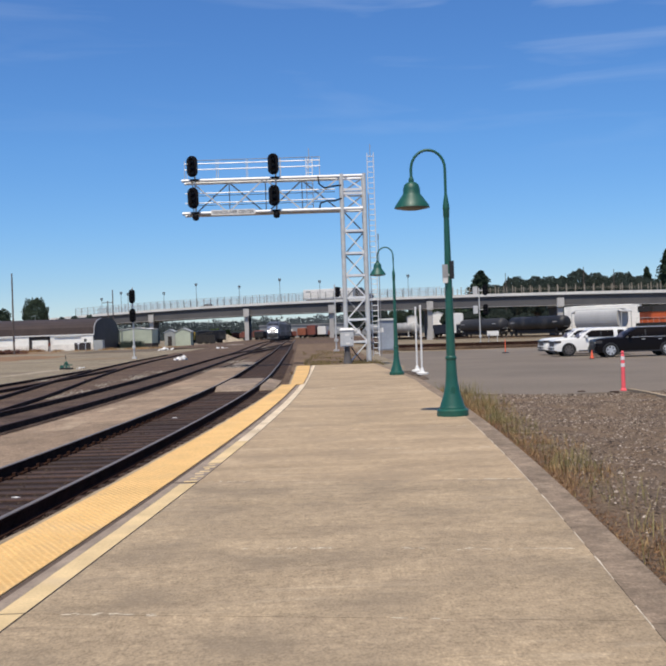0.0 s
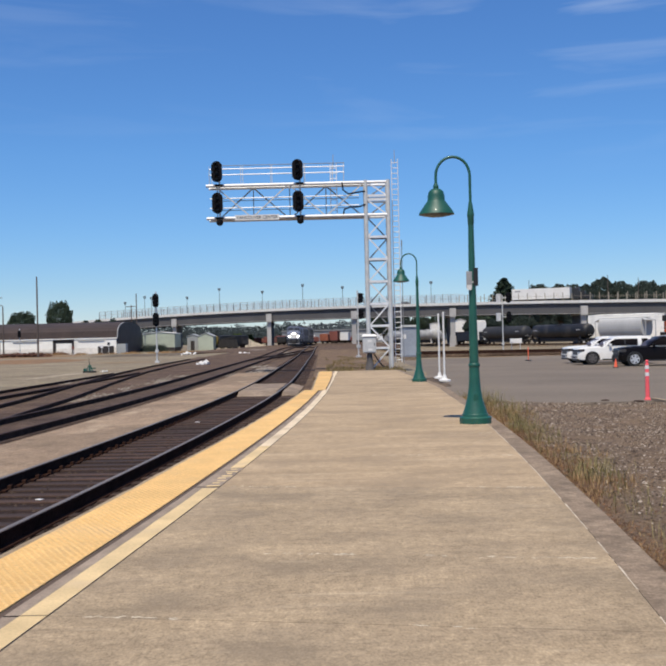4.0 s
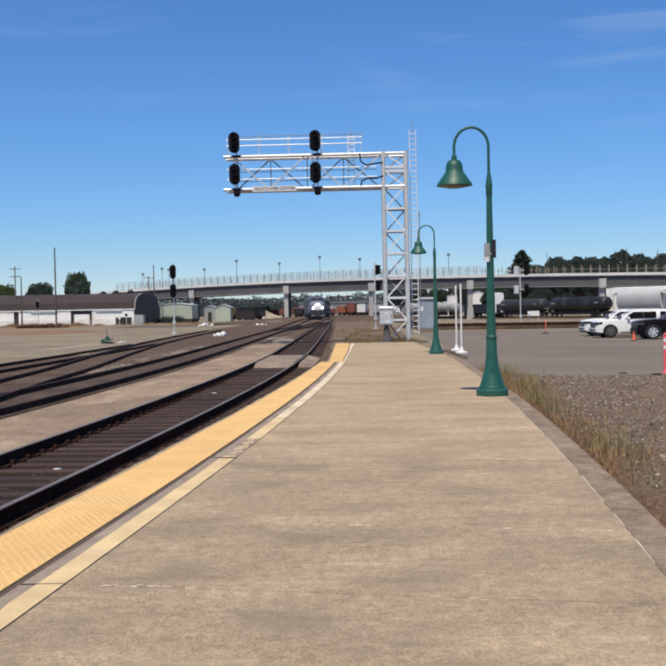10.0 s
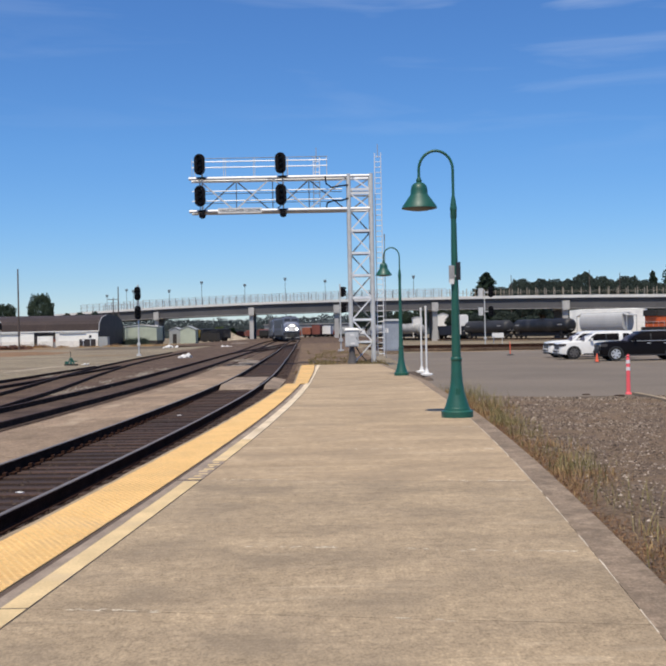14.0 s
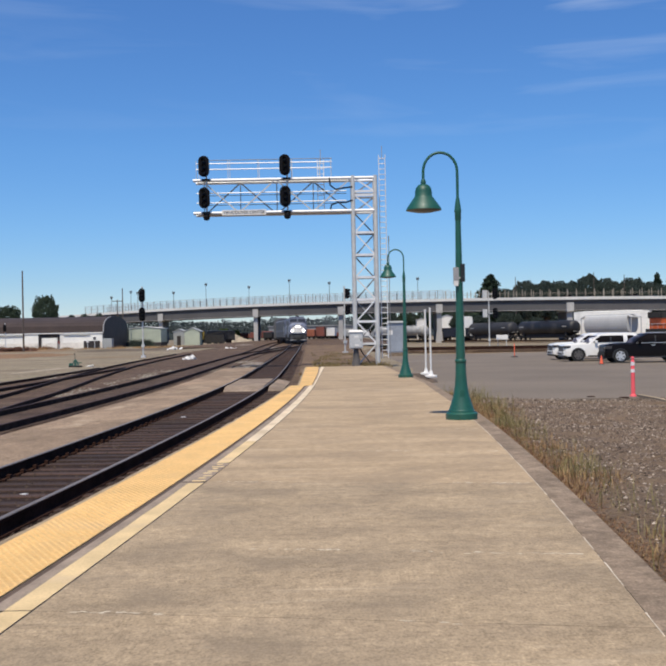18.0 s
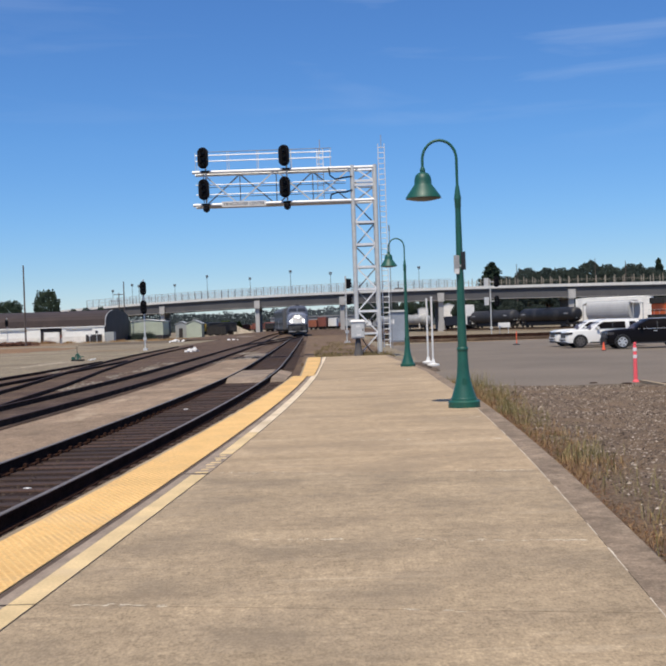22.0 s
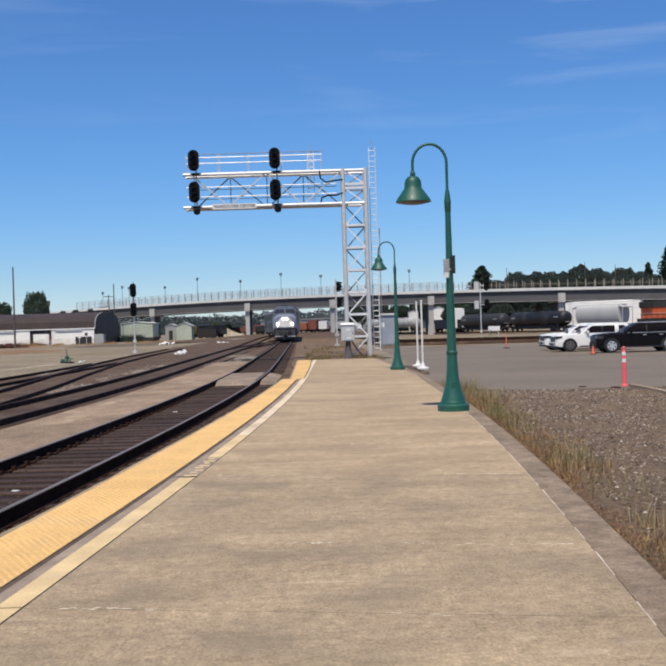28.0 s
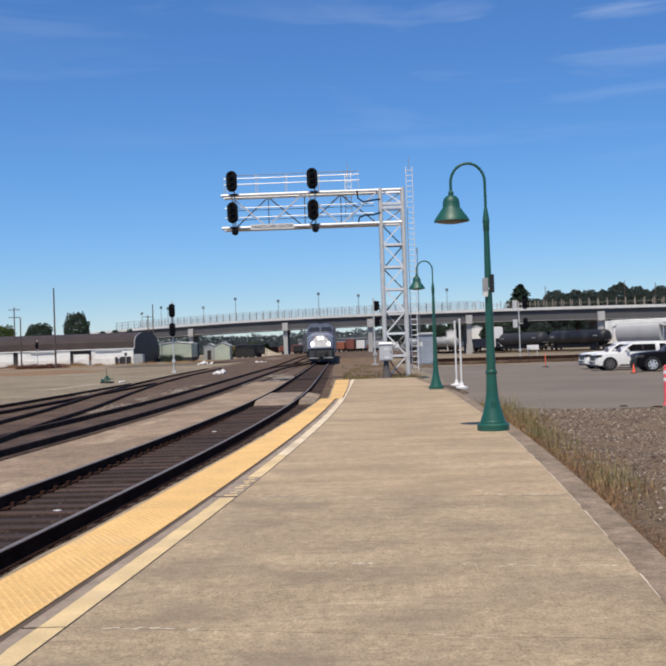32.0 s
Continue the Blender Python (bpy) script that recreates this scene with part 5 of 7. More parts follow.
def suv(paint, m, label, L=5.1, H=1.79, W=2.04, pillar=None, rim=None):
    """A full-size sport utility; its nose is at -y."""
    top = thing("suv", label, "car", "parked vehicles", m)
    f, b_ = -L / 2, L / 2
    hw = W / 2
    pillar = pillar or TRIM

    def loft(stations, name, material, parent, label_="", bevel=0.0):
        rings = []
        for y, z0, z1, w0, w1 in stations:
            rings.append([(-w0, y, z0), (w0, y, z0), (w0 * 1.0, y, z0 + (z1 - z0) * .55), (w1, y, z1 - .04), (w1 - .06, y, z1), (-w1 + .06, y, z1), (-w1, y, z1 - .04), (-w0 * 1.0, y, z0 + (z1 - z0) * .55)])
        return part(name, M().rings(rings), material, parent, label_, smooth=True)

    body = loft([(f, .42, 1.0, hw * .86, hw * .80), (f + .06, .36, 1.06, hw * .93, hw * .86), (f + .2, .34, 1.10, hw * .97, hw * .9), (f + .5, .34, 1.13, hw * .99, hw * .94), (f + 1.5, .33, 1.15, hw, hw * .95),
                 (0.2, .32, 1.14, hw, hw * .97), (b_ - .5, .33, 1.15, hw, hw * .97), (b_ - .08, .38, 1.15, hw * .96, hw * .93), (b_, .44, 1.08, hw * .92, hw * .9)], "body", paint, top)
    cab = M()
    r = []
    for z, y0, y1, w in ((1.10, f + 1.52, b_ - .04, hw * .95), (1.45, f + 1.9, b_ - .1, hw * .9), (H - .12, f + 2.32, b_ - .32, hw * .82), (H - .03, f + 2.45, b_ - .46, hw * .78), (H, f + 2.75, b_ - .8, hw * .66)):
        r.append([(-w, y0 + .1, z), (-w * .8, y0, z), (w * .8, y0, z), (w, y0 + .1, z), (w, y1 - .06, z), (w * .85, y1, z), (-w * .85, y1, z), (-w, y1 - .06, z)])
    cab.rings(r)
    cabin = part("cabin", cab, paint, top, smooth=True)
    # glass lies a little proud of the cabin
    def pane(pts, name="window"):
        b = M()
        b.add(pts, [tuple(range(len(pts)))])
        me_ = b
        ob = part(name, me_, SCREEN if name == "windscreen" else GLASS, cabin, "dark tinted glass")
        mod = ob.modifiers.new("thick", "SOLIDIFY")
        mod.thickness, mod.offset = 0.012, 0
        return ob

    def wx(z):
        return hw * (.95 - .05 * (z - 1.10) / .35) if z < 1.45 else hw * (.90 - .08 * (z - 1.45) / (H - .12 - 1.45))

    def yf(z):
        return f + 1.52 + .38 * (z - 1.10) / .35 if z < 1.45 else f + 1.9 + .42 * (z - 1.45) / (H - .12 - 1.45)

    zt, zb = H - .16, 1.20
    pane([(-hw * .74, yf(zb) - .005, zb), (hw * .74, yf(zb) - .005, zb), (hw * .70, yf(1.45) - .012, 1.45), (hw * .62, yf(zt) - .012, zt), (-hw * .62, yf(zt) - .012, zt), (-hw * .70, yf(1.45) - .012, 1.45)], "windscreen")
    for s in (-1, 1):
        ends = (yf(zb) + .2, f + 3.0, f + 3.95, b_ - .3)
        for n_, (a, c) in enumerate(zip(ends, ends[1:])):
            a, c = a + .03, c - .03
            at, am = (yf(zt) + .14, yf(1.45) + .17) if n_ == 0 else (a, a)
            ct, cm = (c - .34, c - .12) if n_ == 2 else (c, c)
            pane([(s * (wx(zb) + .006), a, zb), (s * (wx(zb) + .006), c, zb), (s * (wx(1.45) + .008), cm, 1.45), (s * (wx(zt) + .008), ct, zt), (s * (wx(zt) + .008), at, zt), (s * (wx(1.45) + .008), am, 1.45)], "side_window")
        for y in ends[1:3]:
            w_ = .035 if y == ends[1] else .13
            pl_ = M().add([(s * (wx(z) + .009), y + o, z) for z, o in ((zb, -w_), (zb, w_), (1.45, w_), (zt, w_), (zt, -w_), (1.45, -w_))], [(0, 1, 2, 5), (5, 2, 3, 4)])
            pc = part("pillar", pl_, pillar if y == ends[1] else paint, cabin)
            mod = pc.modifiers.new("thick", "SOLIDIFY")
            mod.thickness, mod.offset = 0.016, 0
        part("chrome_strip", M().flat((s * (wx(zb) + .008), ends[0], zb - .02), (s * (wx(zb) + .008), ends[3], zb - .02), .018, .025), CHROME if pillar is TRIM else GALV, cabin)
        part("mirror", M().box(s * hw * .98 - .09, f + 1.95, 1.16, s * hw * .98 + .14 * s + .02, f + 2.1, 1.34), paint, top, bevel=0.02)
        part("headlamp", M().box(min(s * hw * .46, s * hw * .965), f - .012, .84, max(s * hw * .46, s * hw * .965), f + .4, 1.02), LAMPGLASS, top, bevel=.03)
        part("tail_lamp", M().box(s * hw * .88 - .07, b_ - .06, .85, s * hw * .88 + .06, b_ + .015, 1.35), REDLENS, top)
        part("roof_rack", M().bar((s * hw * .62, f + 2.8, H + .015), (s * hw * .62, b_ - .9, H + .015), .02, n=6), CHROME, top)
        part("sill", M().box(s * hw - .05, f + 1.5, .3, s * hw + .05, b_ - 1.4, .38), TRIM, top)
        for yy in (f + 2.75, f + 3.75):
            part("door_handle", M().box(s * hw * .985 - .02, yy, 1.02, s * hw * .985 + .03 * s, yy + .2, 1.06), CHROME, top)
        for yy in (f + .88, b_ - 1.22):
            arch = M()
            arc = [(yy + .475 * math.cos(math.pi * k / 14), .40 + .48 * math.sin(math.pi * k / 14)) for k in range(15)] + [(yy - .475, .3), (yy + .475, .3)]
            arch.prism([(a_, z_) for a_, z_ in arc], s * hw - .06 * s, s * (hw + .006), axis="x")
            part("wheel_arch", arch, TRIM, top)
            wheel(top, s * (hw - .115), yy, rim=rim)
    part("grille", M().box(-hw * .58, f - .02, .66, hw * .58, f + .1, 0.99), TRIM, top)
    part("grille_bar", M().box(-hw * .54, f - .035, .75, hw * .54, f - .018, .82), DARKRIM, top)
    bumper = part("bumper", M().rings([[(-w, y, .4), (w, y, .4), (w, y, .66), (-w, y, .66)] for y, w in ((f - .09, hw * .62), (f - .05, hw * .86), (f + .1, hw * .97), (f + .42, hw * .995))]), paint, top, smooth=False)
    part("air_dam", M().box(-hw * .8, f - .04, .28, hw * .8, f + .4, .41), TRIM, bumper, "dark lower lip")
    part("air_intake", M().box(-hw * .5, f - .1, .45, hw * .5, f - .06, .56), TRIM, bumper)
    for s in (-1, 1):
        part("fog_lamp", M().box(s * hw * .72 - .1, f - .085, .47, s * hw * .72 + .1, f - .02, .58), LAMPGLASS, bumper)
    part("hood_bulge", M().rings([[(-w, y, 1.0), (w, y, 1.0), (w * .96, y, z), (-w * .96, y, z)] for y, w, z in ((f + .1, hw * .66, 1.08), (f + .35, hw * .7, 1.14), (f + .9, hw * .72, 1.18), (f + 1.55, hw * .74, 1.205))]), paint, body, smooth=True)
    part("cowl", M().box(-hw * .78, f + 1.45, 1.1, hw * .78, f + 1.66, 1.2), TRIM, body)
    part("rear_bumper", M().box(-hw * .9, b_ - .15, .38, hw * .9, b_ + .08, .62), TRIM, top, bevel=0.03)
    part("number_plate", M().box(-.15, f - .075, .46, .15, f - .062, .56), WHITE, top)
    return top


suv(CARBLACK, pose(18.75, 65.9, lot_z(66), 0, 0, -91), "black full-size sport utility vehicle parked on the asphalt", 5.5, 1.77)
suv(CARWHITE, pose(17.05, 70.7, lot_z(68), 0, 0, -89), "white full-size sport utility vehicle parked between others", rim=DARKRIM)
suv(CARWHITE, pose(17.25, 75.3, lot_z(73), 0, 0, -88), "white sport utility vehicle parked behind another white one", rim=DARKRIM)


# ---------------------------------------------------------------- passenger train
def bogie(parent, y, n=3, wb=2.0, r=0.5):
    bg = part("bogie", M().box(-1.15, y - wb - .3, .45, -.95, y + wb + .3, .85).box(.95, y - wb - .3, .45, 1.15, y + wb + .3, .85).box(-.95, y - .25, .5, .95, y + .25, .8), UNDER, parent)
    for i in range(n):
        yy = y - wb + 2 * wb * i / (n - 1)
        for s in (-1, 1):
            part("wheel", M().bar((s * .68, yy, r), (s * .82, yy, r), r, n=18), UNDER, bg)


PILOT = mat("dull_plough", (0.032, 0.032, 0.034), 0.7, vary=0.25)


def locomotive(lit=True):
    top = thing("locomotive", "silver and blue diesel passenger locomotive with lit headlights" if lit else "silver and blue trailing diesel locomotive with dark lights", "locomotive", "passenger locomotives")
    L, hw = 21.0, 1.45
    f = -L / 2

    def sect(y, z0, z1, w, slope=0.0):
        c = min(.45, (z1 - z0) * .25)
        return [(-w, y, z0), (w, y, z0), (w, y - 0, z1 - c), (w - c * .9, y + slope, z1 - c * .2), (w - c * 1.7, y + slope, z1), (-w + c * 1.7, y + slope, z1), (-w + c * .9, y + slope, z1 - c * .2), (-w, y, z1 - c)]

    part("body", M().rings([sect(f + 3.4, 1.0, 4.3, hw), sect(L / 2, 1.0, 4.3, hw)]), STAINLESS, top, smooth=True)
    # cab: raked windscreen over a sloping nose
    cab = M().rings([sect(f + 0.9, 1.0, 2.95, 1.3), sect(f + 1.05, 1.0, 3.1, hw), sect(f + 2.1, 1.0, 4.2, hw), sect(f + 2.8, 1.0, 4.36, hw), sect(f + 3.4, 1.0, 4.36, hw)])
    part("cab", cab, LOCOBLUE, top, smooth=True)
    nose = M().rings([sect(f, 1.6, 3.08, 1.14), sect(f + .12, 1.56, 3.2, 1.28), sect(f + .45, 1.5, 3.25, 1.38), sect(f + 1.06, 1.4, 3.28, 1.44)])
    ns = part("nose", nose, LOCOWHITE, top, "dull blue-grey nose", smooth=True)
    # glare of the headlights, put into the nose as a white panel
    part("glare_panel", M().prism([(-1.08, 1.72), (1.08, 1.72), (1.08, 2.2), (.4, 3.0), (-.4, 3.0), (-1.08, 2.2)], f - .012, f + .05), WALLWHITE, ns, "white panel for the headlights' glare on the nose")
    for s in (-1, 1):
        b = M()
        zb, zt = 3.54, 3.95
        yb, yt = f + 1.37, f + 1.84
        b.add([(s * .1, yb, zb), (s * 1.28, yb + .06, zb), (s * 1.12, yt + .04, zt), (s * .1, yt, zt)], [(0, 1, 2, 3)])
        ob = part("windscreen", b, LOCOGLASS, top, "dark cab window")
        mod = ob.modifiers.new("thick", "SOLIDIFY")
        mod.thickness = 0.06
        part("headlight", M().bar((s * .19, f - .02, 2.68), (s * .19, f + .1, 2.68), .115, n=14), HEADLIGHT if lit else LAMPGLASS, ns, "lit headlight" if lit else "")
        part("ditch_light", M().bar((s * .9, f - .06, 2.06), (s * .9, f + .1, 2.06), .115, n=14), HEADLIGHT if lit else LAMPGLASS, ns, "lit ditch light" if lit else "")
        part("marker_light", M().bar((s * .66, f - .0, 2.78), (s * .66, f + .1, 2.78), .07, n=10), REDLENS, ns)
        b = M().box(s * hw - .02, f + 2.4, 2.9, s * hw + .03, f + 3.2, 3.7)
        part("side_window", b, GLASS, top)
        part("stripe", M().box(s * hw - .005, f + 3.5, 1.9, s * hw + .02, L / 2 - .1, 2.35), LOCOBLUE, top)
        part("handrail", M().bar((s * (hw + .06), f + 3.3, 1.3), (s * (hw + .06), f + 3.3, 3.0), .025, n=6), CHROME, top)
        part("steps", M().box(s * 1.2 - .2, f + .95, .35, s * 1.2 + .2, f + 1.4, .95), UNDER, top)
    part("roof_stripe", M().box(-1.1, f + 3.5, 4.3, 1.1, L / 2 - .3, 4.38), LOCOBLUE, top)
    part("horn", M().box(-.3, f + 3.0, 4.32, .3, f + 3.3, 4.5), UNDER, top)
    part("number_board", M().box(-.5, f + 2.2, 4.0, .5, f + 2.35, 4.2), BLACK, top)
    pilot = M().add([(-1.25, f + .14, 1.58), (1.25, f + .14, 1.58), (1.45, f + .6, 1.58), (-1.45, f + .6, 1.58), (-1.1, f - .12, .16), (1.1, f - .12, .16), (1.4, f + .5, .16), (-1.4, f + .5, .16)],
                    [(0, 1, 2, 3), (4, 7, 6, 5), (0, 4, 5, 1), (1, 5, 6, 2), (2, 6, 7, 3), (3, 7, 4, 0)])
    part("pilot", pilot, PILOT, top, "dull grey snow plough")
    part("coupler", M().box(-.16, f - .5, .75, .16, f + .2, 1.05).box(-.22, f - .6, .68, .22, f - .4, 1.1), UNDER, top)
    part("step_plate", M().box(-1.3, f - .3, .5, -.3, f + .1, .62).box(.3, f - .3, .5, 1.3, f + .1, .62), SIGNGREY, top, "grey footplate over the plough")
    for x in (-.75, -.5, .5, .75):
        part("air_hose", M().tube([(x, f - .02, 1.25), (x * .95, f - .25, 1.1), (x * .9, f - .3, .8), (x * .8, f - .28, .55)], .05, 6), BLACK, top)
    part("fuel_tank", M().box(-1.3, -3.2, .3, 1.3, 3.2, 1.0), UNDER, top)
    part("underframe", M().box(-1.45, f + 1.0, .85, 1.45, L / 2, 1.02), UNDER, top)
    bogie(top, f + 4.6, 2, 1.4)
    bogie(top, L / 2 - 3.6, 2, 1.4)
    return top


def coach():
    top = thing("coach", "silver two-level passenger coach with window bands", "railway coach", "passenger coaches")
    L, hw = 25.9, 1.54
    a, e = -L / 2 + .3, L / 2 - .3
    prof = [(-hw, .75), (hw, .75), (hw, 4.2), (hw - .25, 4.62), (hw - .8, 4.85), (-hw + .8, 4.85), (-hw + .25, 4.62), (-hw, 4.2)]
    part("body", M().prism(prof, a, e), STAINLESS, top)
    for s in (-1, 1):
        part("stripe", M().box(s * hw - .004, a, 2.55, s * hw + .015, e, 2.95), LOCOBLUE, top)
        for z in (1.55, 3.25):
            for k in range(10):
                y = a + 1.6 + k * 2.4
                part("window", M().box(s * hw - .004, y, z, s * hw + .018, y + 1.5, z + .62), GLASS, top)
        part("door", M().box(s * hw - .004, -.6, .8, s * hw + .02, .5, 2.5), GALV, top)
    for y in (a, e):
        part("gangway", M().box(-.5, min(y, y + math.copysign(.28, y)), 2.3, .5, max(y, y + math.copysign(.28, y)), 4.4), UNDER, top)
    part("underframe", M().box(-1.3, a + .5, .45, 1.3, e - .5, .76), UNDER, top)
    bogie(top, a + 2.6, 2, 1.3)
    bogie(top, e - 2.6, 2, 1.3)
    return top


LOCO = locomotive()
LOCO2 = locomotive(False)
COACHES = [coach()]
for _k in range(4):
    COACHES.append(copy_thing(COACHES[0], pose(-13, 300, RAIL_Z)))


# ---------------------------------------------------------------- freight train that stands behind the car park
FR_S, FR_Z = -2.05, -0.75


def fr_at(x):
    return pose(x, 373.5 + FR_S * x, FR_Z, 0, 0, math.degrees(math.atan2(FR_S, 1)) - 90)


def tank_car(x, paint, L=16.5, label="black railway tank car standing in the yard", m=None):
    top = thing("tank_car", label, "tank car", "freight cars", m or fr_at(x))
    R = 1.74
    pts = [(0, -L / 2 - .02, 2.92), (0, -L / 2 + .12, 2.92), (0, -L / 2 + .45, 2.92), (0, -L / 2 + .9, 2.92), (0, L / 2 - .9, 2.92), (0, L / 2 - .45, 2.92), (0, L / 2 - .12, 2.92), (0, L / 2 + .02, 2.92)]
    part("tank", M().tube(pts, [.4, R * .7, R * .92, R, R, R * .92, R * .7, .4], 28), paint, top, smooth=True)
    part("dome", M().lathe([(.55, 4.4), (.55, 4.72), (.4, 4.8)], 16), paint, top)
    part("walkway", M().box(-1.0, -1.3, 4.45, 1.0, 1.3, 4.5), UNDER, top)
    part("underframe", M().box(-.5, -L / 2 - .9, .75, .5, L / 2 + .9, 1.05), UNDER, top)
    # dark box that fills the space beneath the tank
    part("dark_underfill", M().box(-1.1, -L / 2 + 3.2, .45, 1.1, L / 2 - 3.2, 1.35), UNDER, top)
    for s in (-1, 1):
        part("end_sill", M().box(-1.4, s * (L / 2 + .5) - .2, .8, 1.4, s * (L / 2 + .5) + .2, 1.2), UNDER, top)
        part("saddle", M().box(-1.35, s * (L / 2 - 2.4) - .3, 0.9, 1.35, s * (L / 2 - 2.4) + .3, 2.0), UNDER, top)
        part("end_rail", M().bar((-1.3, s * (L / 2 + .6), 2.0), (1.3, s * (L / 2 + .6), 2.0), .03, n=6), GALV, top)
        part("placard", M().box(-1.76, s * 5.2 - .35, 3.0, -1.6, s * 5.2 + .35, 3.3), SIGNGREY, top)
        part("lettering_bar", M().box(1.6, s * (L / 2 - 2.4) - .9, 3.1, 1.765, s * (L / 2 - 2.4) + .7, 3.32), SIGNGREY, top)
        part("lettering_bar", M().box(-1.765, s * (L / 2 - 2.4) - .9, 3.1, -1.6, s * (L / 2 - 2.4) + .7, 3.32), SIGNGREY, top)
        bogie(top, s * (L / 2 - 1.6), 2, .9, .42)
    part("handrail", M().bar((-1.66, -L / 2 + .4, 2.9), (-1.66, L / 2 - .4, 2.9), .03, n=6), GALV, top)


def hopper_car(x, L=12.4, paint=None, label="grey covered hopper car standing in the yard"):
    paint = paint or HOPPER
    top = thing("hopper_car", label, "hopper car", "freight cars", fr_at(x))
    half = [(.95, 1.5), (1.3, 1.95), (1.52, 2.5), (1.63, 3.1), (1.66, 3.7), (1.62, 4.25), (1.5, 4.75), (1.3, 5.15), (.9, 5.5)]
    prof = half + [(-x_, z_) for x_, z_ in reversed(half)]
    part("body", M().prism(prof, -L / 2 + 1.4, L / 2 - 1.4), paint, top)
    for s in (-1, 1):
        slope = M().add([(-1.5, s * (L / 2 - 1.42), 5.2), (1.5, s * (L / 2 - 1.42), 5.2), (1.5, s * (L / 2 - .1), 4.8), (-1.5, s * (L / 2 - .1), 4.8),
                         (-1.5, s * (L / 2 - 1.42), 5.4), (1.5, s * (L / 2 - 1.42), 5.4), (1.5, s * (L / 2 - .1), 5.0), (-1.5, s * (L / 2 - .1), 5.0)],
                        [(0, 1, 2, 3), (4, 5, 6, 7), (0, 1, 5, 4), (2, 3, 7, 6), (0, 3, 7, 4), (1, 2, 6, 5)])
        part("end_roof", slope, paint, top)
        for sx in (-1, 1):
            part("end_post", M().box(sx * 1.4 - .07, s * (L / 2 - .2) - .07, 1.0, sx * 1.4 + .07, s * (L / 2 - .2) + .07, 4.9), paint, top)
        bogie(top, s * (L / 2 - 1.3), 2, .9, .42)
        part("chute", M().box(-.9, s * 2.2 - 1.3, .5, .9, s * 2.2 + 1.3, 1.62), paint, top)
    for k in range(6):
        y = -L / 2 + 1.6 + k * (L - 3.2) / 5
        part("rib", M().box(-.5, y - .05, 5.46, .5, y + .05, 5.54), paint, top)
    part("roof_walk", M().box(-.3, -L / 2 + .4, 5.52, .3, L / 2 - .4, 5.62), GALV, top)
    # top chord whitened as sunlit, with a grey line below for its shade
    part("top_chord", M().box(-1.6, -L / 2 + 1.4, 4.82, -1.3, L / 2 - 1.4, 5.3), WHITE, top, "top chord whitened as if sunlit")
    part("shade_line", M().box(-1.68, -L / 2 + 1.4, 4.6, -1.5, L / 2 - 1.4, 4.68), DIMGALV, top)
    part("sill", M().box(-1.5, -L / 2, .95, 1.5, L / 2, 1.2), UNDER, top)


def box_car(m, paint, label, L=15.0, H=4.3, group="freight cars"):
    top = thing("box_car", label, "box car", group, m)
    part("body", M().box(-1.5, -L / 2, 1.05, 1.5, L / 2, H), paint, top)
    part("roof", M().box(-1.55, -L / 2 - .05, H, 1.55, L / 2 + .05, H + .16, taper=.3), paint, top)
    for s in (-1, 1):
        part("door", M().box(s * 1.5 - .01, -1.6, 1.15, s * 1.5 + .06 * s + .01, 1.6, H - .25), paint, top)
        for k in range(7):
            y = -L / 2 + .15 + k * (L - .3) / 6
            part("rib", M().box(s * 1.5 - .03, y - .05, 1.1, s * 1.5 + .05, y + .05, H), paint, top)
        bogie(top, s * (L / 2 - 2), 2, .9, .42)
    part("sill", M().box(-1.4, -L / 2, .8, 1.4, L / 2, 1.06), UNDER, top)
    return top


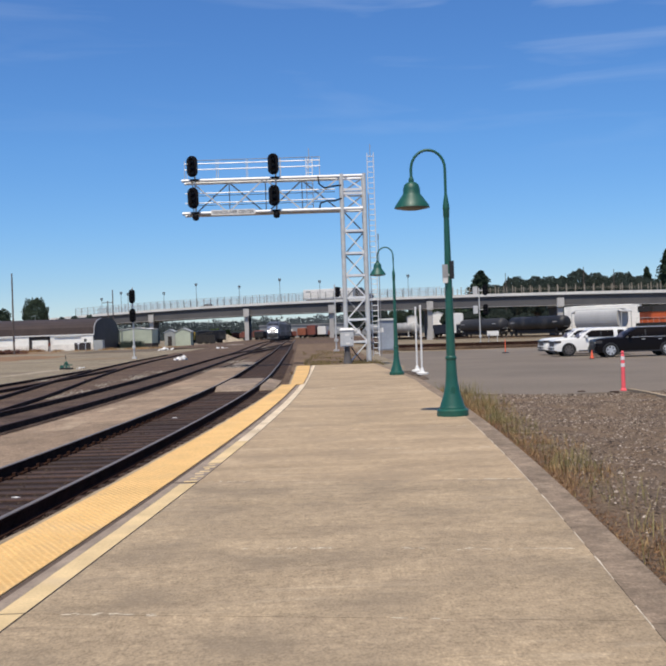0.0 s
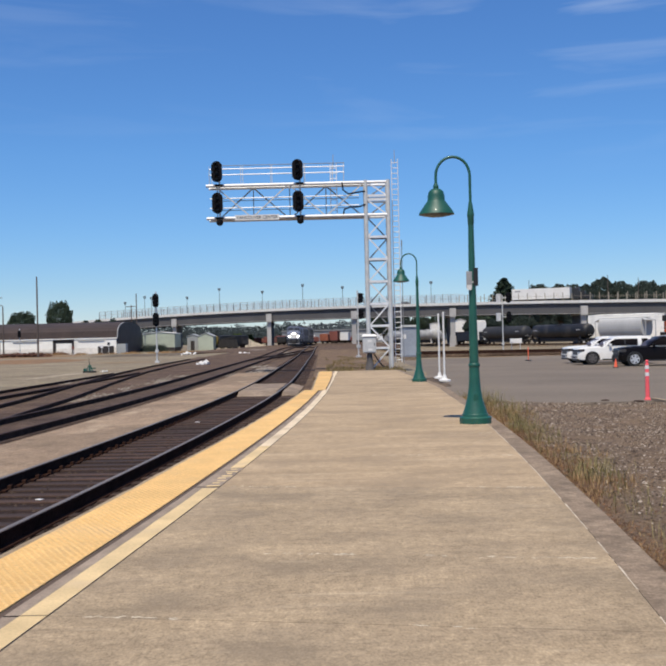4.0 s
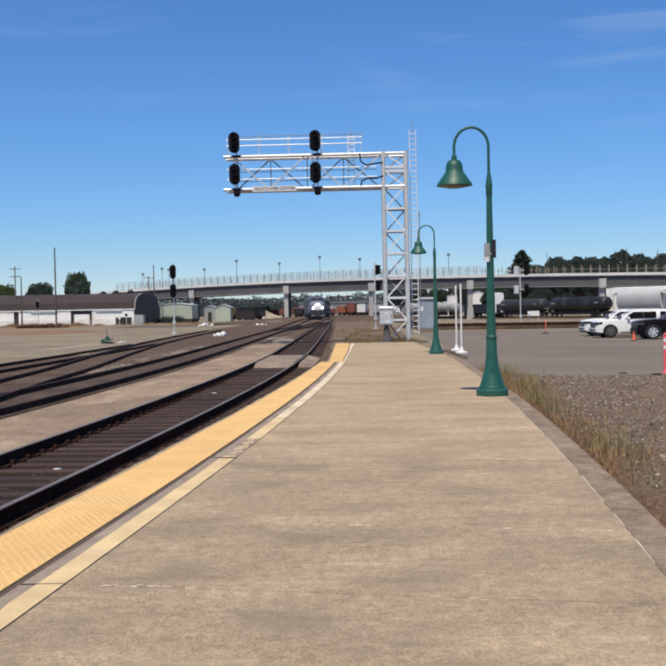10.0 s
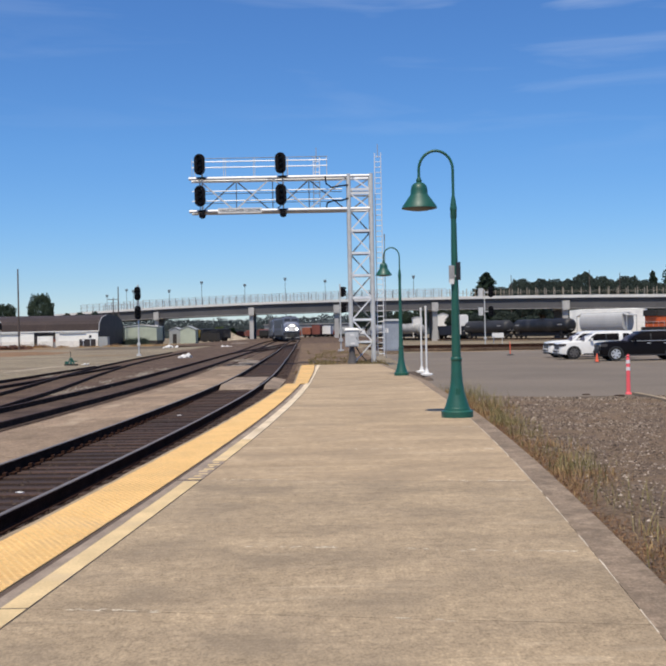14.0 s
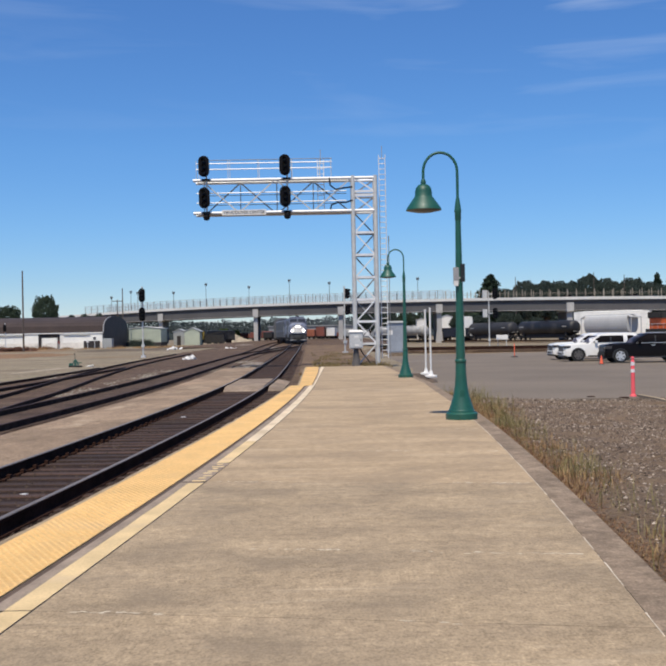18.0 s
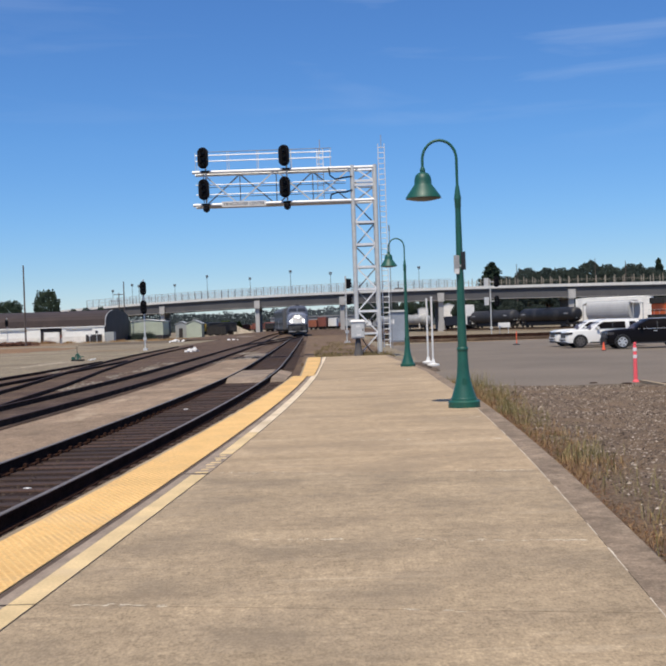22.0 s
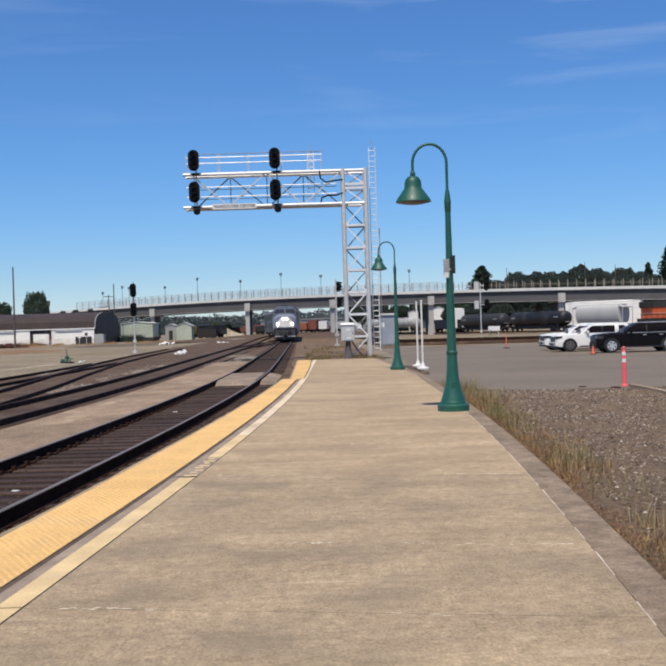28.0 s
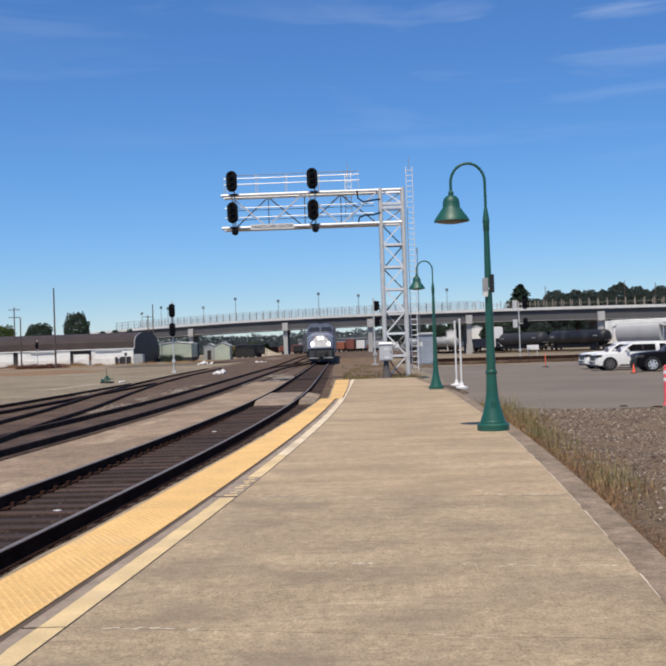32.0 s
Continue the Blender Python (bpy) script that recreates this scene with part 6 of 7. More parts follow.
def freight_engine(x):
    top = thing("freight_locomotive", "orange and black freight locomotive standing in the yard", "locomotive", "", fr_at(x))
    L = 22.0
    part("frame", M().box(-1.5, -L / 2, 1.5, 1.5, L / 2, 2.2), UNDER, top)
    hood = part("long_hood", M().box(-.95, -L / 2 + .6, 2.2, .95, -1.0, 4.5), ORANGE, top, bevel=.06)
    for k in range(7):
        y = -L / 2 + 1.6 + k * 1.25
        part("hood_door", M().box(-.99, y, 2.5, -.94, y + 1.1, 4.0), ORANGE, hood)
    part("hood_roof", M().box(-1.05, -L / 2 + .5, 4.5, 1.05, -.9, 5.7, taper=.3), UNDER, top)
    part("radiator", M().box(-1.45, -L / 2 + .6, 4.52, 1.45, -L / 2 + 4.5, 5.8), UNDER, top, bevel=.08)
    for k in range(3):
        part("fan", M().lathe([(.6, 5.68), (.6, 5.95), (.5, 5.98)], 14, (0, -L / 2 + 5.6 + 1.4 * k, 0)), UNDER, top)
    cab = part("cab", M().prism([(-1.0, 2.2), (2.4, 2.2), (2.4, 4.6), (1.9, 5.45), (-1.0, 5.45)], -1.5, 1.5, axis="x"), ORANGE, top)
    part("cab_roof", M().box(-1.5, -1.1, 5.45, 1.5, 2.0, 5.65, taper=.2), UNDER, top)
    for s in (-1, 1):
        part("cab_window", M().box(s * 1.5 - .02, -.4, 4.0, s * 1.5 + .02, 1.5, 4.9), GLASS, cab)
        part("stripe", M().box(s * .95 - .05, -L / 2 + .6, 2.95, s * .95 + .05, -1.0, 3.1), TANKBLACK, top)
        part("handrail", M().bar((s * 1.45, -L / 2 + .3, 3.3), (s * 1.45, -1.1, 3.3), .03, n=6), GALV, top)
        for k in range(6):
            part("stanchion", M().bar((s * 1.45, -L / 2 + .3 + 1.7 * k, 2.2), (s * 1.45, -L / 2 + .3 + 1.7 * k, 3.3), .025, n=6), GALV, top)
        bogie(top, s * 6.8, 3, 1.9, .5)
    part("short_hood", M().box(-.9, 2.4, 2.2, .9, 5.0, 3.9), ORANGE, top, bevel=.06)
    part("fuel_tank", M().box(-1.3, -3.6, .5, 1.3, 3.6, 1.5), UNDER, top)


RUSTORANGE = mat("faded_orange", (0.32, 0.10, 0.05), 0.7, vary=0.2, scale=0.5, fine=6)
freight_engine(72.5)
hopper_car(61.9, 17.5)
for k_, paint_, lb_, len_ in ((51.75, TANKBLACK, "long black railway tank car standing in the yard", 22.0), (41.2, TANKDARK, "dark grey railway tank car standing in the yard", 19.5)):
    tank_car(k_, paint_, len_, lb_)
BACK_Y = 400.02   # the line of the track behind the bridge
for k_ in (24.4, 16.6):
    tank_car(k_, TANKGREY, 15.0, "pale grey railway tank car standing behind the bridge", pose(k_, BACK_Y + FR_S * k_, FR_Z, 0, 0, math.degrees(math.atan2(FR_S, 1)) - 90))
box_car(fr_at(33.2), mat("dark_blue_car", (0.015, 0.02, 0.035), 0.7), "dark blue open wagon between the tank cars", 15, 3.4)
box_car(pose(66.3, 262, FR_Z, 0, 0, -116), WALLWHITE, "tall white box car on the track behind the hopper", 18, 6.6)
box_car(pose(35.2, 300, FR_Z, 0, 0, -80), WHITE, "white box car behind the freight train", 3.0, 6.4)
box_car(pose(-6.3, 402, RAIL_Z + .2, 0, 0, -4), BOXRED, "rust-red box car far off in the yard", 12, 4.3, "far wagons")
box_car(pose(-2.5, 406, RAIL_Z + .2, 0, 0, -4), WHITE, "white box car far off in the yard", 10, 3.9, "far wagons")
box_car(pose(-9.8, 395, RAIL_Z + .2, 0, 0, -4), RUSTORANGE, "orange wagon far off in the yard", 8, 3.4, "far wagons")
box_car(pose(-31.6, 350, GROUND_Z + .4, 0, 0, -85), BOXRED, "rusty low wagon beyond the bridge", 5, 2.4, "far wagons")
box_car(pose(-22.6, 362, GROUND_Z + .4, 0, 0, -10), TANKDARK, "dark grey wagon end beyond the bridge", 9, 2.6, "far wagons")


def cross_tracks():
    """Tracks that run across behind the car park, on their bed."""
    for y0, x0, x1, s, z, label in ((120, 4, 110, -.25, RAIL_Z, "freight track behind the car park"), (132, 5, 110, -.3, RAIL_Z, "second freight track behind the car park"),
                                    (373.5, 0, 190, FR_S, FR_Z, "freight track under standing wagons"), (400.02, 5, 90, FR_S, FR_Z, "freight track behind the bridge")):
        m_ = Matrix.Translation((0, y0, z)) @ Matrix.Rotation(math.atan(s), 4, "Z")
        solid("freight_bed", M().box(x0 - 2, -2.2, -.45, x1 + 5, 2.2, -.19, m_), BALLAST, "brown ballast bed of a freight track", "ballast", kind="structure")
        top = tagged(new("freight_track"), label, "railway track", kind="structure")
        for off in (-.7525, .7525):
            b = M()
            b.box(x0, off - .035, -.17, x1, off + .035, 0, m_).box(x0, off - .07, -.19, x1, off + .07, -.15, m_)
            part("rail", b, RUST, top)


cross_tracks()
# low berm of dry earth along the far edge of the car park
solid("kerb_strip", M().box(-6, -1.2, 0, 70, 1.2, .16, Matrix.Translation((12, 104, GROUND_Z - .27)) @ Matrix.Rotation(math.atan(-.12), 4, "Z"), taper=.3), CONC_EDGE,
      "low pale berm along the far edge of the car park", "kerb", kind="structure")


# ---------------------------------------------------------------- signals and poles
def mast_signal(x, y, h, heads, label, side=0.0, w=.62, tall=1.35):
    top = thing("mast_signal", label, "railway signal", "mast signals", pose(x, y, gz(x, y)))
    part("mast", M().bar((0, 0, 0), (0, 0, h), .075, n=10), GALV, top, smooth=True)
    part("base", M().box(-.2, -.2, 0, .2, .2, .22), GALV, top)
    part("junction_box", M().box(-.14, -.16, 1.0, .14, .12, 1.3), GALV, top)
    for z in heads:
        signal_head(top, side, z, -.25, w, tall)
        part("arm", M().box(min(0, side) - .05, -.2, z - .06, max(0, side) + .05, .1, z + .06), GALV, top)
        if side > .5:
            part("relay_case", M().box(-.75 if side > 0 else -.2, -.1, z - .5, -.2 if side > 0 else .2, .3, z + .5), GALV, top)
    return top


mast_signal(-18.96, 105, 6.9, (6.05, 4.2), "two-headed railway mast signal with black oval targets")
mast_signal(18.95, 136, 7.2, (6.9, 4.5), "two-headed railway signal seen at an angle beside the freight tracks", .75)
mast_signal(-61.6, 200, 5.2, (4.2,), "single-headed railway signal seen from behind near the shed")
far_mast = mast_signal(0.66, 108, 6.7, (5.95, 4.35), "two-headed railway mast signal turned aside beyond the gantry", .2, .55, .95)
far_mast.rotation_euler = (0, 0, radians(38))


def utility_pole(x, y, h, arms, label="weathered wooden utility pole"):
    top = thing("utility_pole", label, "utility pole", "utility poles", pose(x, y, GROUND_Z))
    part("pole", M().bar((0, 0, 0), (0, 0, h), .16, .11, n=10), WOOD, top, smooth=True)
    for z in arms:
        part("crossarm", M().box(-1.2, -.08, z - .07, 1.2, .05, z + .07), WOOD, top)
        for xx in (-1.05, -.45, .45, 1.05):
            part("insulator", M().lathe([(.04, z + .07), (.06, z + .15), (.02, z + .22)], 6, (xx, 0, 0)), SIGNGREY, top)


utility_pole(-52.4, 180, 13.5, ())
utility_pole(-49.3, 248, 13.4, ())
utility_pole(-69.5, 215, 10.0, ())
utility_pole(-74.0, 225, 12.6, (12.1, 10.5))
utility_pole(-51.3, 252, 11.0, (10.6,))
for px_, ph_ in ((65.7, 22.0), (94.6, 23.2), (105.8, 22.0)):
    utility_pole(px_, 400, ph_, (), "slim grey pole among the trees beyond the bridge")


def switch_stand():
    top = thing("switch_stand", "small green switch stand with its lever beside a siding", "switch stand", m=pose(-17.9, 73.5, GROUND_Z))
    part("base", M().box(-.42, -.2, 0, .42, .2, .12), UNDER, top)
    part("yoke", M().flat((-.22, 0, .1), (-.06, 0, .5), .07, .07).flat((.22, 0, .1), (.06, 0, .5), .07, .07), GREEN, top)
    part("stand", M().lathe([(.11, .1), (.07, .25), (.055, .42), (.09, .47), (.03, .56)], 10), GREEN, top)
    part("lever", M().bar((0, 0, .3), (.4, .1, .3), .035, n=6), GREEN, top)
    part("weight", M().bar((-.32, -.06, .2), (-.32, .06, .2), .11, n=10), GREEN, top)
    part("spindle", M().bar((0, 0, .5), (-.05, 0, .98), .025, n=6), TRIM, top)


switch_stand()


def rubble(x, y, s, label="pale concrete rubble beside the track"):
    b = M()
    r = random.Random(int(x * 10))
    for _ in range(14):
        k = r.uniform(.07, .19) * s
        m_ = Matrix.Translation((r.gauss(0, .24 * s), r.gauss(0, .3 * s), k * .5 + r.uniform(0, .12) * s)) @ Euler((r.random(), r.random(), r.random() * 6)).to_matrix().to_4x4()
        b.box(-k, -k * .7, -k * .4, k, k * .7, k * .4, m_)
    solid("rubble", b, WHITE, label, "rubble", "rubble heaps", m=pose(x, y, GROUND_Z + .02))


for rx_, ry_, rs_ in ((-12.1, 88, 1.3), (-24, 158, 1.6), (-17.05, 73.8, .45), (-14.9, 150, 1.2)):
    rubble(rx_, ry_, rs_)
solid("litter", M().box(-.05, -.035, 0, .05, .035, .03, pose(0, 0, 0, 0, 0, 20)), WHITE, "white scrap of litter between the rails", "litter", "litter", m=pose(-3.62, 25.0, -.36))
solid("litter", M().box(-.045, -.03, 0, .045, .03, .025, pose(0, 0, 0, 0, 0, -30)), WHITE, "white scrap of litter between the rails", "litter", "litter", m=pose(-3.8, 12.95, -.36))


for lx_, ly_, lw_ in ((6.5, 28.05, .10), (7.2, 27.45, .13)):
    solid("litter", M().box(-lw_, -.06, 0, lw_, .06, .025, taper=.3), RUSTBROWN, "flat dark scrap of rubber at the edge of the asphalt", "litter", "dark scraps", m=pose(lx_, ly_, lot_z(ly_) + .004, 0, 0, 12))


# ---------------------------------------------------------------- road bridge
BR_L = math.hypot(1, BR_S)
BR_D, BR_N = Vector((1 / BR_L, BR_S / BR_L, 0)), Vector((-BR_S / BR_L, 1 / BR_L, 0))


def br(x, n, z):
    """A point of the bridge: x along the map, n metres away behind its near edge, z over the ground plane."""
    p = Vector((x, br_y(x), z)) + BR_N * n
    return p


def bridge():
    top = tagged(new("road_bridge"), "grey concrete and steel road bridge over the yard with a tall railing", "bridge", kind="structure")
    xs = [-130 + 5 * i for i in range(63)]

    def run(name, pts, material):
        part(name, M().rings([[br(x, n, br_z(x) + z) for n, z in pts] for x in xs]), material, top)

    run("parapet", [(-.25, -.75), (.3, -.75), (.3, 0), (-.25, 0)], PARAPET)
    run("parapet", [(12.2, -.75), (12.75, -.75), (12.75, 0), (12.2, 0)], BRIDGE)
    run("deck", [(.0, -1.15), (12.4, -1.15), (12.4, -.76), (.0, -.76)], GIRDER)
    # girders coloured dark for the overhang's shade, near flange pale for light it catches
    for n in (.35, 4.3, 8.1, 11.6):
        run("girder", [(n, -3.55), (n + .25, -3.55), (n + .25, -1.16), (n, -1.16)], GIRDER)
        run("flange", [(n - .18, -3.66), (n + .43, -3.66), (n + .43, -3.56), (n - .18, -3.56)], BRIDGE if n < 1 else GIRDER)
    for px in (-121, -89, -57, -25.4, 0.8, 28.9, 62.9, 97, 131, 165):
        z = br_z(px)
        pier = M()
        for n, w in ((-.55, 1.1),):
            vs = [br(px, a, 0) for a in (-.6, 13.1)]
            rings = []
            for a in (-.6, 14.0):
                c = br(px, 0, 0) + Vector((0, a, 0))
                rings.append([c + BR_D * -.95 + Vector((0, 0, z - 4.0)), c + BR_D * .95 + Vector((0, 0, z - 4.0)), c + BR_D * .95 + Vector((0, 0, z - 1.55)), c + BR_D * -.95 + Vector((0, 0, z - 1.55))])
            pier.rings(rings)
        pr = part("pier_cap", pier, BRIDGE, top)
        col = M()
        foot = gz(px, br_y(px)) - .3
        rings = []
        for a in (1.5, 12.8):
            c = br(px, 0, foot) + Vector((0, a, 0))
            rings.append([c + BR_D * -.66, c + BR_D * .66, c + BR_D * .66 + Vector((0, 0, z - 3.8 - foot)), c + BR_D * -.66 + Vector((0, 0, z - 3.8 - foot))])
        col.rings(rings)
        # the deck's shade is put into this wall's colour
        part("pier_wall", col, DARKCONC, top, "concrete under the deck, darkened for its shade")
        col = M()
        rings = []
        for a in (.25, 1.5):
            c = br(px, 0, foot) + Vector((0, a, 0))
            rings.append([c + BR_D * -.7, c + BR_D * .7, c + BR_D * .7 + Vector((0, 0, z - 3.8 - foot)), c + BR_D * -.7 + Vector((0, 0, z - 3.8 - foot))])
        col.rings(rings)
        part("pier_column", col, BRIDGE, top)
        if px > 10:
            b = M()
            c = br(px, -.35, foot)
            b.rings([[c + BR_D * -1.1 + BR_N * a, c + BR_D * 1.1 + BR_N * a, c + BR_D * .8 + BR_N * a + Vector((0, 0, 3.4)), c + BR_D * -.8 + BR_N * a + Vector((0, 0, 3.4))] for a in (0, 2.0)])
            part("pier_foot", b, BRIDGE, top)
    # fence on both sides: posts, rails and thin bars
    for side, n in (("near", 0.05), ("far", 12.4)):
        for k in range(105):
            x = -84 + k * 2.25
            if x > 150:
                break
            a = br(x, n, br_z(x))
            part("fence_post", M().flat(a, a + Vector((0, 0, 2.45 if x < 30 else 2.15 if x < 140 else 2.0)), .11 if x < 30 else .17, .11 if x < 30 else .17, up=BR_N), GIRDER if x < 30 else TIMBER, top)
        run2 = [-84 + 4 * i for i in range(59)]
        for z in (.25, 1.3, 2.4):
            b = M()
            b.tube([br(x, n, br_z(x) + z) for x in run2 if x <= 32], .04, 6)
            part("fence_rail", b, SIGNGREY, top)
        b = M()
        b.tube([br(x, n, br_z(x) + 1.2) for x in run2 if x >= 32], .03, 6)
        part("fence_rail", b, TIMBER, top)
        bars = M()
        for k in range(465):
            x = -84 + k * .25
            a = br(x, n, br_z(x) + .1)
            bars.flat(a, a + Vector((0, 0, 2.3)), .026, .026, up=BR_N)
        for z in (.5, .75, 1.0, 1.6, 1.9, 2.15):
            bars.tube([br(x, n, br_z(x) + z) for x in run2 if x <= 32], .014, 4)
        tagged(part("fence_bars", bars, MESHGREY, top), kind="stuff")


bridge()


def bridge_lamp(x, h=6.0):
    p = br(x, .9, br_z(x) - .75)
    top = thing("street_lamp", "slim grey street lamp with a double globe head on the bridge", "street lamp", "bridge lamps", Matrix.Translation(p))
    part("pole", M().bar((0, 0, 0), (0, 0, h), .09, .06, n=8), GIRDER, top)
    part("arm", M().box(-.3, -.04, h - .35, .3, .04, h - .27), GIRDER, top)
    for s in (-1, 1):
        part("globe", M().lathe([(.05, h - .3), (.13, h - .05), (.2, h + .2), (.2, h + .4), (.1, h + .55), (.02, h + .6)], 8, (s * .22, 0, 0)), GIRDER, top)


for lx_, lh_ in ((-74.9, 5.4), (-67.85, 6.8), (-65.45, 6.3), (-52.9, 5.6), (-41.9, 7.6), (-27.8, 6.0), (-15, 7.4), (-2.8, 6.2), (22.8, 6.6)):
    bridge_lamp(lx_, lh_)


def far_car(label, paint):
    top = thing("car", label, "car", "cars on the bridge")
    part("body", M().rings([[(-.85, y, .25), (.85, y, .25), (.88, y, .7), (.8, y, z), (-.8, y, z), (-.88, y, .7)] for y, z in ((-2.2, .7), (-1.9, .85), (0, .95), (1.9, .95), (2.2, .8))]), paint, top, smooth=True)
    part("cabin", M().box(-.75, -1.0, .9, .75, 1.7, 1.45, taper=.3), GLASS, top)
    for s in (-1, 1):
        for y in (-1.35, 1.35):
            part("wheel", M().bar((s * .7, y, .32), (s * .9, y, .32), .32, n=14), TYRE, top)
    return top


CAR_C = far_car("dark car following a truck over the bridge", CARBLACK)
CAR_A = far_car("dark grey car driving over the bridge", CARBLACK)
CAR_B = far_car("white car driving over the bridge", CARWHITE)


def truck():
    top = thing("semi_truck", "white semi trailer truck driving over the bridge", "truck")
    body = part("trailer", M().box(-1.3, 0, 1.1, 1.3, 16.1, 4.05), WHITE, top, "plain white box trailer", bevel=0.04)
    part("lettering_bar", M().box(1.302, .8, 3.2, 1.32, 2.4, 3.6), SIGNGREY, body)
    part("lettering_bar", M().box(-1.32, .8, 3.2, -1.302, 2.4, 3.6), SIGNGREY, body)
    part("rear_frame", M().box(-1.32, -.06, 1.0, 1.32, .02, 4.07), GALV, body)
    part("chassis", M().box(-.6, .3, .75, .6, 15.5, 1.1), UNDER, top)
    part("sleeper", M().box(-1.2, 16.9, 1.0, 1.2, 18.6, 3.7), TRIM, top)
    cab = part("cab", M().box(-1.2, 18.6, 1.0, 1.2, 20.1, 3.0), TRIM, top)
    part("windscreen", M().box(-1.05, 20.05, 2.1, 1.05, 20.13, 2.85), GLASS, cab)
    part("bonnet", M().box(-.95, 20.1, .8, .95, 21.9, 2.0), TRIM, top)
    part("fairing", M().box(-1.15, 17.2, 3.7, 1.15, 18.5, 4.0, taper=.3), TRIM, top)
    for y in (1.6, 2.9, 17.4, 18.7, 21.2):
        for s in (-1, 1):
            part("wheel", M().bar((s * .85, y, .5), (s * 1.25, y, .5), .5, n=16), TYRE, top)
    return top


TRUCK = truck()


# ---------------------------------------------------------------- sheds and yard clutter
def long_shed():
    top = thing("long_shed", "long shed with dark barrel roof and white lower walls", "shed", m=pose(-48.3, 222, GROUND_Z, 0, 0, 1))
    # local x runs along the wall, y to the back
    L, D = -85.0, 28.0
    n = 14
    prof = []
    for i in range(n + 1):
        a = math.pi * i / n
        prof.append((D / 2 - D / 2 * math.cos(a), 3.25 + 3.5 * math.sin(a) ** 0.6))
    b = M()
    rings = [[(x, y, z) for y, z in prof] for x in (L, -60, -40, -20, 0)]
    b.rings(rings, closed=True)
    part("roof", b, ROOF, top, "dark brown barrel roof")
    part("gutter", M().box(L, -.25, 3.1, .1, .1, 3.3), WHITE, top)
    g = M()
    g.add([(0.03, y, z) for y, z in prof] + [(0.03, D, 0), (0.03, 0, 0)], [tuple(range(n + 3))])
    gb = part("gable", g, DARKWALL, top, "dark metal gable end")
    mod = gb.modifiers.new("thick", "SOLIDIFY")
    mod.thickness = .15
    edge = M().tube([(0.1, y, z + .04) for y, z in prof[:6]], .1, 8)
    part("gable_edge", edge, SIGNGREY, top, smooth=True)
    part("wall", M().box(L, .1, 0, 0, .3, 3.2), DARKWALL, top)
    part("back_wall", M().box(L, D - .3, 0, 0, D - .1, 3.2), DARKWALL, top)
    for a, e, z in ((-.1, -8.8, 3.15), (-9.3, -12.5, 2.3), (-13.2, -24.0, 3.15), (-25, -52, 3.15), (-53, -84, 3.15)):
        part("white_panel", M().box(e, -.1, 0, a, .1, z), WALLWHITE, top, "white painted wall")
        part("plinth", M().box(e, -.16, 0, a, -.1, 1.25), PLINTH, top)
    for a in (-4.6, -18, -38):
        part("duct", M().box(a - 3.4, -.35, 2.85, a + 2.0, -.1, 3.02), GALV, top)
    part("door", M().box(-3.9, -.22, 0, -.6, -.1, 1.55), DARKWALL, top)
    part("door", M().box(-13.0, -.05, 0, -12.6, .05, 2.2), DARKWALL, top)
    part("bin", M().box(.6, -3.2, 0, 2.4, -1.0, 2.0), GREYWALL, top)


long_shed()


def small_shed(x, y, w, d, h, paint, label, rz=0, rise=1.0, roof=None):
    top = thing("yard_shed", label, "shed", "yard sheds", pose(x, y, GROUND_Z, 0, 0, rz))
    part("wall", M().prism([(-w / 2, 0), (w / 2, 0), (w / 2, h), (0, h + rise), (-w / 2, h)], 0, d), paint, top)
    r = M()
    for s in (-1, 1):
        r.add([(0, -.15, h + rise + .02), (s * (w / 2 + .2), -.15, h - .12), (s * (w / 2 + .2), d + .15, h - .12), (0, d + .15, h + rise + .02),
               (0, -.15, h + rise + .14), (s * (w / 2 + .2), -.15, h), (s * (w / 2 + .2), d + .15, h), (0, d + .15, h + rise + .14)],
              [(0, 1, 2, 3), (4, 5, 6, 7), (0, 1, 5, 4), (2, 3, 7, 6), (1, 2, 6, 5), (0, 3, 7, 4)])
    part("roof", r, roof or GREYWALL, top)
    # wide sheds get a dark band along the foot
    if w > 5:
        part("base_band", M().box(-w / 2 - .03, -.04, 0, w / 2 + .03, d + .03, .9), DARKWALL, top, "dark band along the wall's foot")
    if w < 3:
        part("door", M().box(-w * .18, -.06, 0, w * .18, -.01, h * .7), DARKWALL, top)


small_shed(-45.0, 252, 7.4, 9, 4.2, PALEGREEN, "pale green metal shed under the bridge's end", rise=.3, roof=WHITE)
small_shed(-38.6, 262, 2.6, 6, 3.3, GREYWALL, "dull grey small shed in the yard", rise=.6)
small_shed(-34.6, 256, 3.6, 6, 3.3, PALEGREEN, "pale grey-green small shed in the yard", rise=.8)


small_shed(26.6, 345, 3.0, 4, 6.2, WHITE, "tall narrow white shed behind the freight track", rise=.3)
small_shed(34.9, 346, 3.4, 4, 6.9, WALLWHITE, "white corrugated shed behind the freight track", rise=.6)


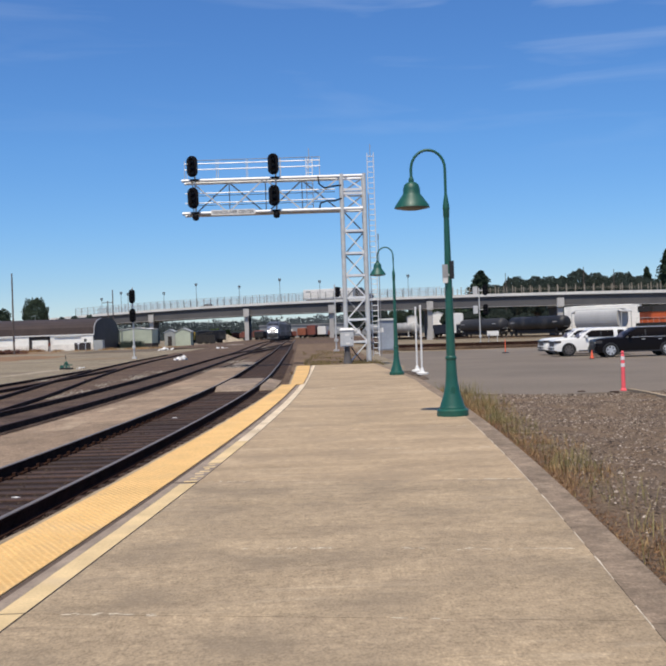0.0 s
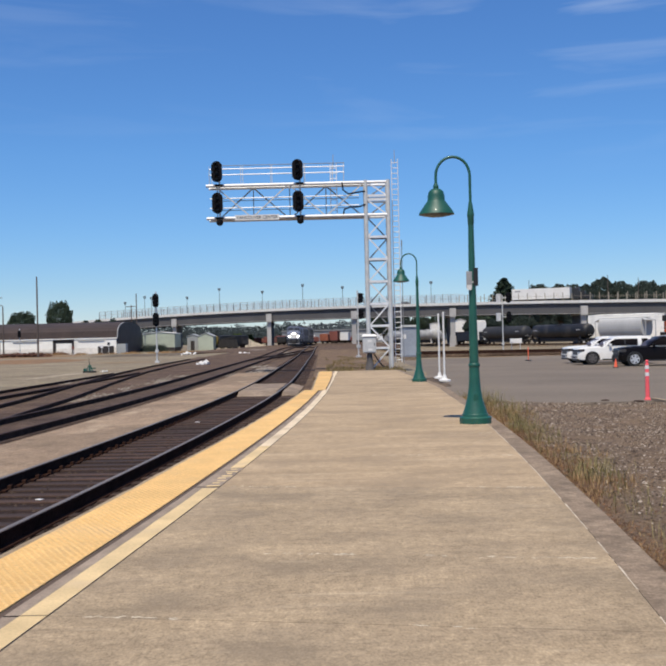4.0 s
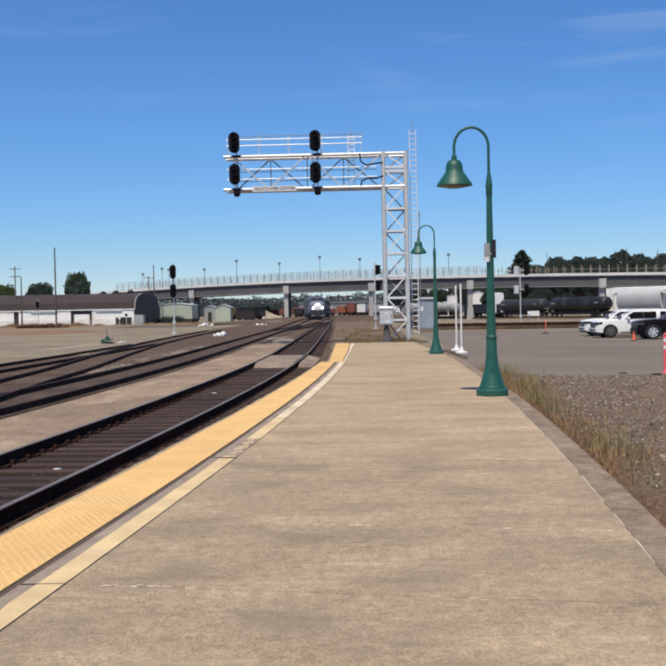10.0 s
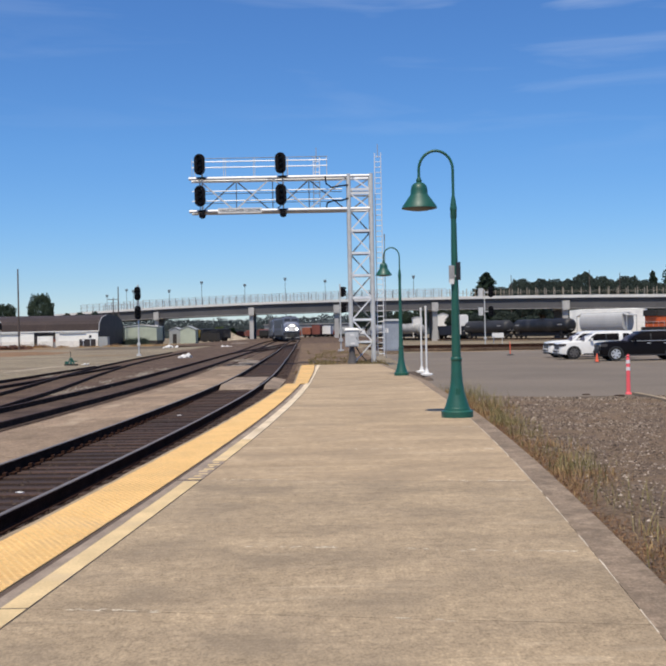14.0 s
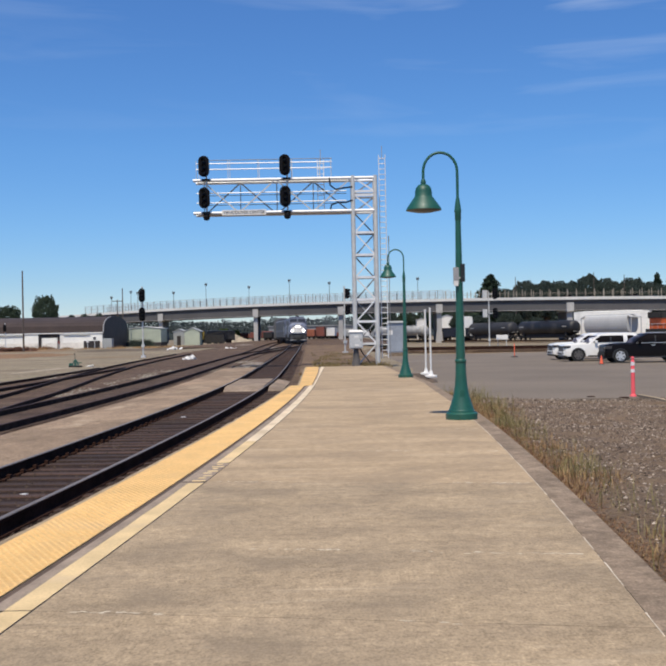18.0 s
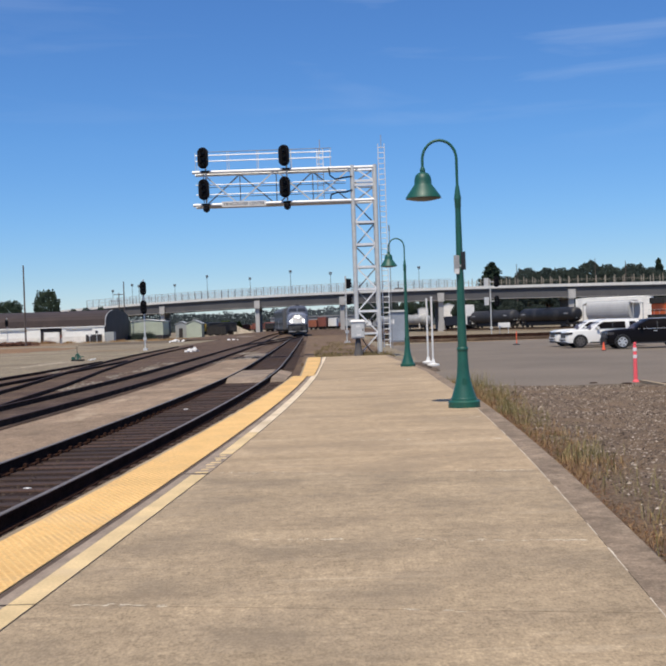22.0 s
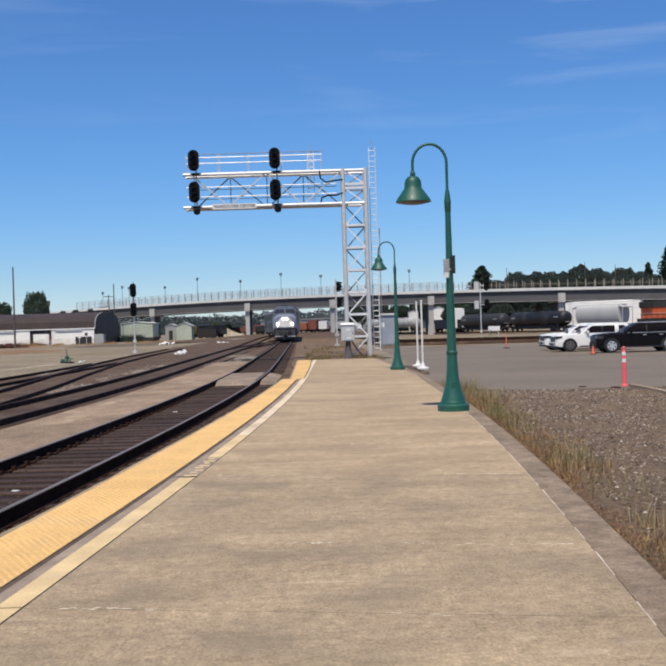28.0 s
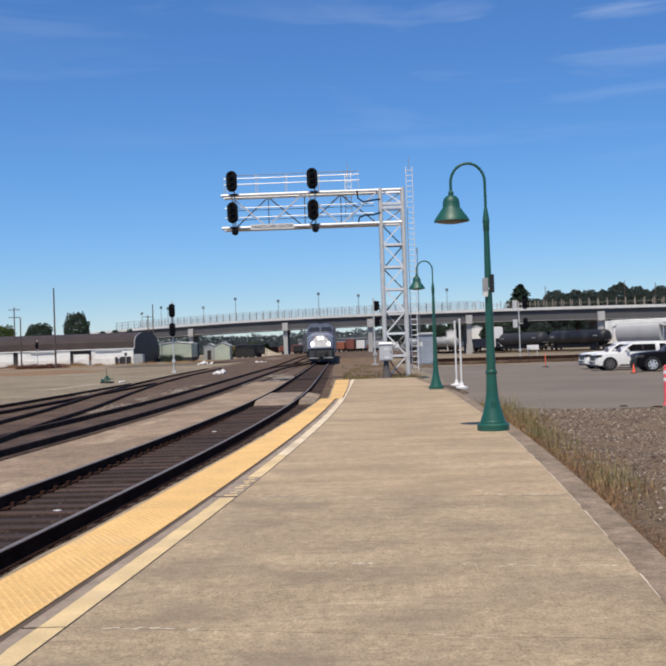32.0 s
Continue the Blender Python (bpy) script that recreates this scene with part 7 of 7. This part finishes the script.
def machine(x, y):
    top = thing("yard_machine", "yellow and black rail maintenance machine in the yard", "machine", m=pose(x, y, GROUND_Z))
    part("chassis", M().box(-3.6, -1.2, .5, 3.6, 1.2, 1.3), UNDER, top)
    part("cab", M().box(-3.3, -1.1, 1.3, -1.4, 1.1, 3.2), MACHYELLOW, top)
    part("cab_window", M().box(-3.0, -1.13, 2.2, -1.7, -1.09, 3.0), GLASS, top)
    part("engine_housing", M().box(-1.2, -1.1, 1.3, 3.4, 1.1, 2.4), UNDER, top)
    part("boom", M().flat((-.5, 0, 2.4), (2.8, 0, 3.1), .3, .35), UNDER, top)
    for xx in (-2.6, 2.6):
        for s in (-1, 1):
            part("wheel", M().bar((xx, s * .9, .45), (xx, s * 1.1, .45), .45, n=14), UNDER, top)


machine(-31.0, 262)
box_car(pose(-29.6, 268, GROUND_Z + .2, 0, 0, -62), TANKBLACK, "dark sooty open wagon beyond the sheds", 7.5, 3.1, "far wagons")


def tie_pile(x, y, w):
    """Old brown timbers thrown on a heap."""
    top = thing("timber_heap", "low heap of old brown railway timbers before the shed", "timber heap", m=pose(x, y, GROUND_Z))
    r = random.Random(77)
    for k in range(46):
        layer = k % 3
        m_ = Matrix.Translation((r.uniform(-w / 2, w / 2) * (1 - .18 * layer), r.uniform(-1.0, 1.0), .12 + .2 * layer)) @ Euler((r.gauss(0, .1), r.gauss(0, .12), r.gauss(0, .5))).to_matrix().to_4x4()
        part("timber", M().box(-1.0, -.11, -.1, 1.0, .11, .1, m_), PILETIMBER, top)


PILETIMBER = mat("old_brown_timber", (0.16, 0.075, 0.05), 0.95, vary=0.3, scale=2, fine=15, each=0.4)
tie_pile(-57.0, 187, 9.0)


def marker(x, y, h, paint, label):
    top = thing("marker_post", label, "marker post", "yard marker posts", pose(x, y, GROUND_Z))
    part("post", M().bar((0, 0, 0), (0, 0, h), .06, n=8), GALV, top)
    part("plate", M().box(-.25, -.1, h - .55, .25, -.06, h), paint, top)


marker(-52.2, 202, 1.7, BOXRED, "short marker post with a red plate by the shed")
marker(-49.6, 214, 1.8, WHITE, "short marker post with a white plate by the shed")
marker(-48.2, 214, 2.3, TRIM, "short marker post with a dark plate by the shed")
r_ = random.Random(21)
for k_ in range(15):
    x_, y_ = -58 + k_ * 4.4 + r_.uniform(-1, 1), 420 + r_.uniform(-15, 15)
    box_car(pose(x_, y_, GROUND_Z + .2, 0, 0, -90 + r_.uniform(-8, 8)), r_.choice((BOXRED, BOXRED, RUSTORANGE, BOXRED, GREYWALL)), "distant rust-red parked wagon in the yard", 4.2, r_.uniform(2.4, 3.8), "far wagons")


def low_board(x, y):
    top = thing("low_signboard", "small plain white board on short legs by the freight tracks", "signboard", m=pose(x, y, gz(x, y)))
    part("board", M().box(-.75, -.03, 1.15, .75, .03, 1.75), WHITE, top, bevel=.01)
    for s in (-1, 1):
        part("leg", M().box(s * .55 - .04, .03, -.05, s * .55 + .04, .09, 1.7), GALV, top)


low_board(21.0, 139)


def scrub(name, x0, x1, y0, y1, n, hmax, material, label, seed):
    """Dry scrub: many thin bent blades in clumps."""
    r = random.Random(seed)
    b = M()
    clumps = [(r.uniform(x0, x1), r.uniform(y0, y1), r.uniform(.3, 1)) for _ in range(max(n // 90, 5))]
    for _ in range(n):
        cx, cy, ch = r.choice(clumps)
        x, y = cx + r.gauss(0, .5), cy + r.gauss(0, .5)
        h, a, w = hmax * ch * r.uniform(.3, 1), r.random() * 6.28, r.uniform(.02, .05)
        z = gz(x, y)
        b.add([(x - w, y, z), (x + w, y, z), (x + math.cos(a) * h * .6, y + math.sin(a) * h * .6, z + h)], [(0, 1, 2)])
    tagged(part(name, b, material, None), label, "scrub", kind="stuff")


scrub("dry_scrub", -72, -58, 210, 220, 2600, 1.1, LITTER, "brown dry scrub at the foot of the long shed", 5)
scrub("green_scrub", -47.8, -43.2, 247, 250, 5200, 2.2, LEAF5, "dark green scrub before the pale green shed", 9)
scrub("straw_scrub", -58, -20, 205, 220, 2200, .6, DRYGRASS, "straw-coloured weeds before the long shed", 6)


# ---------------------------------------------------------------- trees
def crown_mesh(name, seed, h, rad, base, n, material, conifer=False, leaf=0.45, rough=1.0):
    r = random.Random(seed)
    b = M()
    off = Vector((seed * 1.7, seed * .6, 0))
    for _ in range(n):
        if conifer:
            # drooping branches, longest near the foot
            q = r.random() ** 1.3
            a = r.random() * 6.283
            reach = (1 - q) ** .58 * rad * (.4 + 1.25 * abs(noise.noise((q * 17.0, math.cos(a) * 1.8, math.sin(a) * 1.8 + seed))))
            k = reach * r.random() ** .4 + .05
            p = Vector((math.cos(a) * k, math.sin(a) * k, base + (h - base) * q - .35 * k + r.gauss(0, .08)))
        else:
            d = Vector((r.gauss(0, 1), r.gauss(0, 1), r.gauss(0, 1))).normalized()
            if d.z < -.75:
                continue
            bulge = .80 + rough * (.26 * noise.noise(d * 1.9 + off) + .20 * noise.noise(d * 4.5 + off))
            k = bulge * (1 - .28 * r.random() ** 2)
            hz = (h - base) * .5
            p = Vector((d.x * rad * k, d.y * rad * k, base + hz + d.z * hz * k * 1.12))
        s = leaf * r.uniform(.5, 1.3)
        u = Vector((r.gauss(0, 1), r.gauss(0, 1), r.gauss(0, .6) + .3)).normalized()
        v = u.orthogonal().normalized()
        w = u.cross(v)
        b.add([p + v * s, p + w * s * .8, p - v * s, p - w * s * .8 + u * s * .4], [(0, 1, 2), (0, 2, 3)])
    me = bpy.data.meshes.new(name)
    me.from_pydata([tuple(p) for p in b.v], [], b.f)
    me.materials.append(material)
    return me


def make_tree(kind, label):
    top = thing("tree", label, "tree", "trees round the yard")
    if kind == "conifer":
        part("trunk", M().bar((0, 0, 0), (0, 0, 9.5), .28, .05, n=8), BARK, top)
        part("crown", crown_mesh("crown", 4, 10, 2.3, .8, 9000, LEAF2, True, .15), LEAF2, top)
    else:
        seed, h, rad, base, leafm, rough = kind
        part("trunk", M().tube([(0, 0, 0), (.1, 0, base), (0, .1, h * .6)], [.35, .28, .12], 8), BARK, top)
        rr = random.Random(seed)
        for _ in range(5):
            a = rr.random() * 6.28
            part("limb", M().tube([(.05, 0, base), (math.cos(a) * rad * .35, math.sin(a) * rad * .35, base + (h - base) * .35), (math.cos(a) * rad * .7, math.sin(a) * rad * .7, base + (h - base) * .6)], [.16, .1, .04], 6), BARK, top)
        part("crown", crown_mesh("crown", seed, h, rad, base, 11000, leafm, False, .17, rough), leafm, top)
    return top


ROUND_A = make_tree((5, 10, 4.9, 1.7, LEAF, .95), "round broadleaf tree with dense dark green leaves")
ROUND_B = make_tree((8, 10, 5.0, 1.6, LEAF5, .55), "wide broadleaf tree with dense dark green leaves")
ROUND_C = make_tree((14, 10, 4.0, 1.0, LEAF3, 1.0), "light green broadleaf tree behind the yard")
CONIFER = make_tree("conifer", "tall dark conifer behind the bridge")
ROUND_A.matrix_basis = pose(-81.0, 300, GROUND_Z)
ROUND_A.scale = (0.88, 0.88, 1.46)
CONIFER.matrix_basis = pose(132.0, 420, GROUND_Z)
CONIFER.scale = (3.4, 3.4, 3.0)


def plant(src, x, y, s, h, rz):
    t_ = copy_thing(src, pose(x, y, GROUND_Z, 0, 0, rz))
    t_.scale = (s, s, h / 10)


ROUND_B.matrix_basis = pose(73.0, 420, GROUND_Z)
ROUND_B.scale = (1.5, 1.5, 2.2)
ROUND_C.matrix_basis = pose(-105, 310, GROUND_Z)
ROUND_C.scale = (1.0, 1.0, 1.2)
r_ = random.Random(31)
for x_, h_, s_ in ((66.5, 17.5, .9), (80.3, 21.6, 1.1), (85.6, 21.3, 1.0), (90.3, 21.3, 1.1), (97.1, 23.9, 1.0), (104.6, 22.3, 1.0), (113.3, 22.2, 1.2), (120.5, 20.5, .9), (124.5, 19, .9), (141, 22, 1.4)):
    plant(ROUND_B, x_, 420 + r_.uniform(-4, 4), s_ * 1.55, h_ + .2, r_.uniform(0, 360))
for x_, h_, s_ in ((125.1, 23.0, 2.4), (136.8, 27.0, 3.4), (141.5, 28, 3.4), (59.9, 23.6, 4.7)):
    plant(CONIFER, x_, 424, s_, h_ + .5, r_.uniform(0, 360))
for x_ in (129, 134, 138):
    plant(ROUND_C, x_, 405, .9, 17.0, r_.uniform(0, 360))
for x_, h_, s_ in ((-97.0, 10.9, .92), (-89.5, 6.4, .35), (-75.5, 7.6, .5), (-73.5, 8.0, .5), (-70.5, 7.2, .4), (-68, 8.1, .35), (-111, 10.4, 1.0), (-118, 11, 1), (-64, 7.2, .4)):
    plant(ROUND_A if r_.random() < .6 else ROUND_B, x_, 312 + r_.uniform(-6, 6), s_ * 1.1, h_ + 1.5, r_.uniform(0, 360))
for k_ in range(18):
    plant(ROUND_B, 67 + k_ * 4.0 + r_.uniform(-1, 1), 432 + r_.uniform(-4, 6), 1.8, r_.uniform(18.2, 20.0), r_.uniform(0, 360))
for x_ in (38, 45, 52, 60, 68, 76, 84):
    plant(ROUND_B, x_, 345 + r_.uniform(-10, 10) - .2 * x_, 1.0, r_.uniform(6, 8), r_.uniform(0, 360))
for k_ in range(15):
    plant(ROUND_B if k_ % 2 else ROUND_A, 9 + k_ * 4.2 + r_.uniform(-1, 1), 440 + r_.uniform(-8, 8), r_.uniform(.75, 1.0), r_.uniform(10.5, 12.5), r_.uniform(0, 360))


def far_woods():
    """Woods and low hills that close the view."""
    r = random.Random(17)
    b, pale = M(), M()
    for _ in range(44000):
        x = r.uniform(-290, 290)
        y = 800 + r.uniform(-30, 60)
        top_ = (13.4 if x < -38 else 16.2) + 3.4 * noise.noise((x * .035, 1.7, 0)) + 3.4 * noise.noise((x * .16, 5, 0)) + 2.2 * max(noise.noise((x * .55, 9, 0)), 0)
        z = GROUND_Z + top_ * r.random() ** .6
        s = r.uniform(.3, .75)
        u = Vector((r.gauss(0, 1), r.gauss(0, 1), r.gauss(0, .6))).normalized()
        v = u.orthogonal().normalized()
        w = u.cross(v)
        p = Vector((x, y, z))
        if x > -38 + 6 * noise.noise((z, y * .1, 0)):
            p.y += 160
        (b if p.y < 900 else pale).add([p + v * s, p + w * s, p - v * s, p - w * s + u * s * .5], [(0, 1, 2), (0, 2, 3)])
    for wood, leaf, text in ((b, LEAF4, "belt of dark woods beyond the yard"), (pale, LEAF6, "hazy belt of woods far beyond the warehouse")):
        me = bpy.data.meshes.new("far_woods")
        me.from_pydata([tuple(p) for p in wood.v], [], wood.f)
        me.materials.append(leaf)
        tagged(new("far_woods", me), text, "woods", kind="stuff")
    # thick undergrowth, a solid backing to the leaves; tints carry the haze of distance
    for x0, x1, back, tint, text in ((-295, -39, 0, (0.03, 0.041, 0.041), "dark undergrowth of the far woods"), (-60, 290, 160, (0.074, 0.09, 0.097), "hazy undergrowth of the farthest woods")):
        core = M()
        n = int((x1 - x0) / 3.5)
        cx = [x0 + (x1 - x0) * i / n for i in range(n + 1)]
        core.rings([[(x, 802 + back, GROUND_Z - .4), (x, 812 + back + 3 * noise.noise((x * .3, 2, 0)), GROUND_Z + (10.2 if back == 0 else 13.0) + 3.4 * noise.noise((x * .035, 1.7, 0)) + 3.4 * noise.noise((x * .16, 5, 0))), (x, 840 + back, GROUND_Z + 7.0), (x, 845 + back, GROUND_Z - .4)] for x in cx])
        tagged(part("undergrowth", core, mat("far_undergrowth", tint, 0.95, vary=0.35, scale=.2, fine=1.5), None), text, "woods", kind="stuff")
    # a rise of ground behind the woods, coloured pale and bluish for distance haze
    hill = M()
    xs = [-500 + 25 * i for i in range(41)]
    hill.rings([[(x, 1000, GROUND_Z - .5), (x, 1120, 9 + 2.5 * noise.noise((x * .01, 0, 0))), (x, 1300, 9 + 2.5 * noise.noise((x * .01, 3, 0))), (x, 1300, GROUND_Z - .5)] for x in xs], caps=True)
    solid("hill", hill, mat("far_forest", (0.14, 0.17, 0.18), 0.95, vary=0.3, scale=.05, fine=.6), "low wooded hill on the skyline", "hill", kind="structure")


far_woods()


def sand_heap(x, y, rx, ry, h):
    """A long heap of pale sand, steep at one end."""
    b = M()
    n, k = 36, 9
    vs = []
    for j in range(k + 1):
        q = j / k
        for i in range(n):
            a = 2 * math.pi * i / n
            p = (rx * q * math.cos(a) * (1 + .2 * noise.noise((math.cos(a) * 2, math.sin(a) * 2, 3))) - .35 * rx * (1 - q), ry * q * math.sin(a))
            vs.append((*p, h * (1 - q) ** 1.15 * (1 + .12 * noise.noise((p[0], p[1], 1))) - (.1 if q == 1 else 0)))
    b.add(vs, [(j * n + i, j * n + (i + 1) % n, (j + 1) * n + (i + 1) % n, (j + 1) * n + i) for j in range(k) for i in range(n)])
    solid("sand_heap", b, PALEGRIT, "long heap of pale sand beyond the bridge", "sand heap", m=pose(x, y, gz(x, y)))


sand_heap(-30.6, 331, 5.2, 3.0, 3.0)
plant(ROUND_C, -35.6, 337, .5, 4.6, 40)
plant(ROUND_C, -32.4, 341, .45, 4.2, 170)


def warehouse(x0, x1, y, h):
    top = thing("warehouse", "long low pale grey warehouse beyond the yard", "warehouse", m=pose(0, y, GROUND_Z))
    part("wall", M().box(x0, 0, 0, x1, 24, h), FARGREY, top)
    part("roof", M().prism([(x0 - .5, h), (x1 + .5, h), (x1 + .5, h + .5), (x0 - .5, h + .5)], -.5, 24.5), FARGREY, top)
    for k in range(int((x1 - x0) / 9)):
        part("loading_door", M().box(x0 + 4 + 9 * k, -.12, 1.0, x0 + 8 + 9 * k, -.02, 4.4), WHITE if k % 3 else DARKWALL, top)


FARGREY = mat("pale_grey_cladding", (0.24, 0.245, 0.25), 0.7, vary=0.1, scale=0.2, fine=3)
warehouse(-36, 20, 560, 6.4)


# ---------------------------------------------------------------- what moves
def rail_pose(y):
    """A vehicle's pose on the train's way with its middle at y."""
    a, c = y - 7.0, y + 7.0
    xa, xc = train_x(a), train_x(c)
    return pose((xa + xc) / 2, y, RAIL_Z + rise(y), 0, 0, -math.degrees(math.atan2(xc - xa, c - a)))


def nose_y(t):
    """How far off the locomotive's nose is."""
    return 118.0 + 4.05 * (32 - t)


def bridge_pose(x, n, back=False):
    p = br(x, n, br_z(x) - .74)
    rz = math.degrees(math.atan2(BR_S, 1)) - 90
    return Matrix.Translation(p) @ pose(0, 0, 0, 0, 0, rz + (180 if back else 0))


def motions():
    times = [i * 1.0 for i in range(33)]
    walk(LOCO, [(t, rail_pose(nose_y(t) + 10.5)) for t in times])
    walk(LOCO2, [(t, rail_pose(nose_y(t) + 10.5 + 21.6)) for t in times])
    for k, c in enumerate(COACHES):
        walk(c, [(t, rail_pose(nose_y(t) + 43.4 + 13.2 + 26.4 * k)) for t in times])
    walk(TRUCK, [(t, bridge_pose(min(-7.8 + 13.1 * t, 140), 2.2)) for t in times])
    walk(CAR_A, [(t, bridge_pose(min(max(-1.2 - 15.7 * (t - 23), -122), 158), 9.0, True)) for t in times])
    walk(CAR_B, [(t, bridge_pose(min(max(75 - 14.0 * (t - 17), -116), 166), 9.0, True)) for t in times])
    walk(CAR_C, [(t, bridge_pose(min(-25.7 + 13.4 * (t - 1), 118), 2.4)) for t in times])


motions()
